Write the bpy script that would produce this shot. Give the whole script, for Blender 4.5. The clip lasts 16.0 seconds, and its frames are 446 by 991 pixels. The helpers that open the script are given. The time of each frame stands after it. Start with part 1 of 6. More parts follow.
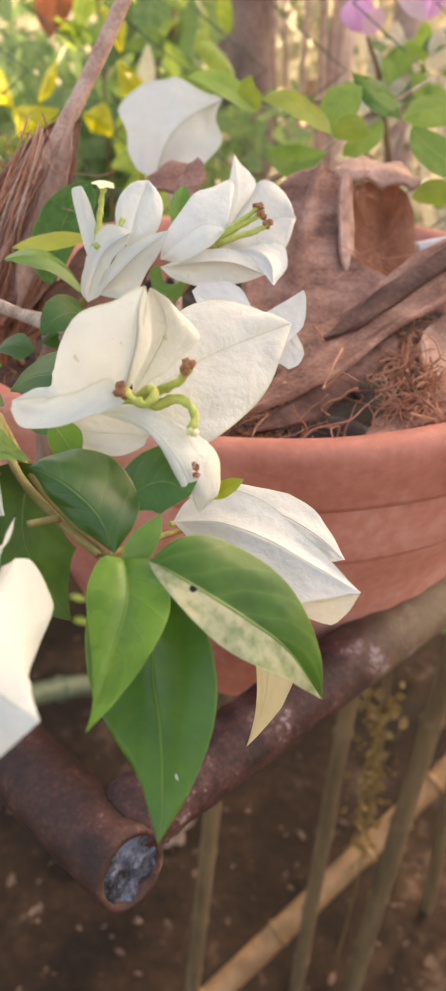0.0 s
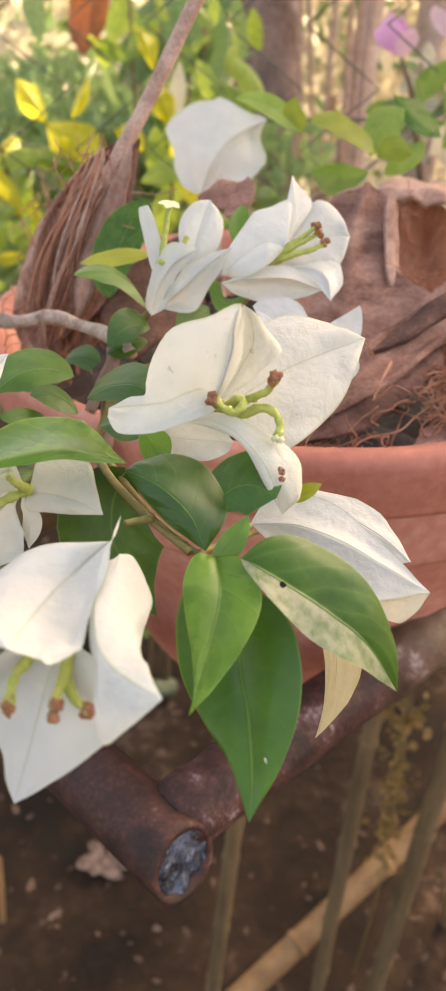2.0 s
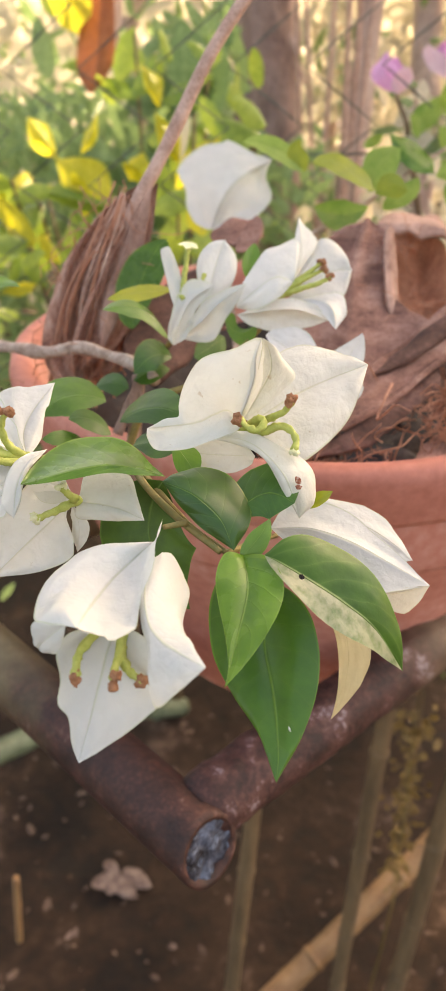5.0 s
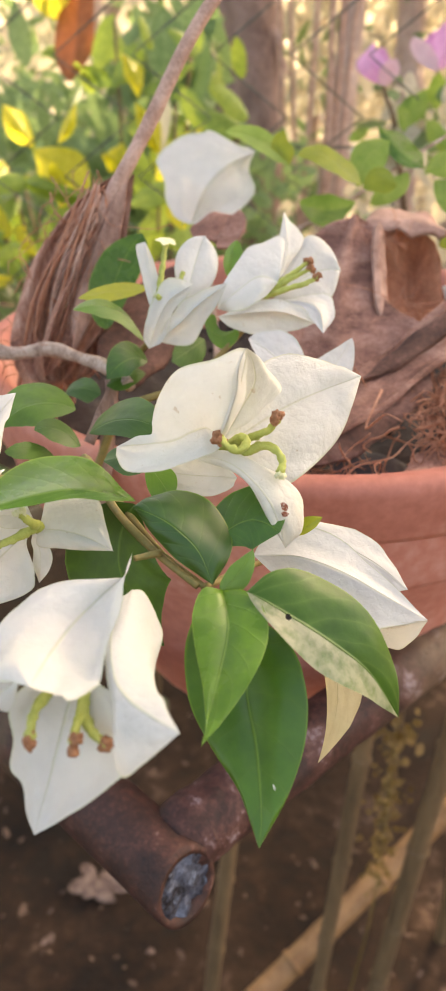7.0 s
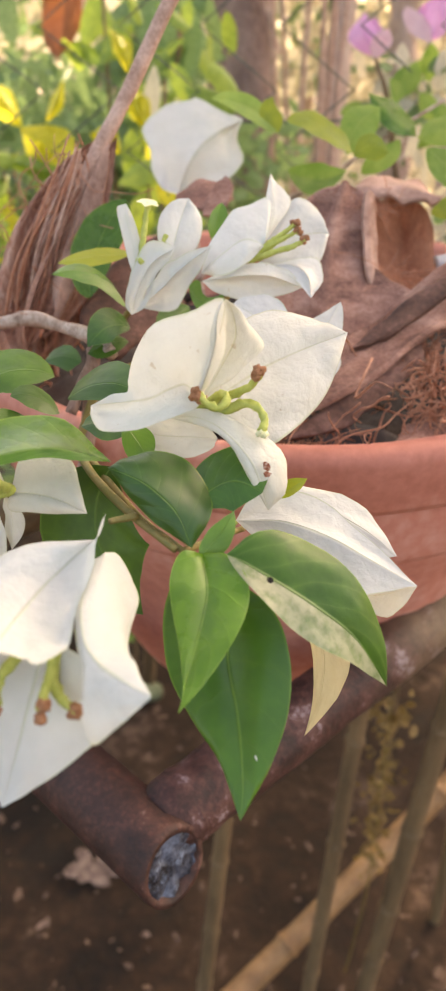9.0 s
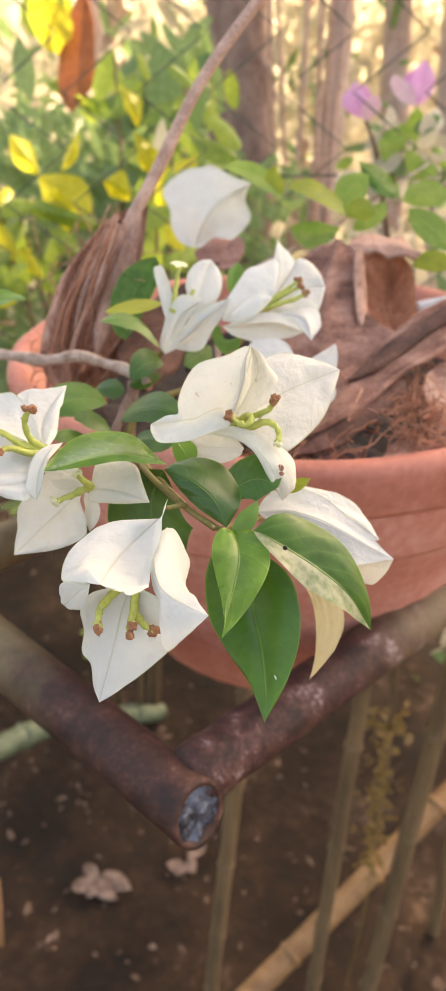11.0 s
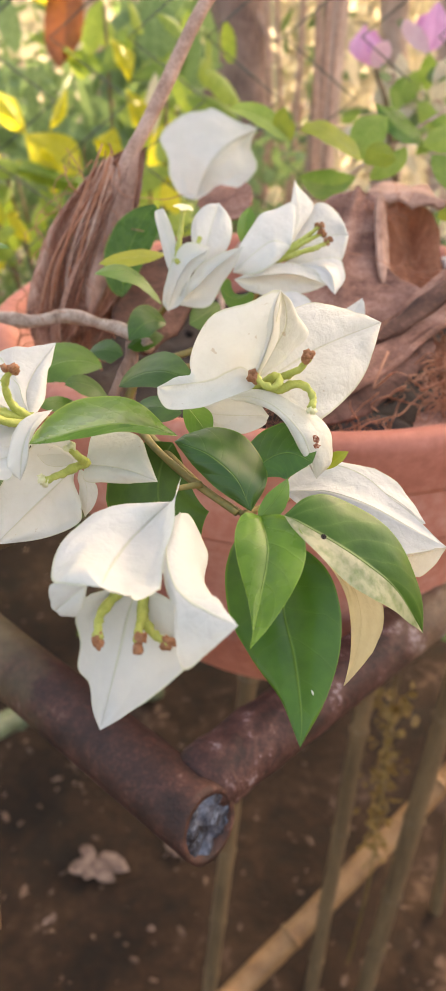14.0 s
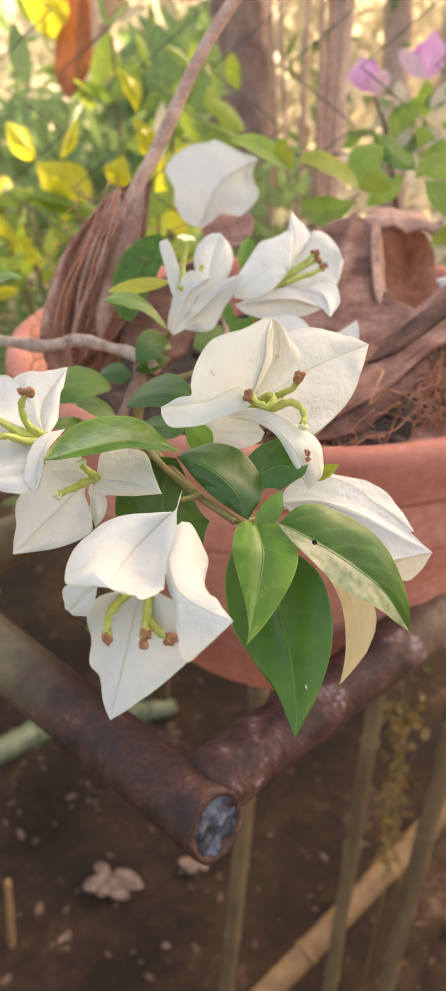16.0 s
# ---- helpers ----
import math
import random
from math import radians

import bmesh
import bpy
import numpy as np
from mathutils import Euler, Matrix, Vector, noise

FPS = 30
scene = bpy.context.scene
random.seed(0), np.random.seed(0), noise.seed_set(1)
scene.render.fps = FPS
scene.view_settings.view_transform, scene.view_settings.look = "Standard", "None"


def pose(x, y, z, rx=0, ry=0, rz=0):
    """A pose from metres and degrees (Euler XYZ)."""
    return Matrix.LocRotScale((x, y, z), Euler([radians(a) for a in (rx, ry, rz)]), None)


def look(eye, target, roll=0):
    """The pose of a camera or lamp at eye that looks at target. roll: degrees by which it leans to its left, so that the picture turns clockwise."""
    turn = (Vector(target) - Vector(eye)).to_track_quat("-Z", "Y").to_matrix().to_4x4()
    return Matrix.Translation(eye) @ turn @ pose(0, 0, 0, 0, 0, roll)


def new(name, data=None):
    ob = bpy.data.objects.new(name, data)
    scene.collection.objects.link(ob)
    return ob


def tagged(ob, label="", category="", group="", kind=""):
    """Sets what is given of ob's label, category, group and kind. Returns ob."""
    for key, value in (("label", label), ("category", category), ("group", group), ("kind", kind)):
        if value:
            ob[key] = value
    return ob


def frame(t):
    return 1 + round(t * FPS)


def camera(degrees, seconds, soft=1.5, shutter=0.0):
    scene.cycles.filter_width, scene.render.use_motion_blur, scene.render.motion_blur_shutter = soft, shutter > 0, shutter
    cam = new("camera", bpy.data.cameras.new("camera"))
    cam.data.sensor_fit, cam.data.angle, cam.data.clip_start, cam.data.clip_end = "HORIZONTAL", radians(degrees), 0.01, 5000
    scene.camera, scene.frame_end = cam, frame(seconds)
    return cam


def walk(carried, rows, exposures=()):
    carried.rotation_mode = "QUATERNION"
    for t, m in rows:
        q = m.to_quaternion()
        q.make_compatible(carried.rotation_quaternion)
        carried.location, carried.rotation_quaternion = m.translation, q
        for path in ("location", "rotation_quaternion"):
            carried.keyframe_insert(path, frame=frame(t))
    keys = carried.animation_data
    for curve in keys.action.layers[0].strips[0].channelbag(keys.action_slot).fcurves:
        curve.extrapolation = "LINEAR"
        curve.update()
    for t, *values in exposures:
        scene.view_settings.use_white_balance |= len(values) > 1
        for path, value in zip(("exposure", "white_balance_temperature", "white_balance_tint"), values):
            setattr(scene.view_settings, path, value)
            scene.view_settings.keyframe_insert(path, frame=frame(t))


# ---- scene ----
cam = camera(31.98, 16.0, 0.5)
PATH = [
    (0, 0.0007, -0.0003, 1.4494, 57.00, -0.00, -0.00),
    (0.5, 0.0009, -0.0034, 1.4497, 57.39, 0.37, 0.67),
    (1, 0.0045, 0.0064, 1.4443, 56.99, 0.92, 0.98),
    (1.5, -0.0106, 0.0058, 1.4453, 56.80, 0.45, 1.68),
    (2, -0.0194, -0.0142, 1.4555, 57.79, -0.03, 1.21),
    (2.5, -0.0219, -0.0340, 1.4591, 58.27, 0.27, 0.73),
    (3, -0.0225, -0.0390, 1.4632, 58.78, 0.39, 0.79),
    (3.5, -0.0280, -0.0365, 1.4643, 59.04, 0.42, 1.20),
    (5.8, -0.0240, -0.0507, 1.4719, 60.20, 1.21, 1.10),
    (6, -0.0252, -0.0494, 1.4717, 60.45, 1.07, 1.44),
    (6.5, -0.0260, -0.0299, 1.4752, 59.88, -0.24, 0.06),
    (7, -0.0249, -0.0187, 1.4651, 58.96, 0.04, -0.00),
    (7.5, -0.0268, -0.0162, 1.4605, 58.57, -0.05, -0.16),
    (8, -0.0273, -0.0161, 1.4563, 58.19, -0.14, -0.23),
    (8.5, -0.0229, -0.0133, 1.4534, 57.88, -0.06, -0.20),
    (8.7, -0.0204, -0.0134, 1.4525, 57.90, 0.02, -0.29),
    (10.8, -0.0241, -0.0720, 1.4781, 60.06, 0.23, -0.80),
    (11, -0.0318, -0.0892, 1.4833, 60.25, 0.16, -0.63),
    (11.5, -0.0434, -0.1094, 1.4857, 60.54, 0.10, -0.91),
    (12, -0.0469, -0.1045, 1.4838, 60.57, 0.08, -1.27),
    (12.5, -0.0442, -0.0909, 1.4801, 60.54, -0.04, -1.55),
    (13, -0.0397, -0.0777, 1.4781, 59.71, -0.11, -1.29),
    (13.5, -0.0341, -0.0683, 1.4749, 59.84, 0.09, -1.82),
    (14, -0.0411, -0.0438, 1.4585, 58.38, 0.13, -1.22),
    (14.5, -0.0396, -0.0327, 1.4575, 58.56, -0.19, -1.90),
    (15, -0.0424, -0.0430, 1.4630, 58.96, -0.03, -1.51),
    (15.5, -0.0319, -0.0653, 1.4615, 59.49, 0.90, -1.60),
    (16, -0.0370, -0.0632, 1.4672, 59.72, 1.12, -0.78),
]

walk(cam, [(t, pose(x, y, z, rx, ry, rz)) for t, x, y, z, rx, ry, rz in PATH], [(0, 2.06, 9300, 16), (2, 2.02, 9300, 16), (6, 2.06, 9300, 16), (8.5, 2.07, 9300, 16), (11.5, 2.14, 9300, 16), (13.5, 2.13, 9300, 16), (14.5, 2.06, 9300, 16), (16, 2.06, 9300, 16)])
cam.data.dof.use_dof = True
cam.data.dof.focus_distance = 0.27
cam.data.dof.aperture_fstop = 23.0

# ---- sky and sun: a bright hazy morning, the sun low behind the trees ----
sky = bpy.data.worlds.new("sky")
scene.world = sky
sky.use_nodes = True
st = sky.node_tree
sky_tex = st.nodes.new("ShaderNodeTexSky")
sky_tex.sky_type = "NISHITA"
sky_tex.sun_disc = False
sky_tex.sun_elevation = radians(38)
sky_tex.sun_rotation = radians(40)
sky_tex.dust_density = 4.0
st.links.new(sky_tex.outputs[0], st.nodes["Background"].inputs[0])
st.nodes["Background"].inputs[1].default_value = 0.15
sun_data = bpy.data.lights.new("sun", "SUN")
sun_data.energy, sun_data.angle, sun_data.color = 5.0, radians(2), (1.0, 0.9, 0.76)
sun = new("sun", sun_data)
sun.matrix_world = look((2.0, 3.0, 4.0), (0, 0.2, 1.2))

GROUND = -0.20
rng = random.Random(7)


# ---- materials ----
def material(name, rough=0.6, metal=0.0):
    m = bpy.data.materials.new(name)
    m.use_nodes = True
    n = m.node_tree.nodes
    b = n["Principled BSDF"]
    b.inputs["Roughness"].default_value = rough
    b.inputs["Metallic"].default_value = metal
    return m, n, m.node_tree.links, b


def ramp(n, links, source, stops):
    r = n.new("ShaderNodeValToRGB")
    while len(r.color_ramp.elements) < len(stops):
        r.color_ramp.elements.new(0.5)
    for e, (p, c) in zip(r.color_ramp.elements, stops):
        e.position, e.color = p, (*c, 1)
    links.new(source, r.inputs[0])
    return r.outputs[0]


def noise_tex(n, links, scale, detail=5, rough=0.55, coord=None, distort=0.0):
    t = n.new("ShaderNodeTexNoise")
    t.inputs["Scale"].default_value = scale
    t.inputs["Detail"].default_value = detail
    t.inputs["Roughness"].default_value = rough
    t.inputs["Distortion"].default_value = distort
    if coord is None:
        g = n.new("ShaderNodeNewGeometry")
        coord = g.outputs["Position"]
    links.new(coord, t.inputs["Vector"])
    return t.outputs["Fac"]


def math_node(n, links, op, a, b=None):
    m = n.new("ShaderNodeMath")
    m.operation = op
    for i, v in enumerate((a, b)):
        if v is None:
            continue
        if isinstance(v, (int, float)):
            m.inputs[i].default_value = v
        else:
            links.new(v, m.inputs[i])
    return m.outputs[0]


def mixed(n, links, fac, a, b, blend="MIX"):
    m = n.new("ShaderNodeMix")
    m.data_type, m.blend_type = "RGBA", blend
    for i, v in ((0, fac), (6, a), (7, b)):
        if isinstance(v, (int, float)):
            m.inputs[i].default_value = v
        elif isinstance(v, tuple):
            m.inputs[i].default_value = (*v, 1)
        else:
            links.new(v, m.inputs[i])
    return m.outputs[2]


def bump(n, links, b, height, strength=0.3, distance=0.001):
    k = n.new("ShaderNodeBump")
    k.inputs["Strength"].default_value = strength
    k.inputs["Distance"].default_value = distance
    links.new(height, k.inputs["Height"])
    links.new(k.outputs[0], b.inputs["Normal"])
    return k.outputs[0]


def grainy(name, stops, scale, rough=0.8, fine=8.0, relief=0.5, depth=0.002, metal=0.0, stretch=None):
    """A mottled surface: broad stains and fine grain, with relief."""
    m, n, links, b = material(name, rough, metal)
    coord = None
    if stretch:
        g = n.new("ShaderNodeNewGeometry")
        mp = n.new("ShaderNodeMapping")
        mp.inputs["Scale"].default_value = stretch
        links.new(g.outputs["Position"], mp.inputs["Vector"])
        coord = mp.outputs[0]
    big = noise_tex(n, links, scale, 6, 0.6, coord)
    small = noise_tex(n, links, scale * fine, 4, 0.6, coord)
    both = math_node(n, links, "ADD", math_node(n, links, "MULTIPLY", big, 0.65), math_node(n, links, "MULTIPLY", small, 0.35))
    links.new(ramp(n, links, both, stops), b.inputs["Base Color"])
    links.new(math_node(n, links, "ADD", math_node(n, links, "MULTIPLY", small, 0.3), rough - 0.15), b.inputs["Roughness"])
    bump(n, links, b, both, relief, depth)
    return m


def foliage(name, dark, light, rib, rough, through_light, veins=3.2, vein_relief=0.06, crinkle=300.0, crinkle_relief=0.15, spec=0.6, coat=0.0, vein_show=0.11, billow=0.6, half=None, spots=None, net=0.0):
    """Leaf or bract: veins laid out along the blade's own coordinates, mottling, light passing through."""
    m, n, links, b = material(name, rough)
    uv = n.new("ShaderNodeUVMap")
    sep = n.new("ShaderNodeSeparateXYZ")
    links.new(uv.outputs[0], sep.inputs[0])
    u, v = sep.outputs[0], sep.outputs[1]
    off = math_node(n, links, "SUBTRACT", v, 0.5)
    away = math_node(n, links, "ABSOLUTE", off)
    wob = noise_tex(n, links, 60, 2)
    along = math_node(n, links, "SUBTRACT", u, math_node(n, links, "MULTIPLY", away, 0.62))
    along = math_node(n, links, "ADD", along, math_node(n, links, "MULTIPLY", wob, 0.12))
    wave = math_node(n, links, "SINE", math_node(n, links, "MULTIPLY", along, veins * 6.283))
    side = math_node(n, links, "POWER", math_node(n, links, "MAXIMUM", math_node(n, links, "ABSOLUTE", wave), 0.001), 0.25)
    mid = math_node(n, links, "SUBTRACT", 1.0, math_node(n, links, "MINIMUM", math_node(n, links, "MULTIPLY", away, 55.0), 1.0))
    mottle = noise_tex(n, links, 90, 6)
    fine = noise_tex(n, links, 900, 4)
    info = n.new("ShaderNodeObjectInfo")
    tone = math_node(n, links, "ADD", math_node(n, links, "MULTIPLY", mottle, 0.8), math_node(n, links, "MULTIPLY", math_node(n, links, "SUBTRACT", info.outputs["Random"], 0.5), 0.35))
    base = ramp(n, links, tone, [(0.22, dark), (0.68, light)])
    sidefac = math_node(n, links, "MULTIPLY", math_node(n, links, "SUBTRACT", 1.0, side), vein_show)
    base = mixed(n, links, sidefac, base, rib)
    base = mixed(n, links, math_node(n, links, "MULTIPLY", mid, 0.45), base, rib)
    brim = math_node(n, links, "MINIMUM", math_node(n, links, "MAXIMUM", math_node(n, links, "MULTIPLY", math_node(n, links, "SUBTRACT", away, 0.478), 50.0), 0.0), 1.0)
    base = mixed(n, links, math_node(n, links, "MULTIPLY", brim, 0.6), base, rib)
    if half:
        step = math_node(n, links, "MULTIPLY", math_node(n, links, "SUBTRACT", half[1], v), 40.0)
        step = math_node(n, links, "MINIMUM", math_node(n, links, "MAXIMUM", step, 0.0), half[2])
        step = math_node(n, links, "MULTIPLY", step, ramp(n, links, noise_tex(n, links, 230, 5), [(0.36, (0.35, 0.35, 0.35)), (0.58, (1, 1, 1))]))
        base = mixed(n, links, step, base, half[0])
    if spots:
        blot = ramp(n, links, noise_tex(n, links, 420, 2), [(0.70, (0, 0, 0)), (0.76, (1, 1, 1))])
        base = mixed(n, links, math_node(n, links, "MULTIPLY", blot, 0.5), base, spots)
    links.new(base, b.inputs["Base Color"])
    b.inputs["Specular IOR Level"].default_value = spec
    b.inputs["Coat Weight"].default_value = coat
    b.inputs["Coat Roughness"].default_value = 0.3
    links.new(math_node(n, links, "ADD", math_node(n, links, "MULTIPLY", mottle, 0.2), rough - 0.1), b.inputs["Roughness"])
    crk = noise_tex(n, links, crinkle, 3)
    height = math_node(n, links, "ADD", math_node(n, links, "MULTIPLY", side, vein_relief), math_node(n, links, "MULTIPLY", crk, crinkle_relief))
    height = math_node(n, links, "ADD", height, math_node(n, links, "MULTIPLY", noise_tex(n, links, 105, 2), billow))
    height = math_node(n, links, "SUBTRACT", height, math_node(n, links, "MULTIPLY", mid, 0.5))
    height = math_node(n, links, "ADD", height, math_node(n, links, "MULTIPLY", fine, 0.06))
    if net:
        cells = n.new("ShaderNodeTexVoronoi")
        cells.feature = "DISTANCE_TO_EDGE"
        cells.inputs["Scale"].default_value = 210
        g = n.new("ShaderNodeNewGeometry")
        wavy = n.new("ShaderNodeVectorMath")
        wavy.operation = "MULTIPLY_ADD"
        wavy.inputs[1].default_value = (0.006, 0.006, 0.006)
        warp = n.new("ShaderNodeTexNoise")
        warp.inputs["Scale"].default_value = 160
        links.new(g.outputs["Position"], warp.inputs["Vector"])
        links.new(warp.outputs["Color"], wavy.inputs[0])
        links.new(g.outputs["Position"], wavy.inputs[2])
        links.new(wavy.outputs[0], cells.inputs["Vector"])
        rid = ramp(n, links, cells.outputs["Distance"], [(0.0, (0, 0, 0)), (0.16, (1, 1, 1))])
        height = math_node(n, links, "ADD", height, math_node(n, links, "MULTIPLY", rid, net))
    nrm = bump(n, links, b, height, 0.6, 0.0007)
    tr = n.new("ShaderNodeBsdfTranslucent")
    links.new(base, tr.inputs["Color"])
    links.new(nrm, tr.inputs["Normal"])
    mx = n.new("ShaderNodeMixShader")
    mx.inputs[0].default_value = through_light
    links.new(b.outputs[0], mx.inputs[1])
    links.new(tr.outputs[0], mx.inputs[2])
    links.new(mx.outputs[0], n["Material Output"].inputs["Surface"])
    return m


LEAF = foliage("leaf_green", (0.025, 0.090, 0.010), (0.064, 0.178, 0.018), (0.20, 0.34, 0.04), 0.34, 0.2, coat=0.22, vein_relief=0.3, vein_show=0.10, spec=0.42)
LEAF_MID = foliage("leaf_fresh", (0.047, 0.136, 0.006), (0.122, 0.275, 0.014), (0.28, 0.42, 0.07), 0.28, 0.26, coat=0.3, vein_relief=0.3, vein_show=0.10, spec=0.45)
LEAF_SUNLIT = foliage("leaf_sunlit", (0.17, 0.32, 0.05), (0.36, 0.50, 0.11), (0.4, 0.5, 0.15), 0.38, 0.5, spec=0.5)
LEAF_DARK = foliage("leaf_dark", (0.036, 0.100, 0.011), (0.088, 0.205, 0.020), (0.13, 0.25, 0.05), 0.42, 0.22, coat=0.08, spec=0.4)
LEAF_YOUNG = foliage("leaf_young", (0.09, 0.22, 0.02), (0.17, 0.34, 0.035), (0.3, 0.42, 0.09), 0.34, 0.3, coat=0.15)
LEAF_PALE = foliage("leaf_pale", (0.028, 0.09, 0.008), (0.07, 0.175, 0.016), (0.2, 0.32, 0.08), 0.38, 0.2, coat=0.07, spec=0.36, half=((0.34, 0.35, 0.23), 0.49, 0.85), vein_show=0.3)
LEAF_YELLOW = foliage("leaf_yellow", (0.22, 0.30, 0.02), (0.38, 0.42, 0.03), (0.42, 0.45, 0.08), 0.4, 0.4)
BRACT_WHITE = foliage("bract_white", (0.68, 0.70, 0.665), (0.775, 0.79, 0.755), (0.50, 0.57, 0.32), 0.48, 0.33, 3.0, 0.10, 420.0, 0.5, 0.45, billow=1.4, vein_show=0.05, net=0.09)
BRACT_CREAM = foliage("bract_cream", (0.71, 0.70, 0.605), (0.82, 0.815, 0.74), (0.56, 0.56, 0.31), 0.48, 0.34, 3.0, 0.14, 400.0, 1.0, 0.45, spots=(0.5, 0.38, 0.22), billow=2.4, vein_show=0.07, net=0.11)
BRACT_OLD = foliage("bract_old", (0.62, 0.50, 0.27), (0.74, 0.64, 0.38), (0.55, 0.45, 0.22), 0.6, 0.35, 3.0, 0.15, 380.0, 0.5, 0.3)
BRACT_BLUSH = foliage("bract_blush", (0.70, 0.46, 0.52), (0.83, 0.62, 0.66), (0.7, 0.4, 0.5), 0.55, 0.4, 3.0, 0.12, 380.0, 0.5, 0.3)
BRACT_PINK = foliage("bract_pink", (0.66, 0.28, 0.56), (0.80, 0.46, 0.72), (0.7, 0.3, 0.5), 0.55, 0.4, 3.0, 0.12, 380.0, 0.5, 0.3)
TUBE_GREEN = grainy("flower_tube", [(0.3, (0.32, 0.36, 0.06)), (0.7, (0.55, 0.58, 0.16))], 300, 0.55, 5, 0.4, 0.0006)
ANTHER = grainy("dried_anther", [(0.3, (0.20, 0.06, 0.02)), (0.7, (0.55, 0.27, 0.14))], 700, 0.8, 4, 0.6, 0.0008)
STIGMA = grainy("pale_floret", [(0.3, (0.62, 0.62, 0.30)), (0.7, (0.80, 0.78, 0.55))], 500, 0.6, 4, 0.4, 0.0006)
STEM = grainy("green_stem", [(0.3, (0.12, 0.13, 0.03)), (0.7, (0.36, 0.24, 0.08))], 120, 0.6, 6, 0.5, 0.0008)
TWIG = grainy("grey_twig", [(0.36, (0.24, 0.15, 0.11)), (0.5, (0.46, 0.33, 0.26)), (0.64, (0.62, 0.50, 0.43))], 90, 0.85, 8, 0.8, 0.0015)
DRYROD = grainy("dry_petiole", [(0.36, (0.34, 0.19, 0.14)), (0.62, (0.62, 0.41, 0.33))], 60, 0.75, 8, 0.6, 0.001)
TERRACOTTA = grainy("terracotta", [(0.36, (0.42, 0.135, 0.092)), (0.5, (0.56, 0.205, 0.148)), (0.64, (0.65, 0.32, 0.255))], 9, 0.72, 14, 0.25, 0.0012)
SOIL = grainy("potting_soil", [(0.3, (0.015, 0.011, 0.009)), (0.7, (0.07, 0.05, 0.04))], 40, 0.95, 6, 1.0, 0.006)
COIR = grainy("coconut_husk", [(0.36, (0.13, 0.058, 0.042)), (0.5, (0.32, 0.155, 0.115)), (0.64, (0.50, 0.29, 0.225))], 34, 0.85, 12, 0.9, 0.002, stretch=(1, 1, 3))
COIR_RED = grainy("coconut_husk_inside", [(0.34, (0.36, 0.12, 0.06)), (0.64, (0.66, 0.29, 0.165))], 30, 0.9, 9, 1.0, 0.003, stretch=(3, 3, 1))
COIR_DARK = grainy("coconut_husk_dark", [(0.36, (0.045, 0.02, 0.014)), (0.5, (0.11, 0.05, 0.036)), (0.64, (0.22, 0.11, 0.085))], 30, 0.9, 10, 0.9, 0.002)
COIR_PALE = grainy("coconut_husk_pale", [(0.36, (0.24, 0.12, 0.088)), (0.62, (0.58, 0.36, 0.28))], 26, 0.85, 9, 0.8, 0.002)
BARK_FIBRE = grainy("palm_fibre", [(0.36, (0.15, 0.06, 0.038)), (0.5, (0.40, 0.19, 0.13)), (0.62, (0.60, 0.37, 0.28))], 14, 0.85, 10, 1.0, 0.004, stretch=(4, 4, 0.8))
FIBRE = grainy("coir_fibre", [(0.3, (0.28, 0.10, 0.055)), (0.7, (0.62, 0.31, 0.20))], 60, 0.85, 5, 0.4, 0.0005)


def rusty(name, stops, sheen, reach):
    """Rust that spreads from the cut and welded corner; further off, sky sheen is put in as olive."""
    m = grainy(name, stops, 55, 0.66, 6, 1.0, 0.0018, 0.15)
    n, links = m.node_tree.nodes, m.node_tree.links
    b = n["Principled BSDF"]
    rust = b.inputs["Base Color"].links[0].from_socket
    g = n.new("ShaderNodeNewGeometry")
    d = n.new("ShaderNodeVectorMath")
    d.operation = "DISTANCE"
    d.inputs[1].default_value = (-0.04, 0.235, 1.09)
    links.new(g.outputs["Position"], d.inputs[0])
    far = math_node(n, links, "ADD", d.outputs["Value"], math_node(n, links, "MULTIPLY", math_node(n, links, "SUBTRACT", noise_tex(n, links, 18, 6, 0.65), 0.5), 0.16))
    fac = ramp(n, links, math_node(n, links, "MULTIPLY", far, 1.0), [(reach - 0.03, (0, 0, 0)), (reach + 0.05, (0.85, 0.85, 0.85))])
    sheen_tone = ramp(n, links, noise_tex(n, links, 35, 6, 0.6), [(0.35, tuple(c * 0.6 for c in sheen)), (0.65, sheen)])
    links.new(mixed(n, links, fac, rust, sheen_tone), b.inputs["Base Color"])
    return m


RUST = rusty("rusty_steel", [(0.36, (0.020, 0.0085, 0.0065)), (0.50, (0.050, 0.020, 0.0145)), (0.60, (0.095, 0.036, 0.026)), (0.68, (0.20, 0.12, 0.10))], (0.26, 0.20, 0.10), 0.14)
RUST_RED = rusty("flaking_rust", [(0.38, (0.020, 0.0075, 0.006)), (0.48, (0.056, 0.0205, 0.0165)), (0.57, (0.105, 0.043, 0.035)), (0.66, (0.30, 0.23, 0.24))], (0.23, 0.165, 0.10), 0.19)
PIPE_CUT = grainy("cut_pipe_end", [(0.40, (0.014, 0.016, 0.023)), (0.49, (0.085, 0.105, 0.15)), (0.60, (0.19, 0.24, 0.335)), (0.76, (0.38, 0.44, 0.54))], 70, 0.4, 7, 0.7, 0.002, 0.4)
BAMBOO = grainy("dry_bamboo", [(0.36, (0.18, 0.088, 0.036)), (0.62, (0.40, 0.22, 0.10))], 12, 0.6, 12, 0.35, 0.001, stretch=(2, 2, 0.6))
BAMBOO_GREY = grainy("weathered_bamboo", [(0.36, (0.075, 0.045, 0.021)), (0.62, (0.205, 0.127, 0.062))], 12, 0.75, 12, 0.4, 0.001, stretch=(3, 3, 0.5))
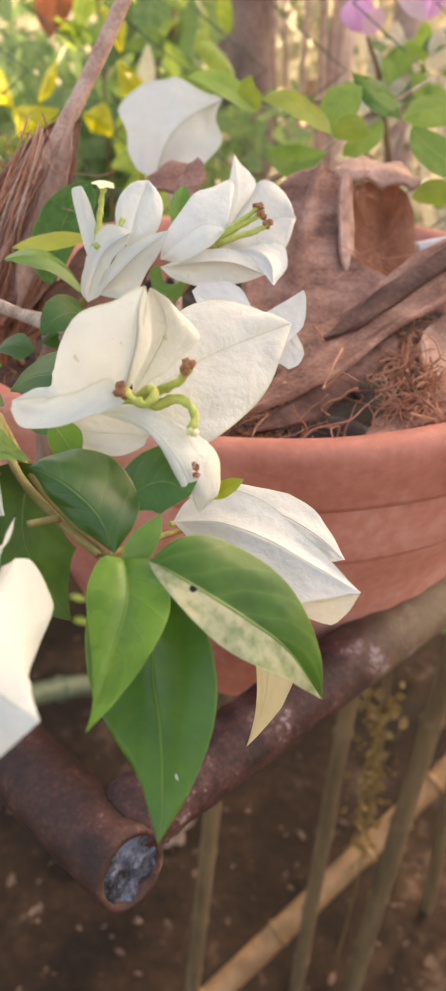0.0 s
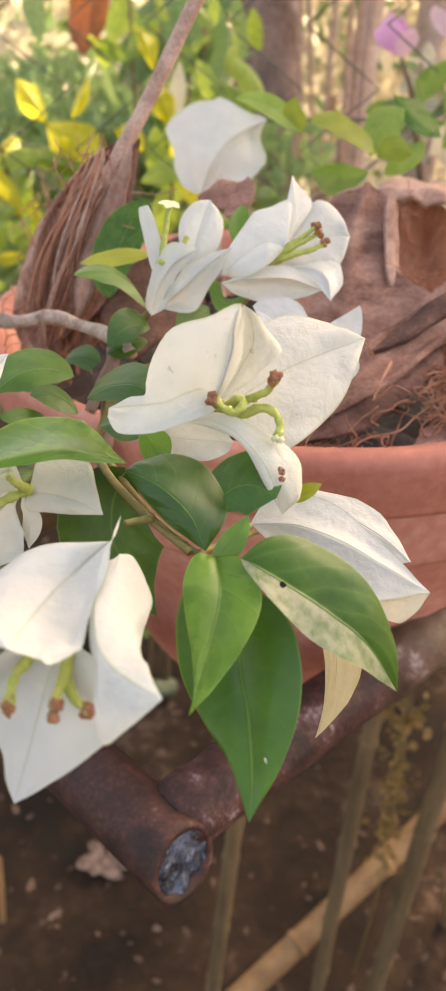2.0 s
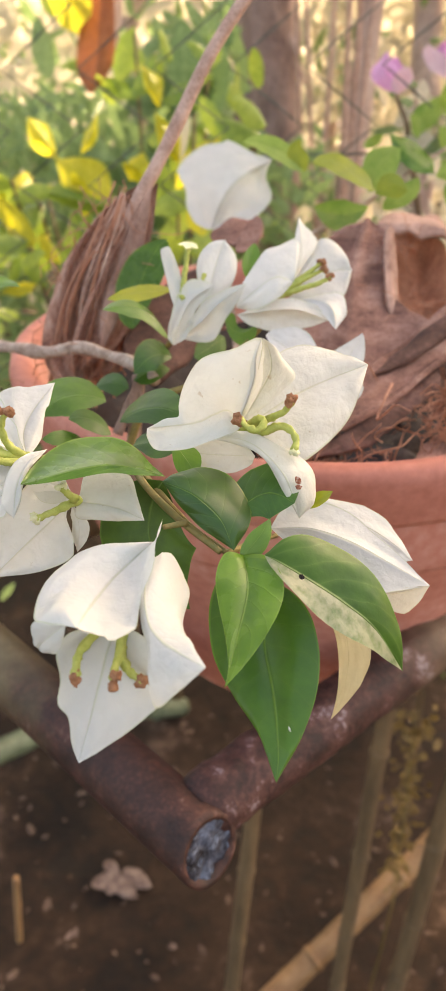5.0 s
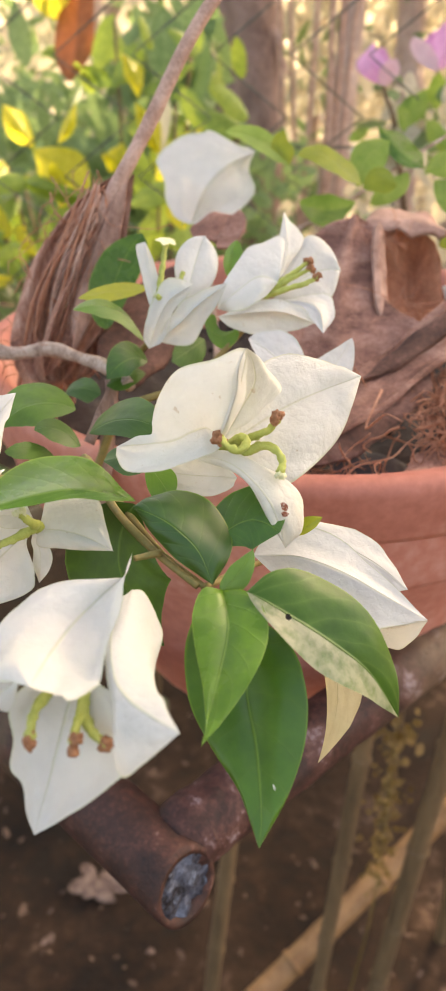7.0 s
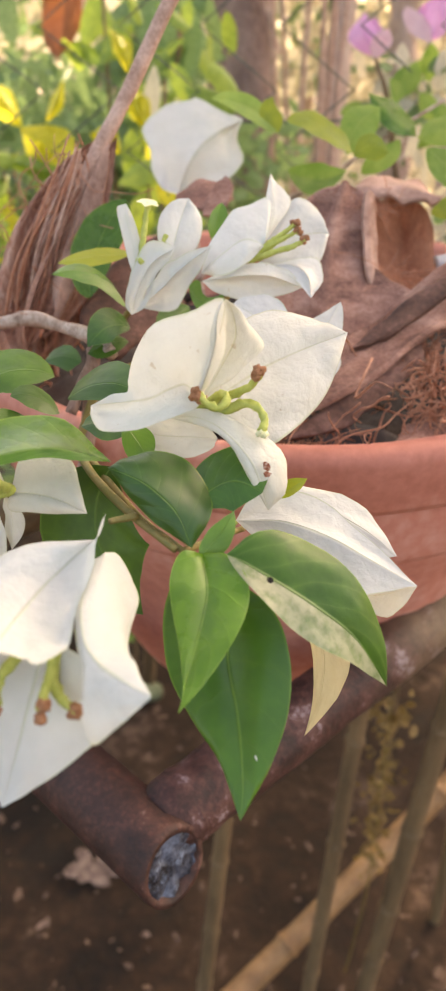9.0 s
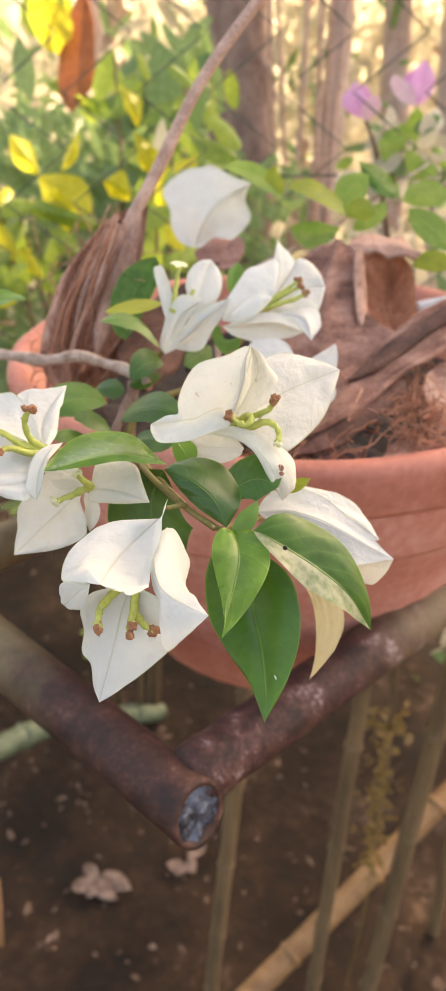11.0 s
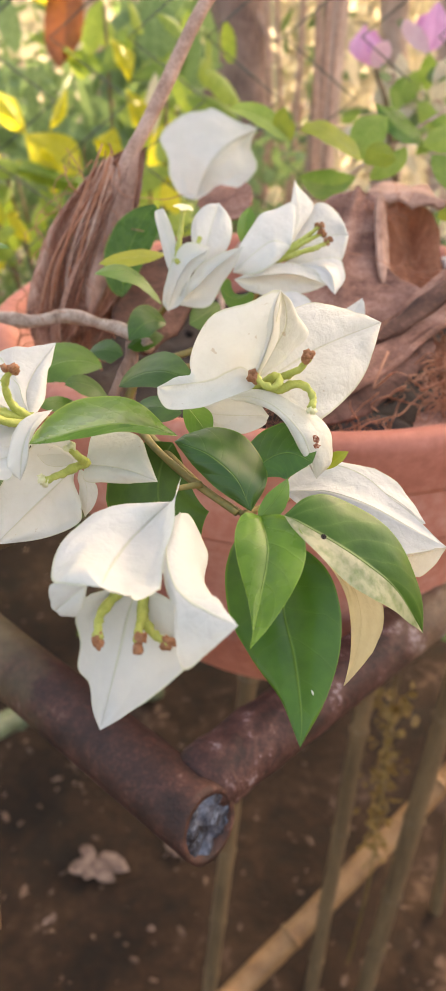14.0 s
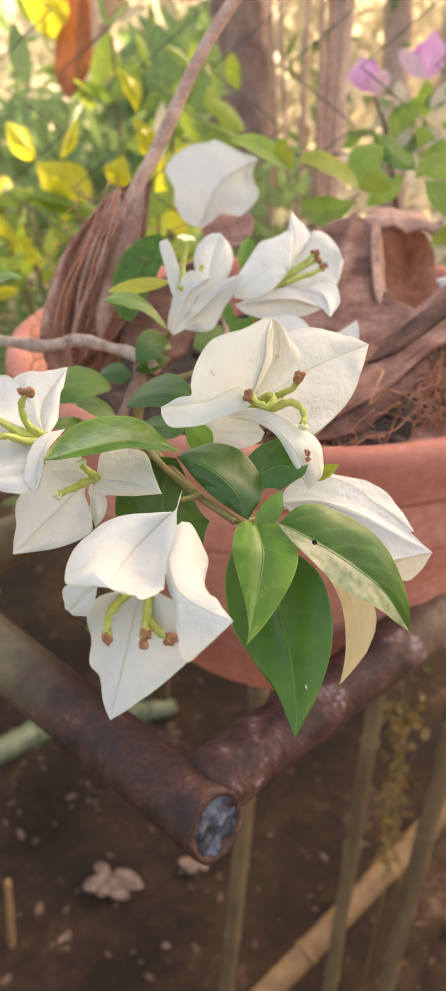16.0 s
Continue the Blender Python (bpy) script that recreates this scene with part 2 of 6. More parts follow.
GREEN_POLE = grainy("green_bamboo", [(0.36, (0.06, 0.085, 0.05)), (0.62, (0.15, 0.19, 0.12))], 15, 0.55, 8, 0.3, 0.001)
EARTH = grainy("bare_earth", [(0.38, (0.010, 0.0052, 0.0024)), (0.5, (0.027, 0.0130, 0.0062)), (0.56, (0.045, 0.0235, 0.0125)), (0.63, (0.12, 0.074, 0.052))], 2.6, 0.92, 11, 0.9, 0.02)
EARTH.node_tree.nodes["Principled BSDF"].inputs["Specular IOR Level"].default_value = 0.35
LITTER = grainy("dead_leaves", [(0.3, (0.055, 0.032, 0.022)), (0.55, (0.15, 0.09, 0.062)), (0.8, (0.32, 0.215, 0.16))], 11, 0.85, 6, 0.4, 0.001)
BARK_HAZED = grainy("hazed_bark", [(0.36, (0.36, 0.245, 0.20)), (0.62, (0.62, 0.46, 0.39))], 7, 0.9, 8, 1.0, 0.02, stretch=(2, 2, 0.5))
BARK = grainy("tree_bark", [(0.36, (0.16, 0.088, 0.068)), (0.62, (0.38, 0.24, 0.19))], 7, 0.9, 8, 1.0, 0.02, stretch=(2, 2, 0.5))
WIRE = grainy("dull_wire", [(0.3, (0.07, 0.075, 0.06)), (0.7, (0.16, 0.17, 0.14))], 90, 0.55, 5, 0.3, 0.0005, 0.5)
PVC = grainy("grey_plastic", [(0.3, (0.44, 0.46, 0.48)), (0.7, (0.62, 0.64, 0.66))], 20, 0.5, 8, 0.2, 0.0005)
MARK_DARK = grainy("insect_hole", [(0.3, (0.01, 0.008, 0.006)), (0.7, (0.04, 0.025, 0.02))], 900, 0.9, 4, 0.8, 0.0006)
MARK_RED = grainy("brown_scar", [(0.35, (0.16, 0.03, 0.012)), (0.5, (0.42, 0.14, 0.07)), (0.62, (0.62, 0.5, 0.4))], 1200, 0.8, 4, 0.8, 0.0006)
MARK_PALE = grainy("pale_scratch", [(0.3, (0.5, 0.55, 0.45)), (0.7, (0.7, 0.72, 0.62))], 900, 0.7, 4, 0.5, 0.0005)
MOSS = foliage("moss", (0.13, 0.075, 0.022), (0.31, 0.205, 0.055), (0.3, 0.24, 0.08), 0.6, 0.3)
RUST_LEAF = foliage("dry_leaf_rust", (0.25, 0.065, 0.022), (0.45, 0.145, 0.055), (0.38, 0.15, 0.08), 0.6, 0.35)
DRYSTRIP = foliage("dry_strip", (0.45, 0.28, 0.2), (0.68, 0.5, 0.4), (0.5, 0.35, 0.25), 0.55, 0.4)
CROTON = foliage("croton_yellow", (0.62, 0.56, 0.03), (0.86, 0.79, 0.09), (0.6, 0.6, 0.1), 0.4, 0.6)
CROTON_GREEN = foliage("croton_green", (0.19, 0.30, 0.04), (0.44, 0.54, 0.09), (0.4, 0.45, 0.1), 0.4, 0.4)
GRASSY = foliage("far_foliage", (0.13, 0.23, 0.075), (0.33, 0.46, 0.20), (0.34, 0.42, 0.2), 0.45, 0.45)
FAR_HAZED = foliage("far_hazed_foliage", (0.60, 0.56, 0.45), (0.80, 0.75, 0.62), (0.6, 0.55, 0.4), 0.6, 0.5)
FAR_GOLD_HAZED = foliage("far_gold_hazed", (0.46, 0.43, 0.31), (0.70, 0.65, 0.51), (0.45, 0.42, 0.2), 0.5, 0.5)


# ---- builders ----
def thing(name, label, category, group="", at=(0, 0, 0), kind=""):
    ob = new(name)
    ob.location = at
    ob.empty_display_size = 0.02
    return tagged(ob, label, category, group, kind)


def part(name, bm, mat, parent=None, label="", smooth=True):
    me = bpy.data.meshes.new(name)
    bm.to_mesh(me)
    bm.free()
    if smooth:
        me.polygons.foreach_set("use_smooth", [True] * len(me.polygons))
    me.materials.append(mat)
    ob = new(name, me)
    if parent is not None:
        ob.parent = parent
        if parent.parent is None:
            ob.matrix_parent_inverse = Matrix.Translation(-parent.location)
    if label:
        ob["label"] = label
    return ob


def sheet(bm, base, mid, tip, el, er, a=0.45, b=0.7, cup=0.0, rip=0.0, ridge=0.0, thick=0.0, nu=22, nv=12, seed=0.0, crease=0.0):
    """A leaf-like blade: a bent spine from base to tip, two half widths that may be folded against each other."""
    base, mid, tip, el, er = (Vector(p) for p in (base, mid, tip, el, er))
    ctrl = 2 * mid - (base + tip) / 2
    peak = a / (a + b)
    top = peak**a * (1 - peak) ** b
    taper = 1.1 if b > 0.96 else 2.8 if b < 0.5 else 2.1 if b < 0.65 else 1.75 if b < 0.82 else 1.45

    def half_width(u):
        if b < 0.2:
            return max(u, 1e-4) ** a * max(1 - u, 1e-4) ** b / top
        if u < peak:
            return max(1e-3, 1 - (1 - u / peak) ** 2) ** a
        return max(1e-3, 1 - ((u - peak) / (1 - peak)) ** taper)

    def spine(u):
        return (1 - u) ** 2 * base + 2 * u * (1 - u) * ctrl + u * u * tip

    def tangent(u):
        return (2 * (1 - u) * (ctrl - base) + 2 * u * (tip - ctrl)).normalized()

    left, right, t0 = el - spine(peak), er - spine(peak), tangent(peak)
    size = (left.length + right.length) / 2
    up = t0.cross(right - left).normalized()
    uv = bm.loops.layers.uv.verify()
    layers = []
    for side in ((0.0,) if not thick else (thick / 2, -thick / 2)):
        grid = []
        for i in range(nu + 1):
            u = (1 - math.cos(math.pi * i / nu)) / 2
            turn = t0.rotation_difference(tangent(u))
            w = half_width(u)
            wl = w * (1 + 0.07 * noise.noise((u * 5, seed, 1.7)) + 0.03 * noise.noise((u * 16, seed, 4.1)))
            wr = w * (1 + 0.07 * noise.noise((u * 5, seed, 9.3)) + 0.03 * noise.noise((u * 16, seed, 7.7)))
            n = turn @ up
            row = []
            for j in range(nv + 1):
                v = -1 + 2 * j / nv
                off = (turn @ left) * (-v * wl) if v < 0 else (turn @ right) * (v * wr)
                lift = size * (cup * v * v * w + rip * v * v * math.sin(u * 15 + seed * 3 + (1.5 if v < 0 else 0)))
                lift += size * ridge * math.sin(v * 17 + 2.2 * noise.noise((u * 2.5, v * 2, seed))) * min(1, 3 * w)
                lift += size * (0.034 * noise.noise((u * 3.3 + seed, v * w * 2.1, seed * 1.3)) + 0.018 * noise.noise((u * 9 + seed, v * w * 7, seed))) * min(1, 4 * w)
                if crease:
                    fold = 1 - 2.2 * abs(noise.noise((u * 3.1 + seed * 2, v * w * 2.3 + seed, 5.0)))
                    tuck = 1 - 2.2 * abs(noise.noise((u * 7.3 + seed, v * w * 5.1, seed)))
                    lift += size * crease * (fold + 0.35 * tuck) * min(1, 3 * w) * (0.4 + abs(v))
                row.append((bm.verts.new(spine(u) + off + n * (lift + side)), u, (v + 1) / 2))
            grid.append(row)
        for i in range(nu):
            for j in range(nv):
                q = [grid[i][j], grid[i][j + 1], grid[i + 1][j + 1], grid[i + 1][j]]
                if side < 0:
                    q.reverse()
                f = bm.faces.new([k[0] for k in q])
                for loop, k in zip(f.loops, q):
                    loop[uv].uv = (k[1], k[2])
        layers.append(grid)
    if thick:
        g, h = layers
        rim = [(0, j) for j in range(nv)] + [(i, nv) for i in range(nu)] + [(nu, j) for j in range(nv, 0, -1)] + [(i, 0) for i in range(nu, 0, -1)]
        for k, (i, j) in enumerate(rim):
            i2, j2 = rim[(k + 1) % len(rim)]
            bm.faces.new([g[i][j][0], h[i][j][0], h[i2][j2][0], g[i2][j2][0]])


BLADES = [0]


def blade(parent, name, mat, base, mid, tip, el, er, label="", **shape):
    bm = bmesh.new()
    BLADES[0] += 1
    if name == "bract":
        shape = dict(nu=36, nv=24, crease=0.028) | shape
    sheet(bm, base, mid, tip, el, er, seed=BLADES[0] * 0.731, **shape)
    return part(name, bm, mat, parent, label)


def curve_points(pts, steps=6):
    """A smooth line through the points."""
    p = [Vector(q) for q in pts]
    p = [2 * p[0] - p[1]] + p + [2 * p[-1] - p[-2]]
    out = []
    for i in range(1, len(p) - 2):
        for k in range(steps):
            t = k / steps
            out.append(0.5 * (2 * p[i] + (p[i + 1] - p[i - 1]) * t + (2 * p[i - 1] - 5 * p[i] + 4 * p[i + 1] - p[i + 2]) * t * t + (3 * p[i] - p[i - 1] - 3 * p[i + 1] + p[i + 2]) * t**3))
    return out + [p[-2]]

def along(pts, u):
    """The point at share u of a smooth line through the points."""
    p = [Vector(q) for q in pts]
    p = [2 * p[0] - p[1]] + p + [2 * p[-1] - p[-2]]
    x = u * (len(p) - 3)
    i = min(int(x), len(p) - 4)
    t, i = x - i, i + 1
    return 0.5 * (2 * p[i] + (p[i + 1] - p[i - 1]) * t + (2 * p[i - 1] - 5 * p[i] + 4 * p[i + 1] - p[i + 2]) * t * t + (3 * p[i] - p[i - 1] - 3 * p[i + 1] + p[i + 2]) * t**3)


def petal(parent, name, mat, spine, left, right, puff=(0.0, 0.0), rag=0.010, crease=0.017, nu=44, nv=28, label=""):
    """A papery blade folded along its midrib: the midrib and both edges are free curves; each half may billow."""
    BLADES[0] += 1
    seed = BLADES[0] * 0.731
    size = (Vector(spine[0]) - Vector(spine[-1])).length
    bm = bmesh.new()
    uv = bm.loops.layers.uv.verify()
    grid = []
    for i in range(nu + 1):
        u = (1 - math.cos(math.pi * i / nu)) / 2
        mid, way = along(spine, u), (along(spine, min(1, u + 0.02)) - along(spine, max(0, u - 0.02))).normalized()
        row = []
        for j in range(nv + 1):
            v = -1 + 2 * j / nv
            off = along(left if v < 0 else right, u) - mid
            wide = off.length
            off *= 1 + rag * (noise.noise((u * 11, seed, v)) + 0.6 * noise.noise((u * 31, seed, 2.0)))
            up = (off.cross(way) if v < 0 else way.cross(off)).normalized() if wide > 1e-6 else Vector((0, 0, 0))
            a = abs(v)
            soft = min(1.0, 6 * wide / size)
            lift = 4 * a * (1 - a) * puff[0 if v < 0 else 1] * size * soft
            q = Vector((u * 2.6 + seed * 3, v * 1.5 * min(1, 3 * wide / size) + seed, seed))
            fold = 1 - 2.4 * abs(noise.noise(q)) + 0.45 * (1 - 2.4 * abs(noise.noise(q * 2.3)))
            rib = math.sin((u - 0.6 * a) * 22 + 2.5 * noise.noise(q * 1.3))
            lift += size * soft * (crease * fold * (0.25 + a) + 0.2 * crease * rib * a + 0.012 * a * a * math.sin(u * 17 + seed * 5 + v))
            row.append((bm.verts.new(mid + off * a + up * lift), u, (v + 1) / 2))
        grid.append(row)
    for i in range(nu):
        for j in range(nv):
            q = [grid[i][j], grid[i][j + 1], grid[i + 1][j + 1], grid[i + 1][j]]
            f = bm.faces.new([k[0] for k in q])
            for loop, k in zip(f.loops, q):
                loop[uv].uv = (k[1], k[2])
    return part(name, bm, mat, parent, label)


def tube(bm, pts, r0, r1=None, seg=8, steps=6, knobs=0.0, seed=0.0, swell=()):
    """A round stem through the points, tapered, with an uneven surface and swollen joints."""
    r1 = r0 if r1 is None else r1
    line = curve_points(pts, steps)
    rings, ref = [], None
    for i, p in enumerate(line):
        t = (line[min(i + 1, len(line) - 1)] - line[max(i - 1, 0)]).normalized()
        ref = t.orthogonal() if ref is None else (ref - t * ref.dot(t))
        ref.normalize()
        other = t.cross(ref)
        u = i / (len(line) - 1)
        r = r0 + (r1 - r0) * u
        for at, wide, more in swell:
            r *= 1 + more * math.exp(-(((u - at) / wide) ** 2))
        ring = []
        for k in range(seg):
            ang = 2 * math.pi * k / seg
            d = ref * math.cos(ang) + other * math.sin(ang)
            ring.append(bm.verts.new(p + d * r * (1 + knobs * noise.noise((d + Vector((u * 9, seed, 0))) * 1.5))))
        rings.append(ring)
    for a, b in zip(rings, rings[1:]):
        for k in range(seg):
            bm.faces.new([a[k], a[(k + 1) % seg], b[(k + 1) % seg], b[k]])
    bm.faces.new(rings[0][::-1])
    bm.faces.new(rings[-1])


def blob(bm, at, r, seed=0.0, squash=(1, 1, 1), rough=0.35):
    ball = bmesh.ops.create_icosphere(bm, subdivisions=2, radius=1.0)
    for v in ball["verts"]:
        k = 1 + rough * noise.noise(v.co * 1.8 + Vector((seed, seed, 0)))
        v.co = Vector(at) + Vector((v.co.x * squash[0], v.co.y * squash[1], v.co.z * squash[2])) * r * k


def lathe(bm, profile, at, seg=96):
    rings = []
    for r, z in profile:
        rings.append([bm.verts.new((at[0] + r * math.cos(2 * math.pi * k / seg), at[1] + r * math.sin(2 * math.pi * k / seg), z)) for k in range(seg)])
    for a, b in zip(rings, rings[1:]):
        for k in range(seg):
            bm.faces.new([a[k], a[(k + 1) % seg], b[(k + 1) % seg], b[k]])
    return rings


def flower_head(plant, tubes, at=None):
    """The small true flowers between the bracts, with dried tips; the bracts hang on it."""
    bm = bmesh.new()
    heart = Vector(tubes[0][0][0] if tubes else at)
    blob(bm, heart, 0.0022 if tubes else 0.001, 3.1)
    for k, (line, tip) in enumerate(tubes):
        tube(bm, line, 0.0012, 0.0010, 12, 8, 0.6, k * 3.1, ((0.25, 0.22, 0.25), (0.55, 0.05, 0.12), (0.75, 0.05, 0.18), (0.95, 0.06, 0.3)))
    head = part("flower", bm, TUBE_GREEN, plant, "slender yellow-green flower tubes")
    for k, (line, tip) in enumerate(tubes):
        if tip == "G":
            continue
        bm = bmesh.new()
        end, way = Vector(line[-1]), (Vector(line[-1]) - Vector(line[-2])).normalized()
        if tip == "A":
            for i in range(5):
                blob(bm, end + Vector((rng.uniform(-1, 1), rng.uniform(-1, 1), rng.uniform(-1, 1))) * 0.0015, rng.uniform(0.0009, 0.0016), i * 2.3 + k, rough=0.8)
        elif tip == "C":
            for i in range(4):
                blob(bm, end + Vector((rng.uniform(-1, 1), rng.uniform(-1, 1), rng.uniform(-1, 1))) * 0.0010, rng.uniform(0.0008, 0.0013), i * 1.7 + k, rough=0.7)
        else:
            r = 0.0055 if tip == "S" else 0.003
            way = (way + Vector((0, -0.5, 0.1))).normalized()
            s1 = way.orthogonal().normalized()
            s2 = way.cross(s1)
            for i in range(5):
                d = s1 * math.cos(i * 1.2566) + s2 * math.sin(i * 1.2566)
                e = s2 * math.cos(i * 1.2566) - s1 * math.sin(i * 1.2566)
                m = end + d * r * 0.55 + way * 0.0006
                sheet(bm, end, m, end + d * r, m + e * r * 0.4, m - e * r * 0.4, 0.5, 0.4, nu=6, nv=4, seed=i)
        part("floret", bm, ANTHER if tip == "A" else STIGMA, head, "shrivelled brown floret tip" if tip == "A" else "pale green floret")
    return head


# ---- ground ----
bm = bmesh.new()
near = [(-3 + 6 * i / 60, -1.5 + 6 * j / 60) for j in range(61) for i in range(61)]
verts = [bm.verts.new((x, y, GROUND + 0.035 * noise.noise((x * 1.7, y * 1.7, 0)) * min(1, 3 - abs(x)) + 0.012 * noise.noise((x * 7, y * 7, 3)) * min(1, max(0, 3 - abs(x))))) for x, y in near]
for j in range(60):
    for i in range(60):
        bm.faces.new([verts[j * 61 + i], verts[j * 61 + i + 1], verts[(j + 1) * 61 + i + 1], verts[(j + 1) * 61 + i]])
far = 400.0
for (x0, y0), (x1, y1), (x2, y2), (x3, y3) in (((-far, -far), (far, -far), (3, -1.5), (-3, -1.5)), ((far, -far), (far, far), (3, 4.5), (3, -1.5)), ((far, far), (-far, far), (-3, 4.5), (3, 4.5)), ((-far, far), (-far, -far), (-3, -1.5), (-3, 4.5))):
    bm.faces.new([bm.verts.new((x, y, GROUND)) for x, y in ((x0, y0), (x1, y1), (x2, y2), (x3, y3))])
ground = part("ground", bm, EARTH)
tagged(ground, "bare brown earth with scattered leaf litter", "ground", kind="structure")

bm = bmesh.new()
for i in range(640):
    x, y = rng.uniform(-1.1, 1.1), rng.uniform(0.35, 2.6)
    s, ang = rng.choice((0.003, 0.004, 0.006, 0.008, 0.013)) * rng.uniform(0.7, 1.3), rng.uniform(0, 6.283)
    d, e = Vector((math.cos(ang), math.sin(ang), rng.uniform(-0.15, 0.25))), Vector((-math.sin(ang), math.cos(ang), rng.uniform(-0.3, 0.3)))
    c = Vector((x, y, GROUND + 0.03 + rng.uniform(0, 0.015)))
    sheet(bm, c - d * s, c + Vector((0, 0, rng.uniform(0, 0.4) * s)), c + d * s, c + e * s * 0.45, c - e * s * 0.45, 0.5, 0.6, rng.uniform(-0.3, 0.3), 0.1, nu=5, nv=4, seed=i)
tagged(part("leaf_litter", bm, LITTER), "dry brown and pinkish fallen leaves on earth", "leaf litter", kind="stuff")

CRUMPLED = grainy("crumpled_pale_scrap", [(0.36, (0.07, 0.042, 0.033)), (0.5, (0.17, 0.11, 0.088)), (0.64, (0.32, 0.225, 0.185))], 40, 0.85, 6, 0.8, 0.003)
for k, (x, y, s, ang) in enumerate(((-0.317, 1.02, 0.062, 0.3), (-0.107, 1.07, 0.05, 0.6), (-0.176, 0.86, 0.018, 2.0), (-0.39, 0.89, 0.02, 1.2), (0.058, 0.83, 0.014, 0.2))):
    leaf = thing("pale_soil_patch", "flat pale brown scraps standing in for a soil patch", "dead leaf", "fallen leaves on the earth", at=(x, y, GROUND + 0.02))
    d, e = Vector((math.cos(ang), math.sin(ang), 0.0)), Vector((-math.sin(ang), math.cos(ang), 0.03))
    c = Vector((x, y, GROUND + 0.032))
    r9 = random.Random(k + 50)
    for q in range(5 if k < 2 else 2):
        f = c + d * s * r9.uniform(-0.8, 0.8) + e * s * r9.uniform(-0.5, 0.5) - Vector((0, 0, 0.004))
        turn = Matrix.Rotation(r9.uniform(-1.2, 1.2), 3, "Z")
        g, h, z = turn @ d, turn @ e, s * r9.uniform(0.35, 0.65)
        bm = bmesh.new()
        sheet(bm, f - g * z, f + Vector((0, 0, 0.04 * z)), f + g * z, f + h * z * 0.6 - g * z * 0.3, f - h * z * 0.45, 0.4, 0.55, -0.05, 0.05, thick=0.001, nu=16, nv=10, seed=k * 3.3 + q, crease=0.05)
        part("scrap", bm, CRUMPLED, leaf)
    bm = bmesh.new()
    tube(bm, [c - d * s * 1.15 + Vector((0, 0, -0.006)), c - d * s * 1.05, c - d * s * 0.95], 0.0012, 0.0015, 6, 4)
    part("scrap_stalk", bm, CRUMPLED, leaf)

bm = bmesh.new()
r7 = random.Random(77)
for i in range(190):
    c = Vector((r7.uniform(-0.75, 0.55), r7.uniform(0.72, 1.9), GROUND + 0.022))
    d = Vector((r7.uniform(-1, 1), r7.uniform(-1, 1), r7.uniform(-0.2, 0.3))).normalized()
    e = d.cross(Vector((r7.uniform(-0.3, 0.3), r7.uniform(-0.3, 0.3), 1))).normalized()
    z = r7.uniform(0.003, 0.011)
    sheet(bm, c - d * z, c + Vector((0, 0, 0.003)), c + d * z, c + e * z * 0.6, c - e * z * 0.5, 0.5, 0.5, nu=4, nv=3, seed=i)
tagged(part("leaf_crumbs", bm, LITTER), "small dry pale crumbs of dead leaves on earth", "leaf litter", kind="stuff")

# ---- the pipe frame that holds the pot ----
rack = thing("pipe_frame", "rusty brown steel pipe frame carrying the clay pot", "pipe frame", at=(-0.03, 0.235, GROUND))


def pipe(points, r, seed, name="pipe"):
    bm = bmesh.new()
    tube(bm, points, r, r, 28, 12, 0.035, seed)
    return part(name, bm, RUST, rack)


P1_END, P1_DIR = Vector((-0.0436, 0.218, 1.089)), Vector((-0.742, 0.668, 0.06)).normalized()
wall_r = 0.0208
bm = bmesh.new()
side_a, side_b = P1_DIR.cross(Vector((0, 0, 1))).normalized(), Vector((0, 0, 1))
rings = []
for s, r in ((0.9, wall_r), (0.5, wall_r), (0.3, wall_r), (0.15, wall_r), (0.08, wall_r), (0.03, wall_r), (0.004, wall_r), (0.0, wall_r * 0.97), (0.0, wall_r * 0.82), (0.006, wall_r * 0.78)):
    ring = []
    for k in range(32):
        d = side_a * math.cos(k * math.pi / 16) + side_b * math.sin(k * math.pi / 16)
        ring.append(bm.verts.new(P1_END + P1_DIR * (s + 0.27 * r * d.z * max(0.0, 1 - s / 0.12)) + d * r * (1 + 0.02 * noise.noise(d * 2 + Vector((s * 30, 0, 0))))))
    rings.append(ring)
for a, b in zip(rings, rings[1:]):
    for k in range(32):
        bm.faces.new([a[k], a[(k + 1) % 32], b[(k + 1) % 32], b[k]])
bm.faces.new(rings[0][::-1])
pipe_one = part("pipe", bm, RUST, rack, "dark rusty pipe with a sawn end")
bm = bmesh.new()
bmesh.ops.create_circle(bm, cap_ends=True, radius=wall_r * 0.95, segments=28)
bmesh.ops.poke(bm, faces=bm.faces[:])
bmesh.ops.subdivide_edges(bm, edges=bm.edges[:], cuts=4, use_grid_fill=True)
turn = P1_DIR.to_track_quat("Z", "Y").to_matrix().to_4x4()
for v in bm.verts:
    v.co.z += 0.003 * noise.noise(v.co * 130) + 0.002 * noise.noise(v.co * 330)
    v.co = turn @ v.co
    v.co += P1_END + P1_DIR * (0.002 + 0.27 * v.co.z)
part("pipe_end", bm, PIPE_CUT, pipe_one, "blue-grey silvery crust inside the cut pipe end")
P2_AT, P2_DIR = Vector((-0.0311, 0.2600, 1.0915)), Vector((0.742, 0.668, -0.02)).normalized()
bm = bmesh.new()
tube(bm, [P2_AT - P2_DIR * 0.030, P2_AT + P2_DIR * 0.1, P2_AT + P2_DIR * 0.5, P2_AT + P2_DIR * 1.02], 0.0204, 0.0204, 64, 60, 0.05, 2.0, ((0.0, 0.02, -0.15),))
for v in bm.verts:
    v.co += Vector((v.co.x, v.co.y, v.co.z)).normalized() * 0.0012 * noise.noise(v.co * 160)
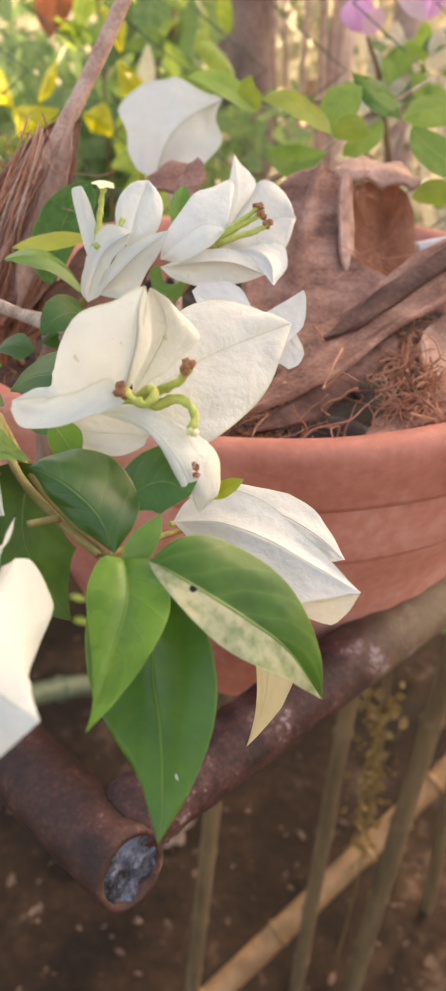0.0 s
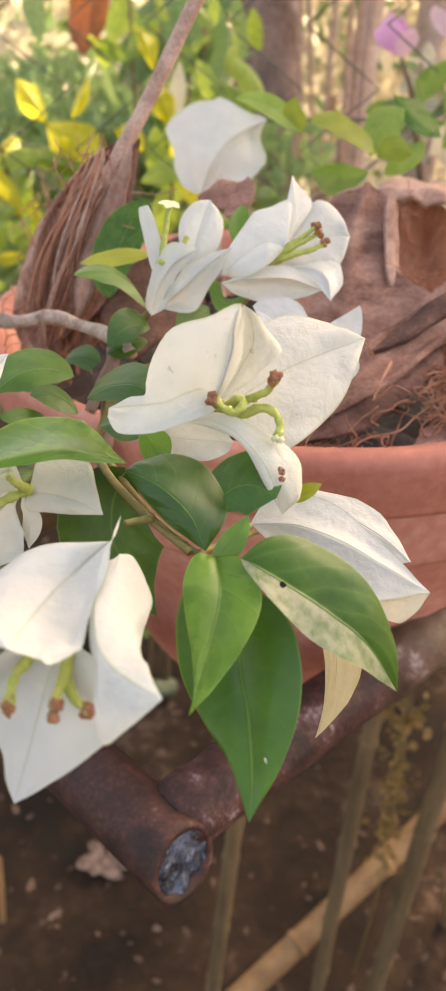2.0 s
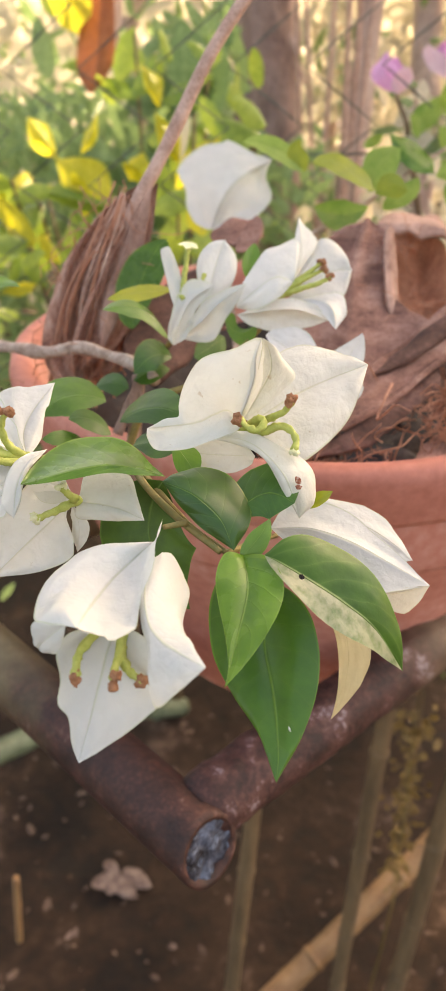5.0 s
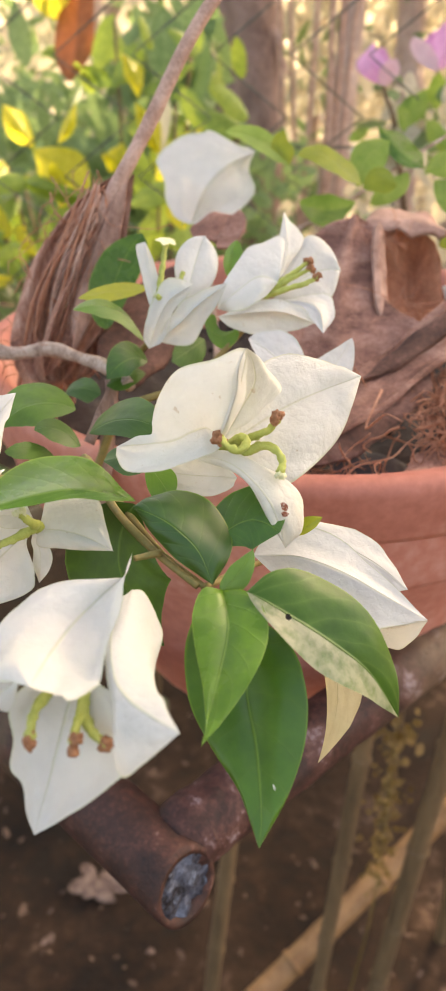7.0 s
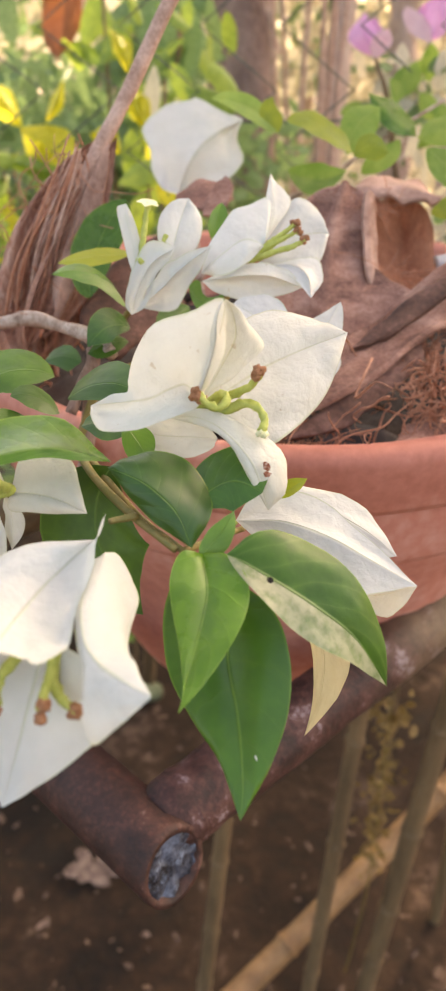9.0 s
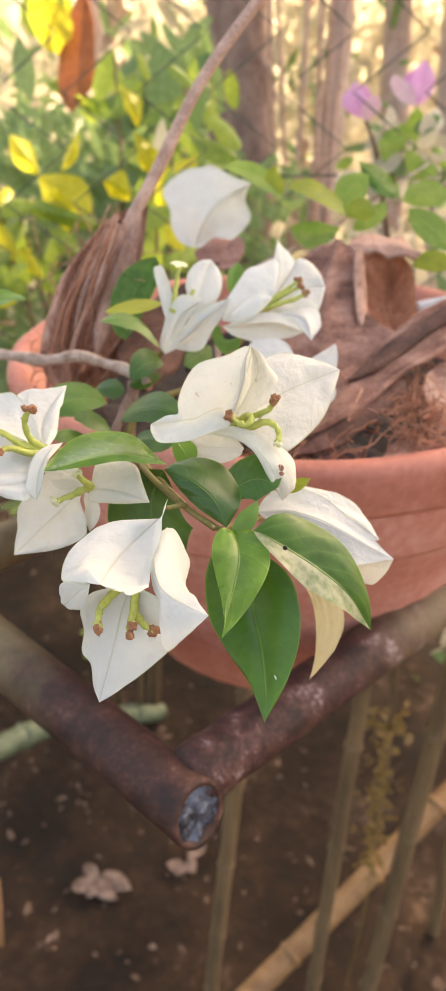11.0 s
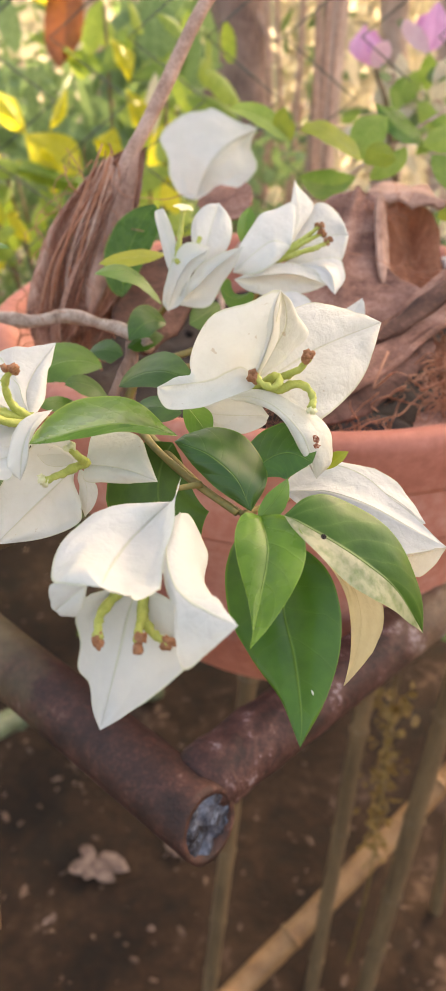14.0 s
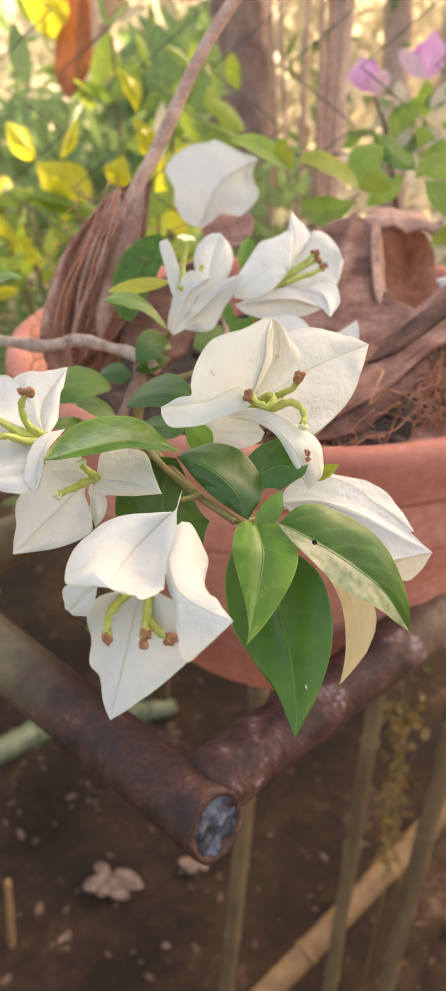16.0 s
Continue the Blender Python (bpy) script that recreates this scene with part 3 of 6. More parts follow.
part("pipe", bm, RUST_RED, rack, "flaking red-brown rusty pipe")
pipe([(-0.62, 0.155, 1.09), (-0.2277, 0.50, 1.095), (0.10, 0.79, 1.095), (0.35, 1.0, 1.095)], 0.0205, 5.0)
bm = bmesh.new()
across = P2_DIR.cross(Vector((0, 0, 1))).normalized()
tube(bm, [P2_AT - P2_DIR * 0.013 + (across * math.cos(k * math.pi / 12) + Vector((0, 0, 1)) * math.sin(k * math.pi / 12)) * 0.0178 for k in range(25)], 0.0028, 0.0028, 10, 4, 0.5, 4.0)
part("weld", bm, RUST_RED, rack, "low lumpy rusted weld bead")
for x, y in ((-0.52, 0.70), (0.72, 0.97), (-0.60, 0.17)):
    bm = bmesh.new()
    tube(bm, [(x, y, GROUND - 0.02), (x, y, 0.5), (x, y, 1.09)], 0.018, 0.018, 16, 4, 0.03, x)
    part("leg", bm, RUST, rack)

# ---- clay pot ----
POT = (0.03, 0.543)
def uneven(bm):
    for v in bm.verts:
        v.co += Vector((v.co.x - POT[0], v.co.y - POT[1], 0)) * 0.008 * noise.noise((v.co.x * 14, v.co.y * 14, v.co.z * 30)) + Vector((0, 0, 0.0012 * noise.noise((v.co.x * 20, v.co.y * 20, 0))))


bm = bmesh.new()
lathe(bm, [(r * 1.033, z + 0.005) for r, z in [(0.0, 0.988), (0.110, 0.988), (0.123, 0.991), (0.131, 0.999), (0.138, 1.015), (0.148, 1.04), (0.157, 1.07), (0.166, 1.10), (0.175, 1.125), (0.183, 1.147), (0.1985, 1.1785), (0.1990, 1.1805), (0.2045, 1.1825), (0.2068, 1.187), (0.2095, 1.20), (0.2115, 1.212), (0.2115, 1.2195),
           (0.2105, 1.2225), (0.2112, 1.2245), (0.1985, 1.2248), (0.1975, 1.20), (0.185, 1.17), (0.0, 1.16)]], POT, 240)
for v in bm.verts:
    r = math.hypot(v.co.x - POT[0], v.co.y - POT[1])
    flute = math.sin(math.pi * min(1, max(0, (v.co.z - 0.98) / 0.17))) if r > 0.1 and v.co.z < 1.15 else 0
    v.co += Vector((v.co.x - POT[0], v.co.y - POT[1], 0)) * (0.009 * flute * abs(math.cos(20 * math.atan2(v.co.y - POT[1], v.co.x - POT[0]))))
uneven(bm)
pot = tagged(part("clay_pot", bm, TERRACOTTA), "wide terracotta clay bowl pot with a moulded rim", "flower pot")
bm = bmesh.new()
lathe(bm, [(r * 1.033, z + 0.005) for r, z in [(0.1990, 1.2250), (0.2116, 1.2250), (0.2180, 1.2265), (0.2200, 1.231), (0.2225, 1.248), (0.2240, 1.258), (0.2225, 1.264), (0.2180, 1.267), (0.2110, 1.266), (0.2060, 1.262), (0.2030, 1.25), (0.1990, 1.2250)]], POT, 160)
uneven(bm)
part("rim", bm, TERRACOTTA, pot, "thick rounded rim band")
bm = bmesh.new()
n = 60
grid = {}
for i in range(n + 1):
    for j in range(n + 1):
        x, y = -0.2 + 0.4 * i / n, -0.2 + 0.4 * j / n
        if math.hypot(x, y) < 0.2005:
            z = 1.222 + 0.02 * noise.noise((x * 9, y * 9, 4)) + 0.012 * noise.noise((x * 35, y * 35, 2))
            grid[i, j] = bm.verts.new((POT[0] + x, POT[1] + y, z))
for i, j in list(grid):
    q = [(i, j), (i + 1, j), (i + 1, j + 1), (i, j + 1)]
    if all(k in grid for k in q):
        bm.faces.new([grid[k] for k in q])
for i in range(70):
    a, r = rng.uniform(0, 6.283), 0.19 * math.sqrt(rng.random())
    blob(bm, (POT[0] + r * math.cos(a), POT[1] + r * math.sin(a), 1.228), rng.uniform(0.002, 0.006), i, rough=0.8)
tagged(part("potting_soil", bm, SOIL), "dark crumbly potting soil inside the clay pot", "soil", kind="stuff")

bm = bmesh.new()
blob(bm, (0.062, 0.385, 1.238), 0.017, 2.0, (1.3, 1, 0.7), 0.3)
tagged(part("stone", bm, grainy("grey_stone", [(0.3, (0.05, 0.045, 0.045)), (0.7, (0.13, 0.115, 0.115))], 50, 0.9, 6, 0.8, 0.003)), "dull grey stone lying on the potting soil", "stone")

# ---- coconut husks and the palm sheath ----
def thicken(ob, depth):
    """Gives a shell its thickness."""
    m = ob.modifiers.new("thickness", "SOLIDIFY")
    m.thickness, m.offset = depth, 0.0
    return ob


husk = thing("coconut_husk", "brown coconut husk shell standing on potting soil", "husk", "husks in the pot")
thicken(petal(husk, "piece", COIR, [(0.0403, 0.3930, 1.2691), (0.0432, 0.4400, 1.3015), (0.0499, 0.4776, 1.3357), (0.0612, 0.5073, 1.3601)],
      [(0.0403, 0.3930, 1.2691), (0.0176, 0.4143, 1.2798), (0.0132, 0.4574, 1.3153), (0.0264, 0.4939, 1.3437), (0.0407, 0.5090, 1.3546), (0.0612, 0.5073, 1.3601)],
      [(0.0403, 0.3930, 1.2691), (0.0737, 0.4021, 1.2860), (0.0990, 0.4288, 1.3035), (0.0896, 0.4500, 1.3123), (0.0769, 0.4658, 1.3196), (0.0753, 0.4899, 1.3420), (0.0730, 0.5062, 1.3565), (0.0612, 0.5073, 1.3601)], puff=(0.06, 0.03), rag=0.03, crease=0.02), 0.005)
blade(husk, "piece", COIR_RED, (0.1039, 0.4778, 1.2737), (0.1061, 0.5258, 1.3080), (0.1046, 0.5478, 1.3469), (0.0761, 0.5132, 1.3107), (0.1241, 0.5059, 1.3124), a=0.12, b=0.1, thick=0.004, rip=0.03, ridge=0.02)
blade(husk, "piece", COIR_PALE, (0.0687, 0.5091, 1.3560), (0.0958, 0.5107, 1.3560), (0.1225, 0.5064, 1.3498), (0.1059, 0.5574, 1.3538), (0.0967, 0.5037, 1.3519), a=0.5, b=0.6, thick=0.003, rip=0.06, crease=0.05)
blade(husk, "piece", COIR_PALE, (0.0745, 0.4574, 1.3115), (0.0732, 0.4764, 1.3349), (0.0739, 0.4962, 1.3577), (0.0692, 0.4750, 1.3353), (0.0788, 0.4828, 1.3323), a=0.2, b=0.15, thick=0.002, rip=0.03)

husk = thing("coconut_husk", "long brown strip of coconut husk across the pot", "husk", "husks in the pot")
thicken(petal(husk, "piece", COIR, [(0.0118, 0.3512, 1.2695), (0.0432, 0.3759, 1.2857), (0.0722, 0.3994, 1.2954), (0.1026, 0.4226, 1.3069), (0.1713, 0.4673, 1.3329)],
      [(0.0118, 0.3512, 1.2695), (0.0433, 0.3933, 1.2901), (0.0756, 0.4224, 1.3058), (0.1062, 0.4453, 1.3207), (0.1752, 0.4867, 1.3470)],
      [(0.0118, 0.3512, 1.2695), (0.0448, 0.3620, 1.2815), (0.0708, 0.3811, 1.2915), (0.0999, 0.4043, 1.3008), (0.1675, 0.4510, 1.3243)], puff=(0.02, 0.03), rag=0.05, crease=0.02), 0.004)
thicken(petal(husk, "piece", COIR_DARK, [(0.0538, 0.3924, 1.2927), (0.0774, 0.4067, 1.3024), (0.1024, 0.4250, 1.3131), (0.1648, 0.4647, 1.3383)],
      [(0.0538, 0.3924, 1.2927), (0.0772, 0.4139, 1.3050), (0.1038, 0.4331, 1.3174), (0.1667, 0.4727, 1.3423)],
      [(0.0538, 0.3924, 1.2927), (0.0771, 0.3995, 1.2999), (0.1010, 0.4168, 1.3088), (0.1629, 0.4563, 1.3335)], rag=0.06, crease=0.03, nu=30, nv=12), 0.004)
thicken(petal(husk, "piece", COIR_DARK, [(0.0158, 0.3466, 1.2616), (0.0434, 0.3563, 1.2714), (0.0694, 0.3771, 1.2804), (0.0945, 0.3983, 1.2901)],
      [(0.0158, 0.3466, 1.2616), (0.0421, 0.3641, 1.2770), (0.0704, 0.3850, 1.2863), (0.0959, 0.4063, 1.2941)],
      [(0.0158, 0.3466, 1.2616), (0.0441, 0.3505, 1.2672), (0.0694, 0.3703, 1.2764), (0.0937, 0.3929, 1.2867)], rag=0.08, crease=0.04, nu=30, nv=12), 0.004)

husk = thing("coconut_husk", "frayed pale coconut husk beside the pot rim", "husk", "husks in the pot")
blade(husk, "piece", COIR_PALE, (0.1190, 0.4227, 1.2888), (0.1233, 0.3920, 1.2755), (0.1286, 0.3657, 1.2597), (0.1380, 0.4026, 1.2848), (0.1101, 0.3727, 1.2712), a=0.2, b=0.2, thick=0.004, rip=0.06)

husk = thing("coconut_husk", "thin curled husk peel on the clay rim", "husk", "husks in the pot")
blade(husk, "piece", COIR, (0.0732, 0.3454, 1.2617), (0.0948, 0.3532, 1.2643), (0.1281, 0.3696, 1.2706), (0.1006, 0.3756, 1.2636), (0.0925, 0.3437, 1.2637), a=0.4, b=0.3, thick=0.002, rip=0.05)

husk = thing("palm_sheath", "dry fibrous palm leaf sheath standing in the pot", "palm sheath")
blade(husk, "piece", BARK_FIBRE, (-0.1253, 0.4238, 1.2790), (-0.1175, 0.4635, 1.3394), (-0.0817, 0.4809, 1.3923), (-0.1551, 0.4447, 1.3044), (-0.0962, 0.4480, 1.3028), a=0.22, b=0.8, thick=0.006, rip=0.03, ridge=0.1, nv=30)
blade(husk, "piece", COIR_PALE, (-0.1153, 0.4245, 1.2949), (-0.1019, 0.4449, 1.3419), (-0.0803, 0.4729, 1.3944), (-0.1111, 0.4477, 1.3382), (-0.0910, 0.4493, 1.3420), a=0.25, b=0.9, thick=0.004, rip=0.02, ridge=0.03)
blade(husk, "piece", BARK_FIBRE, (-0.1315, 0.4167, 1.2865), (-0.1103, 0.4480, 1.3368), (-0.0779, 0.4741, 1.3905), (-0.1268, 0.4288, 1.3183), (-0.0951, 0.4437, 1.3156), a=0.25, b=0.9, thick=0.005, rip=0.04, ridge=0.12, nv=24)

husk = thing("husk_scrap", "torn brown scraps of coconut husk on soil, one dark piece added", "husk scrap")
blade(husk, "piece", COIR, (-0.0446, 0.5060, 1.3470), (-0.0284, 0.5058, 1.3535), (-0.0097, 0.5018, 1.3515), (-0.0300, 0.5183, 1.3592), (-0.0259, 0.4939, 1.3469), a=0.3, b=0.4, thick=0.002, rip=0.1)
blade(husk, "piece", COIR, (-0.0289, 0.4869, 1.3444), (-0.0194, 0.4943, 1.3540), (-0.0145, 0.5037, 1.3648), (-0.0240, 0.4977, 1.3556), (-0.0122, 0.4910, 1.3525), a=0.3, b=0.5, thick=0.002, rip=0.1)
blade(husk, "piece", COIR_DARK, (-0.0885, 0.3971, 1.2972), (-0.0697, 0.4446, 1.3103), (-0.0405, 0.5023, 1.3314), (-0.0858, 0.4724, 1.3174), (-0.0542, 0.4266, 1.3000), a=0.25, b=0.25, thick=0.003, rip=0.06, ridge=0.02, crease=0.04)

bm = bmesh.new()
tube(bm, [(-0.105, 0.452, 1.335), (-0.0934, 0.465, 1.3735), (-0.0709, 0.480, 1.412), (-0.0379, 0.4997, 1.4684), (0.0041, 0.5157, 1.5191), (0.0403, 0.5288, 1.5643), (0.09, 0.545, 1.63)], 0.0050, 0.0031, 14, 8, 0.12, 1.0)
part("petiole", bm, DRYROD, husk, "long dry brown leaf stalk rising from the sheath")


r8 = random.Random(8)
for i in range(22):
    bm = bmesh.new()
    k = r8.uniform(-1, 0.35)
    foot = Vector((-0.128 + 0.028 * k, 0.437 + r8.uniform(-0.006, 0.004), 1.262))
    waist = Vector((-0.121 + 0.017 * k + r8.gauss(0, 0.002), 0.444 + r8.uniform(-0.008, 0.002), 1.33))
    top = Vector((-0.098 + 0.005 * k, 0.458 + r8.uniform(-0.004, 0.003), 1.385 + r8.uniform(-0.02, 0.01)))
    tube(bm, [foot, waist, top], r8.uniform(0.0006, 0.0018), 0.0005, 6, 8, 0.4, i)
    part("strand", bm, (FIBRE, BARK_FIBRE, DRYROD)[i % 3], husk)


def fibres(count, spots, spread, length, name, label, up=0.5, seed=3, r=0.0005):
    r2 = random.Random(seed)
    bm = bmesh.new()
    for i in range(count):
        c = Vector(r2.choice(spots)) + Vector((r2.gauss(0, spread), r2.gauss(0, spread), r2.gauss(0, spread * 0.6)))
        d = Vector((r2.gauss(0, 1), r2.gauss(0, 0.5), r2.gauss(0, up))).normalized()
        ln = length * r2.uniform(0.4, 1.3)
        pts = []
        way = d
        p = c - d * ln / 2
        for k in range(6):
            pts.append(p.copy())
            way = (way + Vector((r2.gauss(0, 1), r2.gauss(0, 1), r2.gauss(0, 1))) * 0.42).normalized()
            p += way * ln / 5
        tube(bm, pts, r * r2.uniform(0.4, 0.9), r * 0.35, 4, 3)
    return tagged(part(name, bm, FIBRE), label, "coir fibre", kind="stuff")


fibres(130, [(0.105, 0.42, 1.27), (0.115, 0.43, 1.285), (0.01, 0.41, 1.25), (0.03, 0.39, 1.25), (0.10, 0.445, 1.285)], 0.008, 0.05, "coir_fibre", "loose reddish coconut fibres over the soil")
fibres(14, [(0.057, 0.353, 1.271), (0.062, 0.365, 1.279), (0.081, 0.372, 1.284), (0.050, 0.348, 1.269)], 0.005, 0.06, "coir_fibre", "long looping coir strands over the dark hollow", 1.3, seed=14, r=0.001)
fibres(130, [(0.099, 0.378, 1.282), (0.099, 0.369, 1.274), (0.094, 0.355, 1.265), (0.109, 0.374, 1.279), (0.104, 0.358, 1.268)], 0.004, 0.03, "coir_fibre", "frayed red coir beside the hollow", 1.6, seed=15, r=0.0009)
fibres(42, [(0.005, 0.368, 1.25), (0.03, 0.363, 1.25), (0.05, 0.366, 1.25), (-0.02, 0.378, 1.25), (0.02, 0.39, 1.26), (0.10, 0.382, 1.262)], 0.006, 0.045, "coir_fibre", "matted red-brown coir along the inside of the rim", 0.35, seed=9, r=0.0006)
fibres(90, [(0.082, 0.506, 1.346), (0.088, 0.510, 1.346), (0.078, 0.494, 1.342), (0.081, 0.467, 1.314), (0.096, 0.458, 1.310)], 0.004, 0.025, "coir_fibre", "short frayed fibres on the husk edge", seed=5)
fibres(120, [(-0.13, 0.45, 1.30), (-0.12, 0.46, 1.335), (-0.11, 0.47, 1.36), (-0.14, 0.44, 1.27)], 0.010, 0.05, "coir_fibre", "stringy brown fibres along the palm sheath", 2.5, seed=6, r=0.0007)

# ---- the white bougainvillea ----
PLANT = thing("bougainvillea", "white flowering bougainvillea with glossy green leaves in a clay pot", "flowering plant", at=(-0.093, 0.33, 1.225))


def branch(points, r0, r1, mat, parent=None, knobs=0.12, name="branch"):
    bm = bmesh.new()
    tube(bm, points, r0, r1, 10, 8, knobs, points[0][0] * 40)
    return part(name, bm, mat, parent or PLANT)


branch([(-0.0325, 0.1648, 1.3233), (-0.0456, 0.1767, 1.3273), (-0.0601, 0.1954, 1.3313), (-0.0756, 0.237, 1.327), (-0.083, 0.262, 1.308), (-0.088, 0.295, 1.27), (-0.094, 0.335, 1.225)], 0.0011, 0.0019, STEM)
branch([(-0.0305, 0.1655, 1.3225), (-0.044, 0.180, 1.3245), (-0.058, 0.200, 1.329), (-0.0756, 0.238, 1.326)], 0.0010, 0.0013, STEM)
branch([(-0.0595, 0.3583, 1.329), (-0.0666, 0.3611, 1.3234), (-0.0751, 0.3566, 1.315), (-0.0804, 0.3455, 1.3093), (-0.093, 0.3324, 1.285)], 0.0014, 0.0030, BARK, None, 0.3)
branch([(-0.2357, 0.4727, 1.2910), (-0.1983, 0.4420, 1.2987), (-0.1718, 0.4258, 1.3012), (-0.1464, 0.4095, 1.3035), (-0.1222, 0.3960, 1.3108), (-0.0987, 0.3744, 1.3138), (-0.0810, 0.3542, 1.3151), (-0.0718, 0.3420, 1.3122)], 0.0040, 0.0036, TWIG, None, 0.5)
branch([(-0.0804, 0.3464, 1.313), (-0.085, 0.338, 1.28), (-0.092, 0.333, 1.23)], 0.0036, 0.0046, BARK, None, 0.4)
branch([(-0.0512, 0.1693, 1.3302), (-0.0440, 0.1745, 1.3285)], 0.0009, 0.0012, STEM)
branch([(-0.0124, 0.1988, 1.3072), (-0.022, 0.182, 1.315), (-0.0306, 0.1654, 1.3223)], 0.0010, 0.0012, STEM)
branch([(-0.0107, 0.3573, 1.3397), (-0.0409, 0.3435, 1.3137), (-0.0747, 0.337, 1.3007), (-0.09, 0.334, 1.27)], 0.0013, 0.0025, STEM)
branch([(-0.0834, 0.1873, 1.3301), (-0.0638, 0.2022, 1.3269)], 0.0010, 0.0013, STEM)
branch([(-0.101, 0.197, 1.343), (-0.085, 0.205, 1.335), (-0.0680, 0.2172, 1.3279)], 0.0010, 0.0013, STEM)
branch([(-0.061, 0.355, 1.332), (-0.0666, 0.3611, 1.3234)], 0.0012, 0.0015, STEM)
branch([(0.02, 0.325, 1.325), (-0.02, 0.335, 1.31), (-0.07, 0.337, 1.30)], 0.0011, 0.0016, STEM)
branch([(-0.0434, 0.6275, 1.3483), (-0.0356, 0.5891, 1.3014), (-0.0303, 0.4706, 1.2546), (-0.06, 0.38, 1.24), (-0.09, 0.335, 1.235)], 0.0015, 0.0035, TWIG)
branch([(0.10, 0.62, 1.37), (0.06, 0.60, 1.345), (0.0, 0.58, 1.32), (-0.035, 0.55, 1.285)], 0.0015, 0.0025, TWIG)
branch([(0.16, 0.66, 1.395), (0.11, 0.63, 1.372), (0.06, 0.60, 1.345)], 0.0012, 0.0016, TWIG)
PLANT_PINK = thing("bougainvillea", "pink flowering bougainvillea shrub behind the wire fence", "flowering plant", at=(0.21, 1.03, GROUND))
branch([(0.31, 1.03, GROUND - 0.02), (0.30, 1.0, 0.4), (0.25, 0.99, 1.0), (0.185, 0.985, 1.33), (0.163, 1.01, 1.405)], 0.009, 0.002, BAMBOO_GREY, PLANT_PINK)
branch([(0.188, 0.985, 1.25), (0.215, 1.01, 1.35), (0.2325, 1.0422, 1.4248)], 0.003, 0.0015, TWIG, PLANT_PINK)
petal(PLANT, "leaf", LEAF_MID, [(-0.0250, 0.1620, 1.3240), (-0.0236, 0.1492, 1.3197), (-0.0266, 0.1346, 1.3142), (-0.0306, 0.1184, 1.3078)],
      [(-0.0250, 0.1620, 1.3240), (-0.0310, 0.1606, 1.3255), (-0.0337, 0.1532, 1.3226), (-0.0332, 0.1465, 1.3189), (-0.0307, 0.1347, 1.3142), (-0.0296, 0.1244, 1.3103), (-0.0306, 0.1184, 1.3078)],
      [(-0.0250, 0.1620, 1.3240), (-0.0181, 0.1594, 1.3258), (-0.0131, 0.1516, 1.3243), (-0.0126, 0.1450, 1.3208), (-0.0159, 0.1359, 1.3167), (-0.0241, 0.1257, 1.3107), (-0.0306, 0.1184, 1.3078)], puff=(0.012, 0.015), rag=0.004, crease=0.006, label='glossy light green leaf')
petal(PLANT, "leaf", LEAF, [(-0.0175, 0.1623, 1.3146), (-0.0180, 0.1483, 1.2979), (-0.0154, 0.1350, 1.2887), (-0.0144, 0.1204, 1.2793), (-0.0152, 0.1135, 1.2731)],
      [(-0.0175, 0.1623, 1.3146), (-0.0310, 0.1639, 1.3150), (-0.0361, 0.1583, 1.3072), (-0.0353, 0.1480, 1.2949), (-0.0289, 0.1368, 1.2875), (-0.0200, 0.1246, 1.2805), (-0.0152, 0.1135, 1.2731)],
      [(-0.0175, 0.1623, 1.3146), (-0.0093, 0.1576, 1.3126), (-0.0031, 0.1504, 1.3081), (-0.0006, 0.1422, 1.2999), (-0.0023, 0.1324, 1.2906), (-0.0073, 0.1230, 1.2820), (-0.0152, 0.1135, 1.2731)], puff=(0.012, 0.015), rag=0.004, crease=0.006, label='large dark green pointed leaf')
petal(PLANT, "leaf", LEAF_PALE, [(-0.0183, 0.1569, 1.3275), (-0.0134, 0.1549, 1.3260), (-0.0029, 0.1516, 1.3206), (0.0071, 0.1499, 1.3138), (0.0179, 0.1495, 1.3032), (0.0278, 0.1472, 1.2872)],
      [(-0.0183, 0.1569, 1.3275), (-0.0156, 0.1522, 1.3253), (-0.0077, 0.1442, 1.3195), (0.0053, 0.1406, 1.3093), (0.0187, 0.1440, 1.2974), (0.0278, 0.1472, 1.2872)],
      [(-0.0183, 0.1569, 1.3275), (-0.0114, 0.1619, 1.3304), (-0.0015, 0.1655, 1.3288), (0.0104, 0.1641, 1.3226), (0.0210, 0.1601, 1.3118), (0.0266, 0.1550, 1.3008), (0.0278, 0.1472, 1.2872)], puff=(0.0, 0.015), rag=0.004, crease=0.006, label='green leaf with one mottled pale half')
petal(PLANT, "leaf", LEAF, [(-0.0280, 0.1644, 1.3241), (-0.0323, 0.1694, 1.3329), (-0.0399, 0.1739, 1.3387), (-0.0464, 0.1782, 1.3401), (-0.0525, 0.1828, 1.3399)],
      [(-0.0280, 0.1644, 1.3241), (-0.0359, 0.1679, 1.3281), (-0.0426, 0.1715, 1.3324), (-0.0483, 0.1775, 1.3367), (-0.0525, 0.1828, 1.3399)],
      [(-0.0280, 0.1644, 1.3241), (-0.0232, 0.1723, 1.3282), (-0.0228, 0.1806, 1.3327), (-0.0290, 0.1876, 1.3388), (-0.0397, 0.1895, 1.3419), (-0.0472, 0.1870, 1.3413), (-0.0525, 0.1828, 1.3399)], puff=(-0.015, -0.02), rag=0.004, crease=0.006)
blade(PLANT, "leaf", LEAF, (-0.0269, 0.1791, 1.3298), (-0.0173, 0.1808, 1.3361), (-0.0080, 0.1741, 1.3362), (-0.0164, 0.1931, 1.3411), (-0.0165, 0.1729, 1.3307), a=0.4, b=0.4)
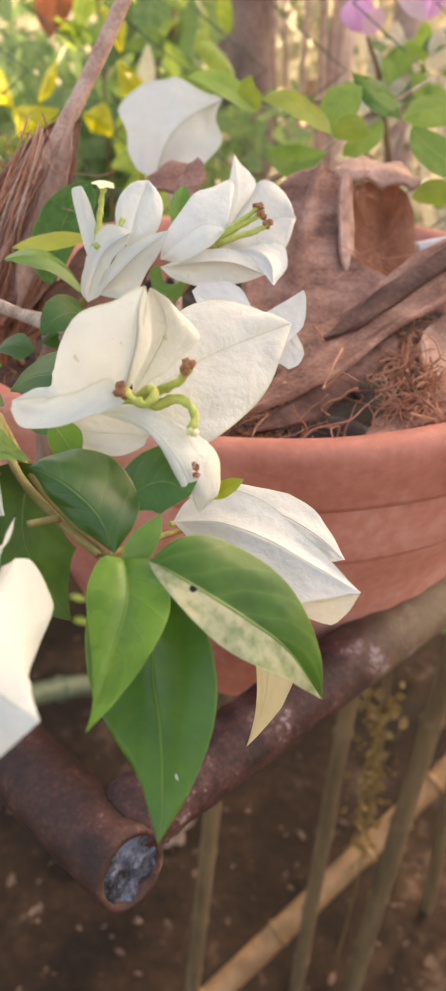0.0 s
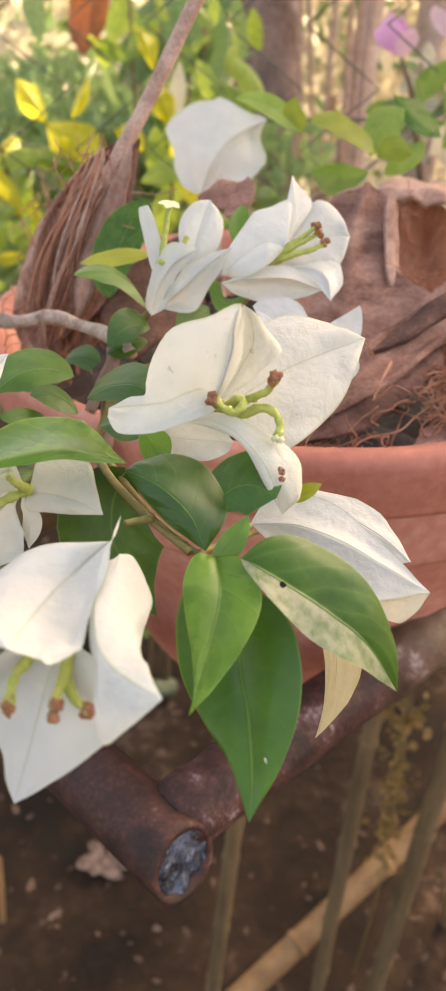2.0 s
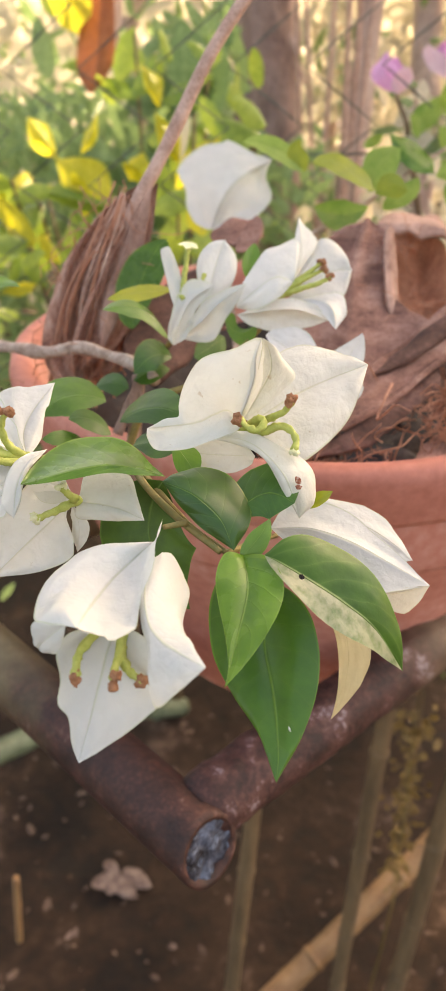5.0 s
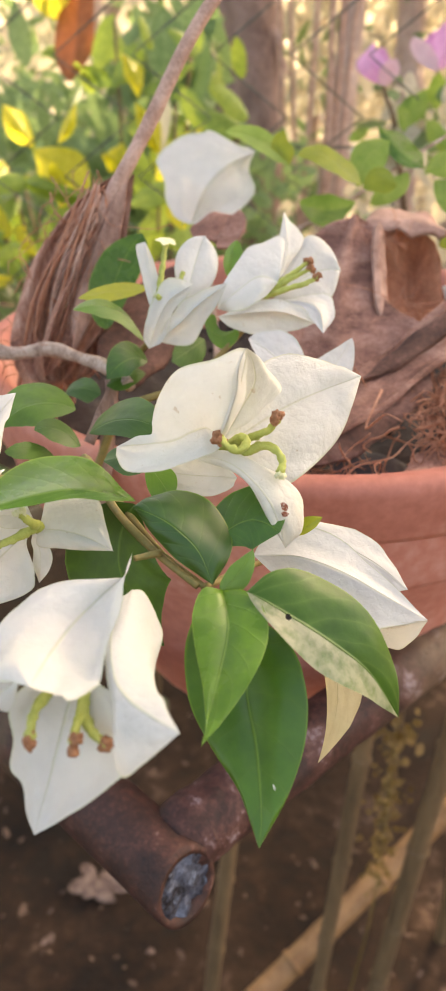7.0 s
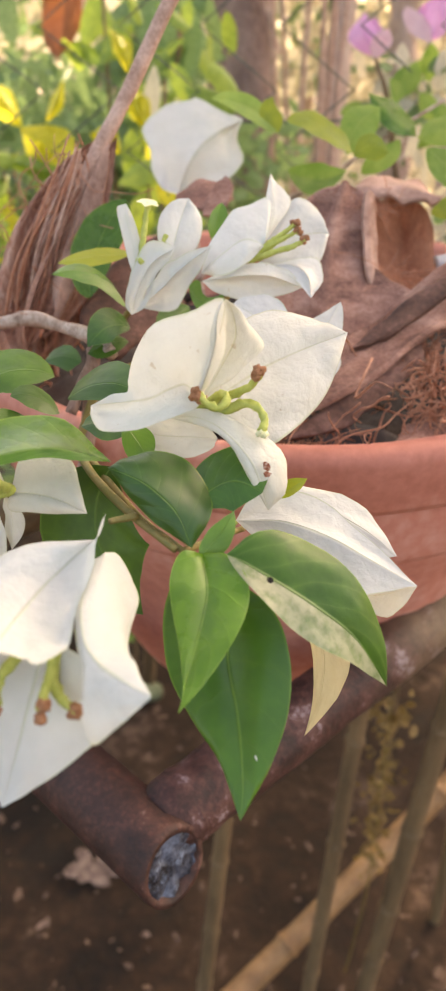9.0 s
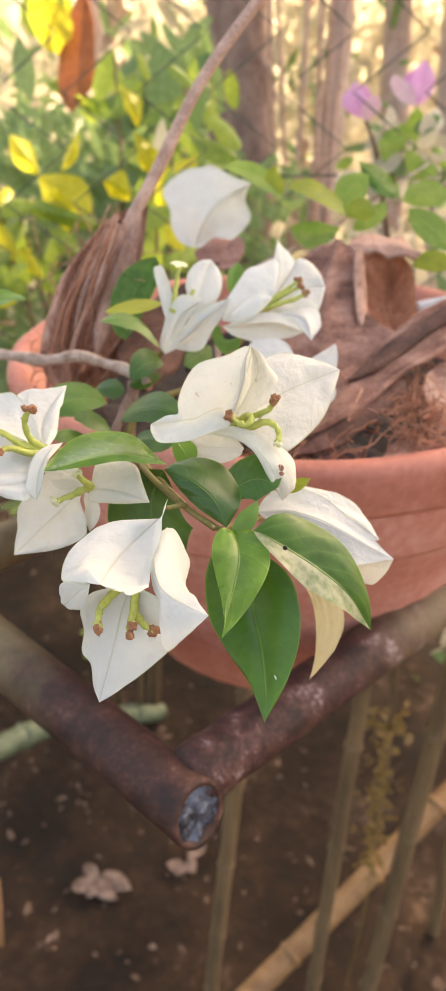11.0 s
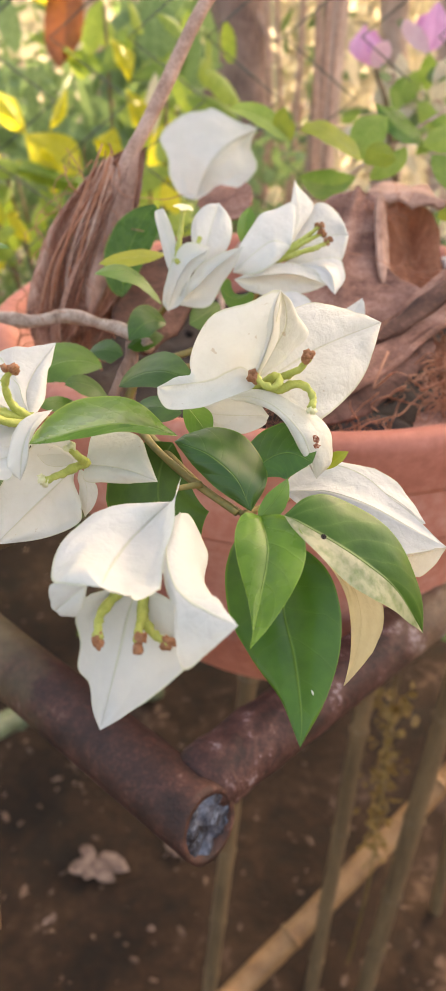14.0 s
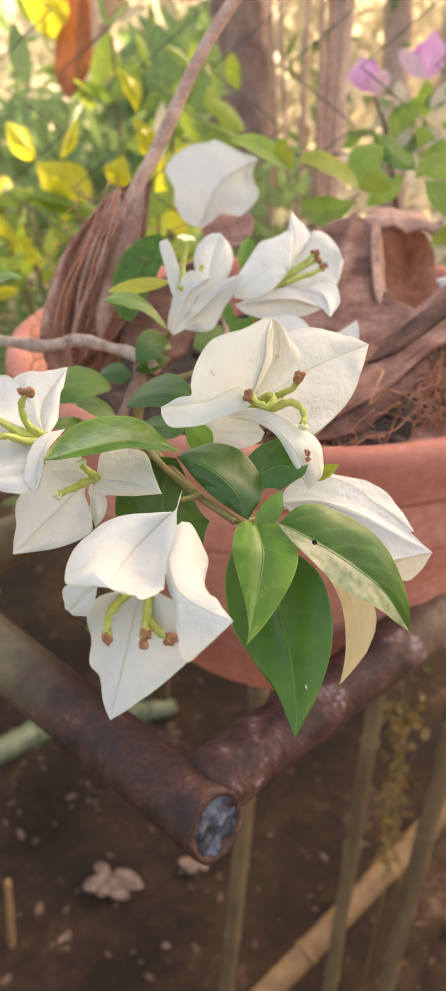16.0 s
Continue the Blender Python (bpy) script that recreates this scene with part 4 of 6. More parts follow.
blade(PLANT, "leaf", LEAF_YOUNG, (-0.0255, 0.1622, 1.3230), (-0.0200, 0.1656, 1.3283), (-0.0160, 0.1714, 1.3321), (-0.0236, 0.1657, 1.3287), (-0.0176, 0.1636, 1.3249), a=0.45, b=0.8)
petal(PLANT, "leaf", LEAF_MID, [(-0.0511, 0.1810, 1.3428), (-0.0604, 0.1773, 1.3482), (-0.0692, 0.1757, 1.3502), (-0.0803, 0.1718, 1.3502), (-0.0901, 0.1688, 1.3487), (-0.0960, 0.1673, 1.3478)],
      [(-0.0511, 0.1810, 1.3428), (-0.0592, 0.1757, 1.3464), (-0.0684, 0.1735, 1.3484), (-0.0792, 0.1698, 1.3486), (-0.0895, 0.1673, 1.3480), (-0.0960, 0.1673, 1.3478)],
      [(-0.0511, 0.1810, 1.3428), (-0.0583, 0.1890, 1.3467), (-0.0687, 0.1956, 1.3499), (-0.0794, 0.1953, 1.3511), (-0.0885, 0.1882, 1.3505), (-0.0941, 0.1763, 1.3496), (-0.0960, 0.1673, 1.3478)], puff=(0.0, 0.02), rag=0.004, crease=0.006, label='arching yellow-green leaf')
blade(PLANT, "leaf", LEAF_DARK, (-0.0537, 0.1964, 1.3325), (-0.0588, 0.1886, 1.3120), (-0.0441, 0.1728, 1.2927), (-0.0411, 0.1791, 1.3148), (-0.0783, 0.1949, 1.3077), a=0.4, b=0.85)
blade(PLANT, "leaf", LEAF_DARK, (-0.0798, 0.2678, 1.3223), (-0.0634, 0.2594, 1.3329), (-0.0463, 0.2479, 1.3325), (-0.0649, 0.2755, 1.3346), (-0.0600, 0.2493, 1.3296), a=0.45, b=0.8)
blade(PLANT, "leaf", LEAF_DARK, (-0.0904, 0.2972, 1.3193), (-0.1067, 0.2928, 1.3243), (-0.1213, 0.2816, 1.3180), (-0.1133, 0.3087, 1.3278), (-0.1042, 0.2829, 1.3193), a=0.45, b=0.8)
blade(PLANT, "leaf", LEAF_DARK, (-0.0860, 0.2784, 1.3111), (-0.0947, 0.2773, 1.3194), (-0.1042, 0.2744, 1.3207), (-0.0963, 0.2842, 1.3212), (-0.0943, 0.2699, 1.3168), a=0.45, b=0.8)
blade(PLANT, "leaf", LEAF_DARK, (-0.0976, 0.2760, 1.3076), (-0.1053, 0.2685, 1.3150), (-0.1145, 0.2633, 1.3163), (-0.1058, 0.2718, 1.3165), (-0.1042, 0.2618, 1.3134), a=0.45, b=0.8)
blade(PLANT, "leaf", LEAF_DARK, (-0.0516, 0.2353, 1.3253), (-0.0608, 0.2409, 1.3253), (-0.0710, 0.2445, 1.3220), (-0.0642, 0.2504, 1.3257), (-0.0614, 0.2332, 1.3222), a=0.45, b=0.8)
blade(PLANT, "leaf", LEAF_YOUNG, (-0.0496, 0.2016, 1.3450), (-0.0451, 0.1963, 1.3417), (-0.0412, 0.1922, 1.3367), (-0.0405, 0.1984, 1.3430), (-0.0482, 0.1931, 1.3385), a=0.45, b=0.8)
blade(PLANT, "leaf", LEAF, (-0.0625, 0.3465, 1.3226), (-0.0715, 0.3403, 1.3262), (-0.0808, 0.3304, 1.3199), (-0.0740, 0.3517, 1.3316), (-0.0690, 0.3342, 1.3218), a=0.45, b=0.8)
blade(PLANT, "leaf", LEAF_DARK, (-0.0644, 0.3529, 1.3139), (-0.0726, 0.3458, 1.3160), (-0.0827, 0.3382, 1.3134), (-0.0732, 0.3526, 1.3175), (-0.0720, 0.3377, 1.3122), a=0.45, b=0.8)
blade(PLANT, "leaf", LEAF_YELLOW, (-0.0636, 0.3883, 1.3476), (-0.0806, 0.3771, 1.3490), (-0.0974, 0.3651, 1.3491), (-0.0815, 0.3864, 1.3509), (-0.0800, 0.3699, 1.3467), a=0.45, b=0.8)
blade(PLANT, "leaf", LEAF_YOUNG, (-0.0651, 0.3615, 1.3282), (-0.0780, 0.3596, 1.3451), (-0.0977, 0.3493, 1.3482), (-0.0816, 0.3695, 1.3461), (-0.0794, 0.3530, 1.3418), a=0.45, b=0.8)
blade(PLANT, "leaf", LEAF_MID, (-0.0914, 0.4123, 1.3167), (-0.0866, 0.4308, 1.3416), (-0.0719, 0.4472, 1.3625), (-0.0998, 0.4295, 1.3457), (-0.0713, 0.4306, 1.3465), a=0.4, b=0.5)
petal(PLANT, "leaf", LEAF_YOUNG, [(-0.1648, 0.3343, 1.3530), (-0.1545, 0.3396, 1.3626), (-0.1359, 0.3398, 1.3635)],
      [(-0.1648, 0.3343, 1.3530), (-0.1629, 0.3408, 1.3645), (-0.1522, 0.3476, 1.3677), (-0.1426, 0.3466, 1.3661), (-0.1359, 0.3398, 1.3635)],
      [(-0.1648, 0.3343, 1.3530), (-0.1571, 0.3319, 1.3581), (-0.1472, 0.3352, 1.3641), (-0.1359, 0.3398, 1.3635)], nu=20, nv=12, rag=0.004)
blade(PLANT, "leaf", LEAF_YOUNG, (-0.0218, 0.3788, 1.3552), (-0.0204, 0.3860, 1.3633), (-0.0178, 0.3931, 1.3712), (-0.0245, 0.3844, 1.3646), (-0.0151, 0.3846, 1.3646), a=0.45, b=0.8)
blade(PLANT, "leaf", LEAF_YOUNG, (-0.0344, 0.3673, 1.3366), (-0.0267, 0.3569, 1.3325), (-0.0180, 0.3542, 1.3374), (-0.0284, 0.3662, 1.3383), (-0.0244, 0.3507, 1.3279), a=0.45, b=0.8)
blade(PLANT, "leaf", LEAF, (-0.0345, 0.3702, 1.3260), (-0.0423, 0.3594, 1.3238), (-0.0506, 0.3496, 1.3214), (-0.0468, 0.3651, 1.3277), (-0.0376, 0.3536, 1.3179), a=0.45, b=0.8)
blade(PLANT, "leaf", LEAF_YELLOW, (-0.0022, 0.1887, 1.3253), (0.0018, 0.1886, 1.3289), (0.0067, 0.1902, 1.3314), (0.0007, 0.1916, 1.3300), (0.0031, 0.1879, 1.3276), a=0.45, b=0.8)
blade(PLANT, "leaf", LEAF_DARK, (-0.1029, 0.3357, 1.3102), (-0.0939, 0.3329, 1.3148), (-0.0836, 0.3268, 1.3139), (-0.0938, 0.3401, 1.3171), (-0.0915, 0.3247, 1.3107), a=0.45, b=0.8)
petal(PLANT, "leaf", LEAF_MID, [(0.0946, 0.6439, 1.3995), (0.1076, 0.6305, 1.3863), (0.1287, 0.6166, 1.3724)],
      [(0.0946, 0.6439, 1.3995), (0.1127, 0.6467, 1.3948), (0.1279, 0.6341, 1.3831), (0.1287, 0.6166, 1.3724)],
      [(0.0946, 0.6439, 1.3995), (0.0984, 0.6371, 1.3876), (0.1091, 0.6188, 1.3758), (0.1287, 0.6166, 1.3724)], nu=18, nv=10, rag=0.006, crease=0.008)
petal(PLANT, "leaf", LEAF_SUNLIT, [(0.0718, 0.5792, 1.3657), (0.0763, 0.5870, 1.3797), (0.0853, 0.5943, 1.3887), (0.0965, 0.5994, 1.3940)],
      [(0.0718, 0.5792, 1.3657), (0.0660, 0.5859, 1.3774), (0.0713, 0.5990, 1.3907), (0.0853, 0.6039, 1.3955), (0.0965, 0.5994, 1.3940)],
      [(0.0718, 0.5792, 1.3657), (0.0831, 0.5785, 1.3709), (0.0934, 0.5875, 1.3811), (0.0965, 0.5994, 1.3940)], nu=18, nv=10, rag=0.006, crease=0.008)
petal(PLANT, "leaf", LEAF_YELLOW, [(0.0743, 0.5687, 1.3675), (0.0573, 0.5707, 1.3808), (0.0426, 0.5697, 1.3888), (0.0268, 0.5676, 1.3887)],
      [(0.0743, 0.5687, 1.3675), (0.0669, 0.5827, 1.3819), (0.0477, 0.5837, 1.3933), (0.0339, 0.5778, 1.3927), (0.0268, 0.5676, 1.3887)],
      [(0.0743, 0.5687, 1.3675), (0.0580, 0.5616, 1.3748), (0.0418, 0.5606, 1.3829), (0.0268, 0.5676, 1.3887)], nu=18, nv=10, rag=0.006, crease=0.008)
petal(PLANT, "leaf", LEAF_YELLOW, [(0.0739, 0.5661, 1.3670), (0.0860, 0.5664, 1.3739), (0.0969, 0.5584, 1.3702)],
      [(0.0739, 0.5661, 1.3670), (0.0792, 0.5746, 1.3781), (0.0919, 0.5728, 1.3793), (0.0969, 0.5584, 1.3702)],
      [(0.0739, 0.5661, 1.3670), (0.0805, 0.5608, 1.3659), (0.0905, 0.5580, 1.3653), (0.0969, 0.5584, 1.3702)], nu=18, nv=10, rag=0.006, crease=0.008)
petal(PLANT, "leaf", LEAF_SUNLIT, [(0.1275, 0.6108, 1.3722), (0.1483, 0.6087, 1.3793), (0.1715, 0.6080, 1.3787)],
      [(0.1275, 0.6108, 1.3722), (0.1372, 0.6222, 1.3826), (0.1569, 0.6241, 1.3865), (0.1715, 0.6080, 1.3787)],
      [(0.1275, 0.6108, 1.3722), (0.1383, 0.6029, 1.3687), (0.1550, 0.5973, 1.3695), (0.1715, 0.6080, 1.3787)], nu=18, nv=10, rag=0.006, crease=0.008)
blade(PLANT, "leaf", LEAF_SUNLIT, (0.1327, 0.5988, 1.3674), (0.1493, 0.5795, 1.3544), (0.1720, 0.5588, 1.3392), (0.1588, 0.5889, 1.3613), (0.1398, 0.5700, 1.3472), a=0.45, b=0.8)
blade(PLANT, "leaf", LEAF_SUNLIT, (0.0241, 0.6070, 1.3766), (0.0029, 0.6168, 1.3930), (-0.0240, 0.6148, 1.3982), (0.0030, 0.6213, 1.4009), (0.0008, 0.6076, 1.3867), a=0.45, b=0.8)
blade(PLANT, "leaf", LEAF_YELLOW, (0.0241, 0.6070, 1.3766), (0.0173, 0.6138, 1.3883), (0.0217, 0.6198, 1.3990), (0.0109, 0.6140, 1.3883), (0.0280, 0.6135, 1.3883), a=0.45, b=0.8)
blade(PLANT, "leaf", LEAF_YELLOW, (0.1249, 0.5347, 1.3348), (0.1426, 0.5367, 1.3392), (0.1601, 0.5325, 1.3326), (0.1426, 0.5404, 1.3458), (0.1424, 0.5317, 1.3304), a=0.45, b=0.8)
blade(PLANT, "leaf", LEAF_SUNLIT, (0.0318, 0.5936, 1.3533), (0.0531, 0.5899, 1.3477), (0.0728, 0.5821, 1.3553), (0.0533, 0.5957, 1.3580), (0.0515, 0.5736, 1.3392), a=0.45, b=0.8)
blade(PLANT, "leaf", LEAF_SUNLIT, (0.0853, 0.5909, 1.3510), (0.1015, 0.5957, 1.3604), (0.1124, 0.6025, 1.3730), (0.0935, 0.5986, 1.3650), (0.1095, 0.5942, 1.3580), a=0.45, b=0.8)

flower = flower_head(PLANT, [([(-0.0281, 0.2002, 1.3495), (-0.0214, 0.1978, 1.3530), (-0.0157, 0.1958, 1.3572), (-0.0114, 0.1941, 1.3600), (-0.0086, 0.1934, 1.3645)], 'A'), ([(-0.0281, 0.2000, 1.3491), (-0.0197, 0.1959, 1.3516), (-0.0126, 0.1944, 1.3547), (-0.0085, 0.1909, 1.3545), (-0.0068, 0.1882, 1.3518), (-0.0080, 0.1858, 1.3499)], 'C'), ([(-0.0285, 0.2004, 1.3499), (-0.0223, 0.1964, 1.3546), (-0.0191, 0.1939, 1.3580), (-0.0179, 0.1911, 1.3571), (-0.0204, 0.1891, 1.3558), (-0.0240, 0.1898, 1.3573), (-0.0259, 0.1910, 1.3593)], 'A')])
petal(flower, "bract", BRACT_CREAM, [(-0.0270, 0.2005, 1.3495), (-0.0171, 0.2090, 1.3526), (-0.0054, 0.2169, 1.3568), (0.0080, 0.2234, 1.3605), (0.0216, 0.2266, 1.3644)],
      [(-0.0270, 0.2005, 1.3495), (-0.0219, 0.2147, 1.3584), (-0.0134, 0.2277, 1.3675), (-0.0044, 0.2326, 1.3703), (0.0058, 0.2329, 1.3692), (0.0145, 0.2306, 1.3672), (0.0216, 0.2266, 1.3644)],
      [(-0.0270, 0.2005, 1.3495), (-0.0175, 0.1996, 1.3420), (-0.0064, 0.1984, 1.3382), (0.0014, 0.2019, 1.3405), (0.0127, 0.2107, 1.3483), (0.0178, 0.2184, 1.3560), (0.0216, 0.2266, 1.3644)], puff=(-0.04, -0.05))
petal(flower, "bract", BRACT_CREAM, [(-0.0257, 0.1947, 1.3575), (-0.0301, 0.1943, 1.3608), (-0.0348, 0.1945, 1.3591), (-0.0396, 0.1944, 1.3566), (-0.0471, 0.1957, 1.3547), (-0.0581, 0.1963, 1.3534)],
      [(-0.0257, 0.1947, 1.3575), (-0.0215, 0.1915, 1.3703), (-0.0184, 0.1936, 1.3864), (-0.0275, 0.1989, 1.3812), (-0.0386, 0.2059, 1.3751), (-0.0446, 0.2067, 1.3661), (-0.0474, 0.2043, 1.3578), (-0.0436, 0.1979, 1.3546), (-0.0581, 0.1963, 1.3534)],
      [(-0.0257, 0.1947, 1.3575), (-0.0269, 0.1909, 1.3548), (-0.0321, 0.1881, 1.3538), (-0.0434, 0.1861, 1.3499), (-0.0538, 0.1888, 1.3485), (-0.0575, 0.1926, 1.3509), (-0.0581, 0.1963, 1.3534)], puff=(0.07, -0.06))
petal(flower, "bract", BRACT_CREAM, [(-0.0267, 0.1914, 1.3578), (-0.0241, 0.1881, 1.3653), (-0.0213, 0.1878, 1.3749), (-0.0207, 0.1884, 1.3821), (-0.0187, 0.1899, 1.3879)],
      [(-0.0267, 0.1914, 1.3578), (-0.0255, 0.1914, 1.3640), (-0.0226, 0.1911, 1.3737), (-0.0218, 0.1913, 1.3811), (-0.0187, 0.1899, 1.3879)],
      [(-0.0267, 0.1914, 1.3578), (-0.0217, 0.1936, 1.3628), (-0.0181, 0.1953, 1.3721), (-0.0179, 0.1948, 1.3793), (-0.0187, 0.1899, 1.3879)], nu=24, nv=10, crease=0.006)
petal(flower, "bract", BRACT_CREAM, [(-0.0248, 0.2005, 1.3536), (-0.0192, 0.2062, 1.3617), (-0.0152, 0.2054, 1.3706), (-0.0158, 0.2018, 1.3785), (-0.0181, 0.1975, 1.3851)],
      [(-0.0248, 0.2005, 1.3536), (-0.0239, 0.2002, 1.3613), (-0.0200, 0.1988, 1.3730), (-0.0192, 0.1980, 1.3799), (-0.0181, 0.1975, 1.3851)],
      [(-0.0248, 0.2005, 1.3536), (-0.0144, 0.2104, 1.3571), (-0.0059, 0.2151, 1.3637), (-0.0113, 0.2115, 1.3735), (-0.0181, 0.1975, 1.3851)], puff=(0.05, -0.06))
petal(flower, "bract", BRACT_CREAM, [(-0.0355, 0.1986, 1.3480), (-0.0262, 0.1931, 1.3507), (-0.0181, 0.1863, 1.3490), (-0.0106, 0.1791, 1.3425), (-0.0059, 0.1768, 1.3285)],
      [(-0.0355, 0.1986, 1.3480), (-0.0275, 0.1931, 1.3486), (-0.0211, 0.1883, 1.3484), (-0.0156, 0.1829, 1.3451), (-0.0090, 0.1780, 1.3345), (-0.0059, 0.1768, 1.3285)],
      [(-0.0355, 0.1986, 1.3480), (-0.0271, 0.1969, 1.3513), (-0.0176, 0.1938, 1.3500), (-0.0074, 0.1907, 1.3448), (-0.0010, 0.1875, 1.3395), (-0.0007, 0.1828, 1.3331), (-0.0059, 0.1768, 1.3285)], puff=(0.03, 0.05))
petal(flower, "bract", BRACT_CREAM, [(-0.0205, 0.1963, 1.3423), (-0.0285, 0.1992, 1.3411), (-0.0382, 0.2014, 1.3407), (-0.0462, 0.2025, 1.3424)],
      [(-0.0205, 0.1963, 1.3423), (-0.0257, 0.2021, 1.3463), (-0.0353, 0.2043, 1.3458), (-0.0423, 0.2037, 1.3446), (-0.0462, 0.2025, 1.3424)],
      [(-0.0205, 0.1963, 1.3423), (-0.0227, 0.1936, 1.3394), (-0.0295, 0.1943, 1.3364), (-0.0402, 0.1981, 1.3368), (-0.0462, 0.2025, 1.3424)])

flower = flower_head(PLANT, [], (-0.0152, 0.1971, 1.3107))
petal(flower, "bract", BRACT_WHITE, [(-0.0148, 0.1973, 1.3115), (-0.0003, 0.1919, 1.3147), (0.0145, 0.1863, 1.3123), (0.0295, 0.1807, 1.3058), (0.0414, 0.1764, 1.3005)],
      [(-0.0148, 0.1973, 1.3115), (-0.0092, 0.2038, 1.3171), (0.0009, 0.2047, 1.3191), (0.0148, 0.1999, 1.3170), (0.0266, 0.1903, 1.3105), (0.0349, 0.1823, 1.3047), (0.0414, 0.1764, 1.3005)],
      [(-0.0148, 0.1973, 1.3115), (-0.0062, 0.1866, 1.3091), (0.0068, 0.1761, 1.3031), (0.0176, 0.1726, 1.2993), (0.0288, 0.1740, 1.2999), (0.0414, 0.1764, 1.3005)], puff=(0.025, 0.015), crease=0.01)
petal(flower, "bract", BRACT_WHITE, [(-0.0086, 0.2099, 1.3138), (0.0106, 0.2082, 1.3112), (0.0282, 0.2037, 1.3037), (0.0399, 0.1980, 1.2960)],
      [(-0.0086, 0.2099, 1.3138), (0.0021, 0.2139, 1.3149), (0.0188, 0.2143, 1.3122), (0.0328, 0.2101, 1.3051), (0.0399, 0.1980, 1.2960)],
      [(-0.0086, 0.2099, 1.3138), (0.0043, 0.2033, 1.3065), (0.0217, 0.1986, 1.3007), (0.0335, 0.1971, 1.2963), (0.0399, 0.1980, 1.2960)], nu=30, nv=16)
petal(flower, "bract", BRACT_CREAM, [(0.0186, 0.1779, 1.2965), (0.0298, 0.1775, 1.2960), (0.0411, 0.1756, 1.3010)],
      [(0.0186, 0.1779, 1.2965), (0.0292, 0.1759, 1.2993), (0.0411, 0.1756, 1.3010)],
      [(0.0186, 0.1779, 1.2965), (0.0258, 0.1784, 1.2893), (0.0339, 0.1777, 1.2863), (0.0387, 0.1762, 1.2940), (0.0411, 0.1756, 1.3010)], nu=24, nv=14)
blade(flower, "bract", BRACT_OLD, (-0.0011, 0.1925, 1.2888), (0.0148, 0.1830, 1.2685), (0.0084, 0.1676, 1.2430), (0.0242, 0.1814, 1.2654), (0.0112, 0.1830, 1.2666), a=0.6, b=0.85)

flower = flower_head(PLANT, [([(-0.0611, 0.1313, 1.3254), (-0.0674, 0.1249, 1.3229), (-0.0707, 0.1165, 1.3226), (-0.0706, 0.1088, 1.3215)], 'A'), ([(-0.0603, 0.1313, 1.3254), (-0.0597, 0.1206, 1.3212), (-0.0602, 0.1124, 1.3211), (-0.0604, 0.1077, 1.3210)], 'A'), ([(-0.0602, 0.1295, 1.3224), (-0.0597, 0.1197, 1.3197), (-0.0566, 0.1128, 1.3196), (-0.0520, 0.1081, 1.3194)], 'A')])
petal(flower, "bract", BRACT_WHITE, [(-0.0525, 0.1528, 1.3355), (-0.0616, 0.1454, 1.3303), (-0.0658, 0.1380, 1.3293), (-0.0682, 0.1265, 1.3313), (-0.0683, 0.1087, 1.3384)],
      [(-0.0525, 0.1528, 1.3355), (-0.0672, 0.1524, 1.3344), (-0.0757, 0.1489, 1.3341), (-0.0826, 0.1392, 1.3310), (-0.0844, 0.1263, 1.3305), (-0.0802, 0.1153, 1.3335), (-0.0683, 0.1087, 1.3384)],
      [(-0.0494, 0.1545, 1.3426), (-0.0508, 0.1428, 1.3382), (-0.0530, 0.1310, 1.3336), (-0.0541, 0.1199, 1.3322), (-0.0548, 0.1138, 1.3316), (-0.0597, 0.1084, 1.3341), (-0.0683, 0.1087, 1.3384)], puff=(0.07, -0.03))
petal(flower, "bract", BRACT_WHITE, [(-0.0530, 0.1486, 1.3322), (-0.0535, 0.1306, 1.3328), (-0.0512, 0.1184, 1.3316), (-0.0469, 0.1113, 1.3314), (-0.0420, 0.1068, 1.3316), (-0.0346, 0.1018, 1.3312)],
      [(-0.0530, 0.1486, 1.3322), (-0.0547, 0.1323, 1.3317), (-0.0526, 0.1202, 1.3287), (-0.0500, 0.1106, 1.3260), (-0.0483, 0.1013, 1.3177), (-0.0421, 0.1001, 1.3239), (-0.0346, 0.1018, 1.3312)],
      [(-0.0530, 0.1486, 1.3322), (-0.0487, 0.1537, 1.3292), (-0.0443, 0.1524, 1.3229), (-0.0423, 0.1475, 1.3183), (-0.0434, 0.1367, 1.3174), (-0.0410, 0.1160, 1.3256), (-0.0346, 0.1018, 1.3312)], puff=(0.02, 0.05))
petal(flower, "bract", BRACT_WHITE, [(-0.0610, 0.1272, 1.3246), (-0.0637, 0.1220, 1.3194), (-0.0659, 0.1159, 1.3126), (-0.0687, 0.1096, 1.3033), (-0.0715, 0.1024, 1.2946)],
      [(-0.0610, 0.1272, 1.3246), (-0.0738, 0.1230, 1.3249), (-0.0775, 0.1179, 1.3219), (-0.0764, 0.1134, 1.3161), (-0.0770, 0.1093, 1.3108), (-0.0744, 0.1082, 1.3068), (-0.0735, 0.1052, 1.2995), (-0.0715, 0.1024, 1.2946)],
      [(-0.0610, 0.1272, 1.3246), (-0.0520, 0.1202, 1.3246), (-0.0477, 0.1131, 1.3223), (-0.0475, 0.1056, 1.3151), (-0.0561, 0.1038, 1.3057), (-0.0655, 0.1032, 1.2982), (-0.0715, 0.1024, 1.2946)], puff=(-0.05, -0.05), rag=0.02)
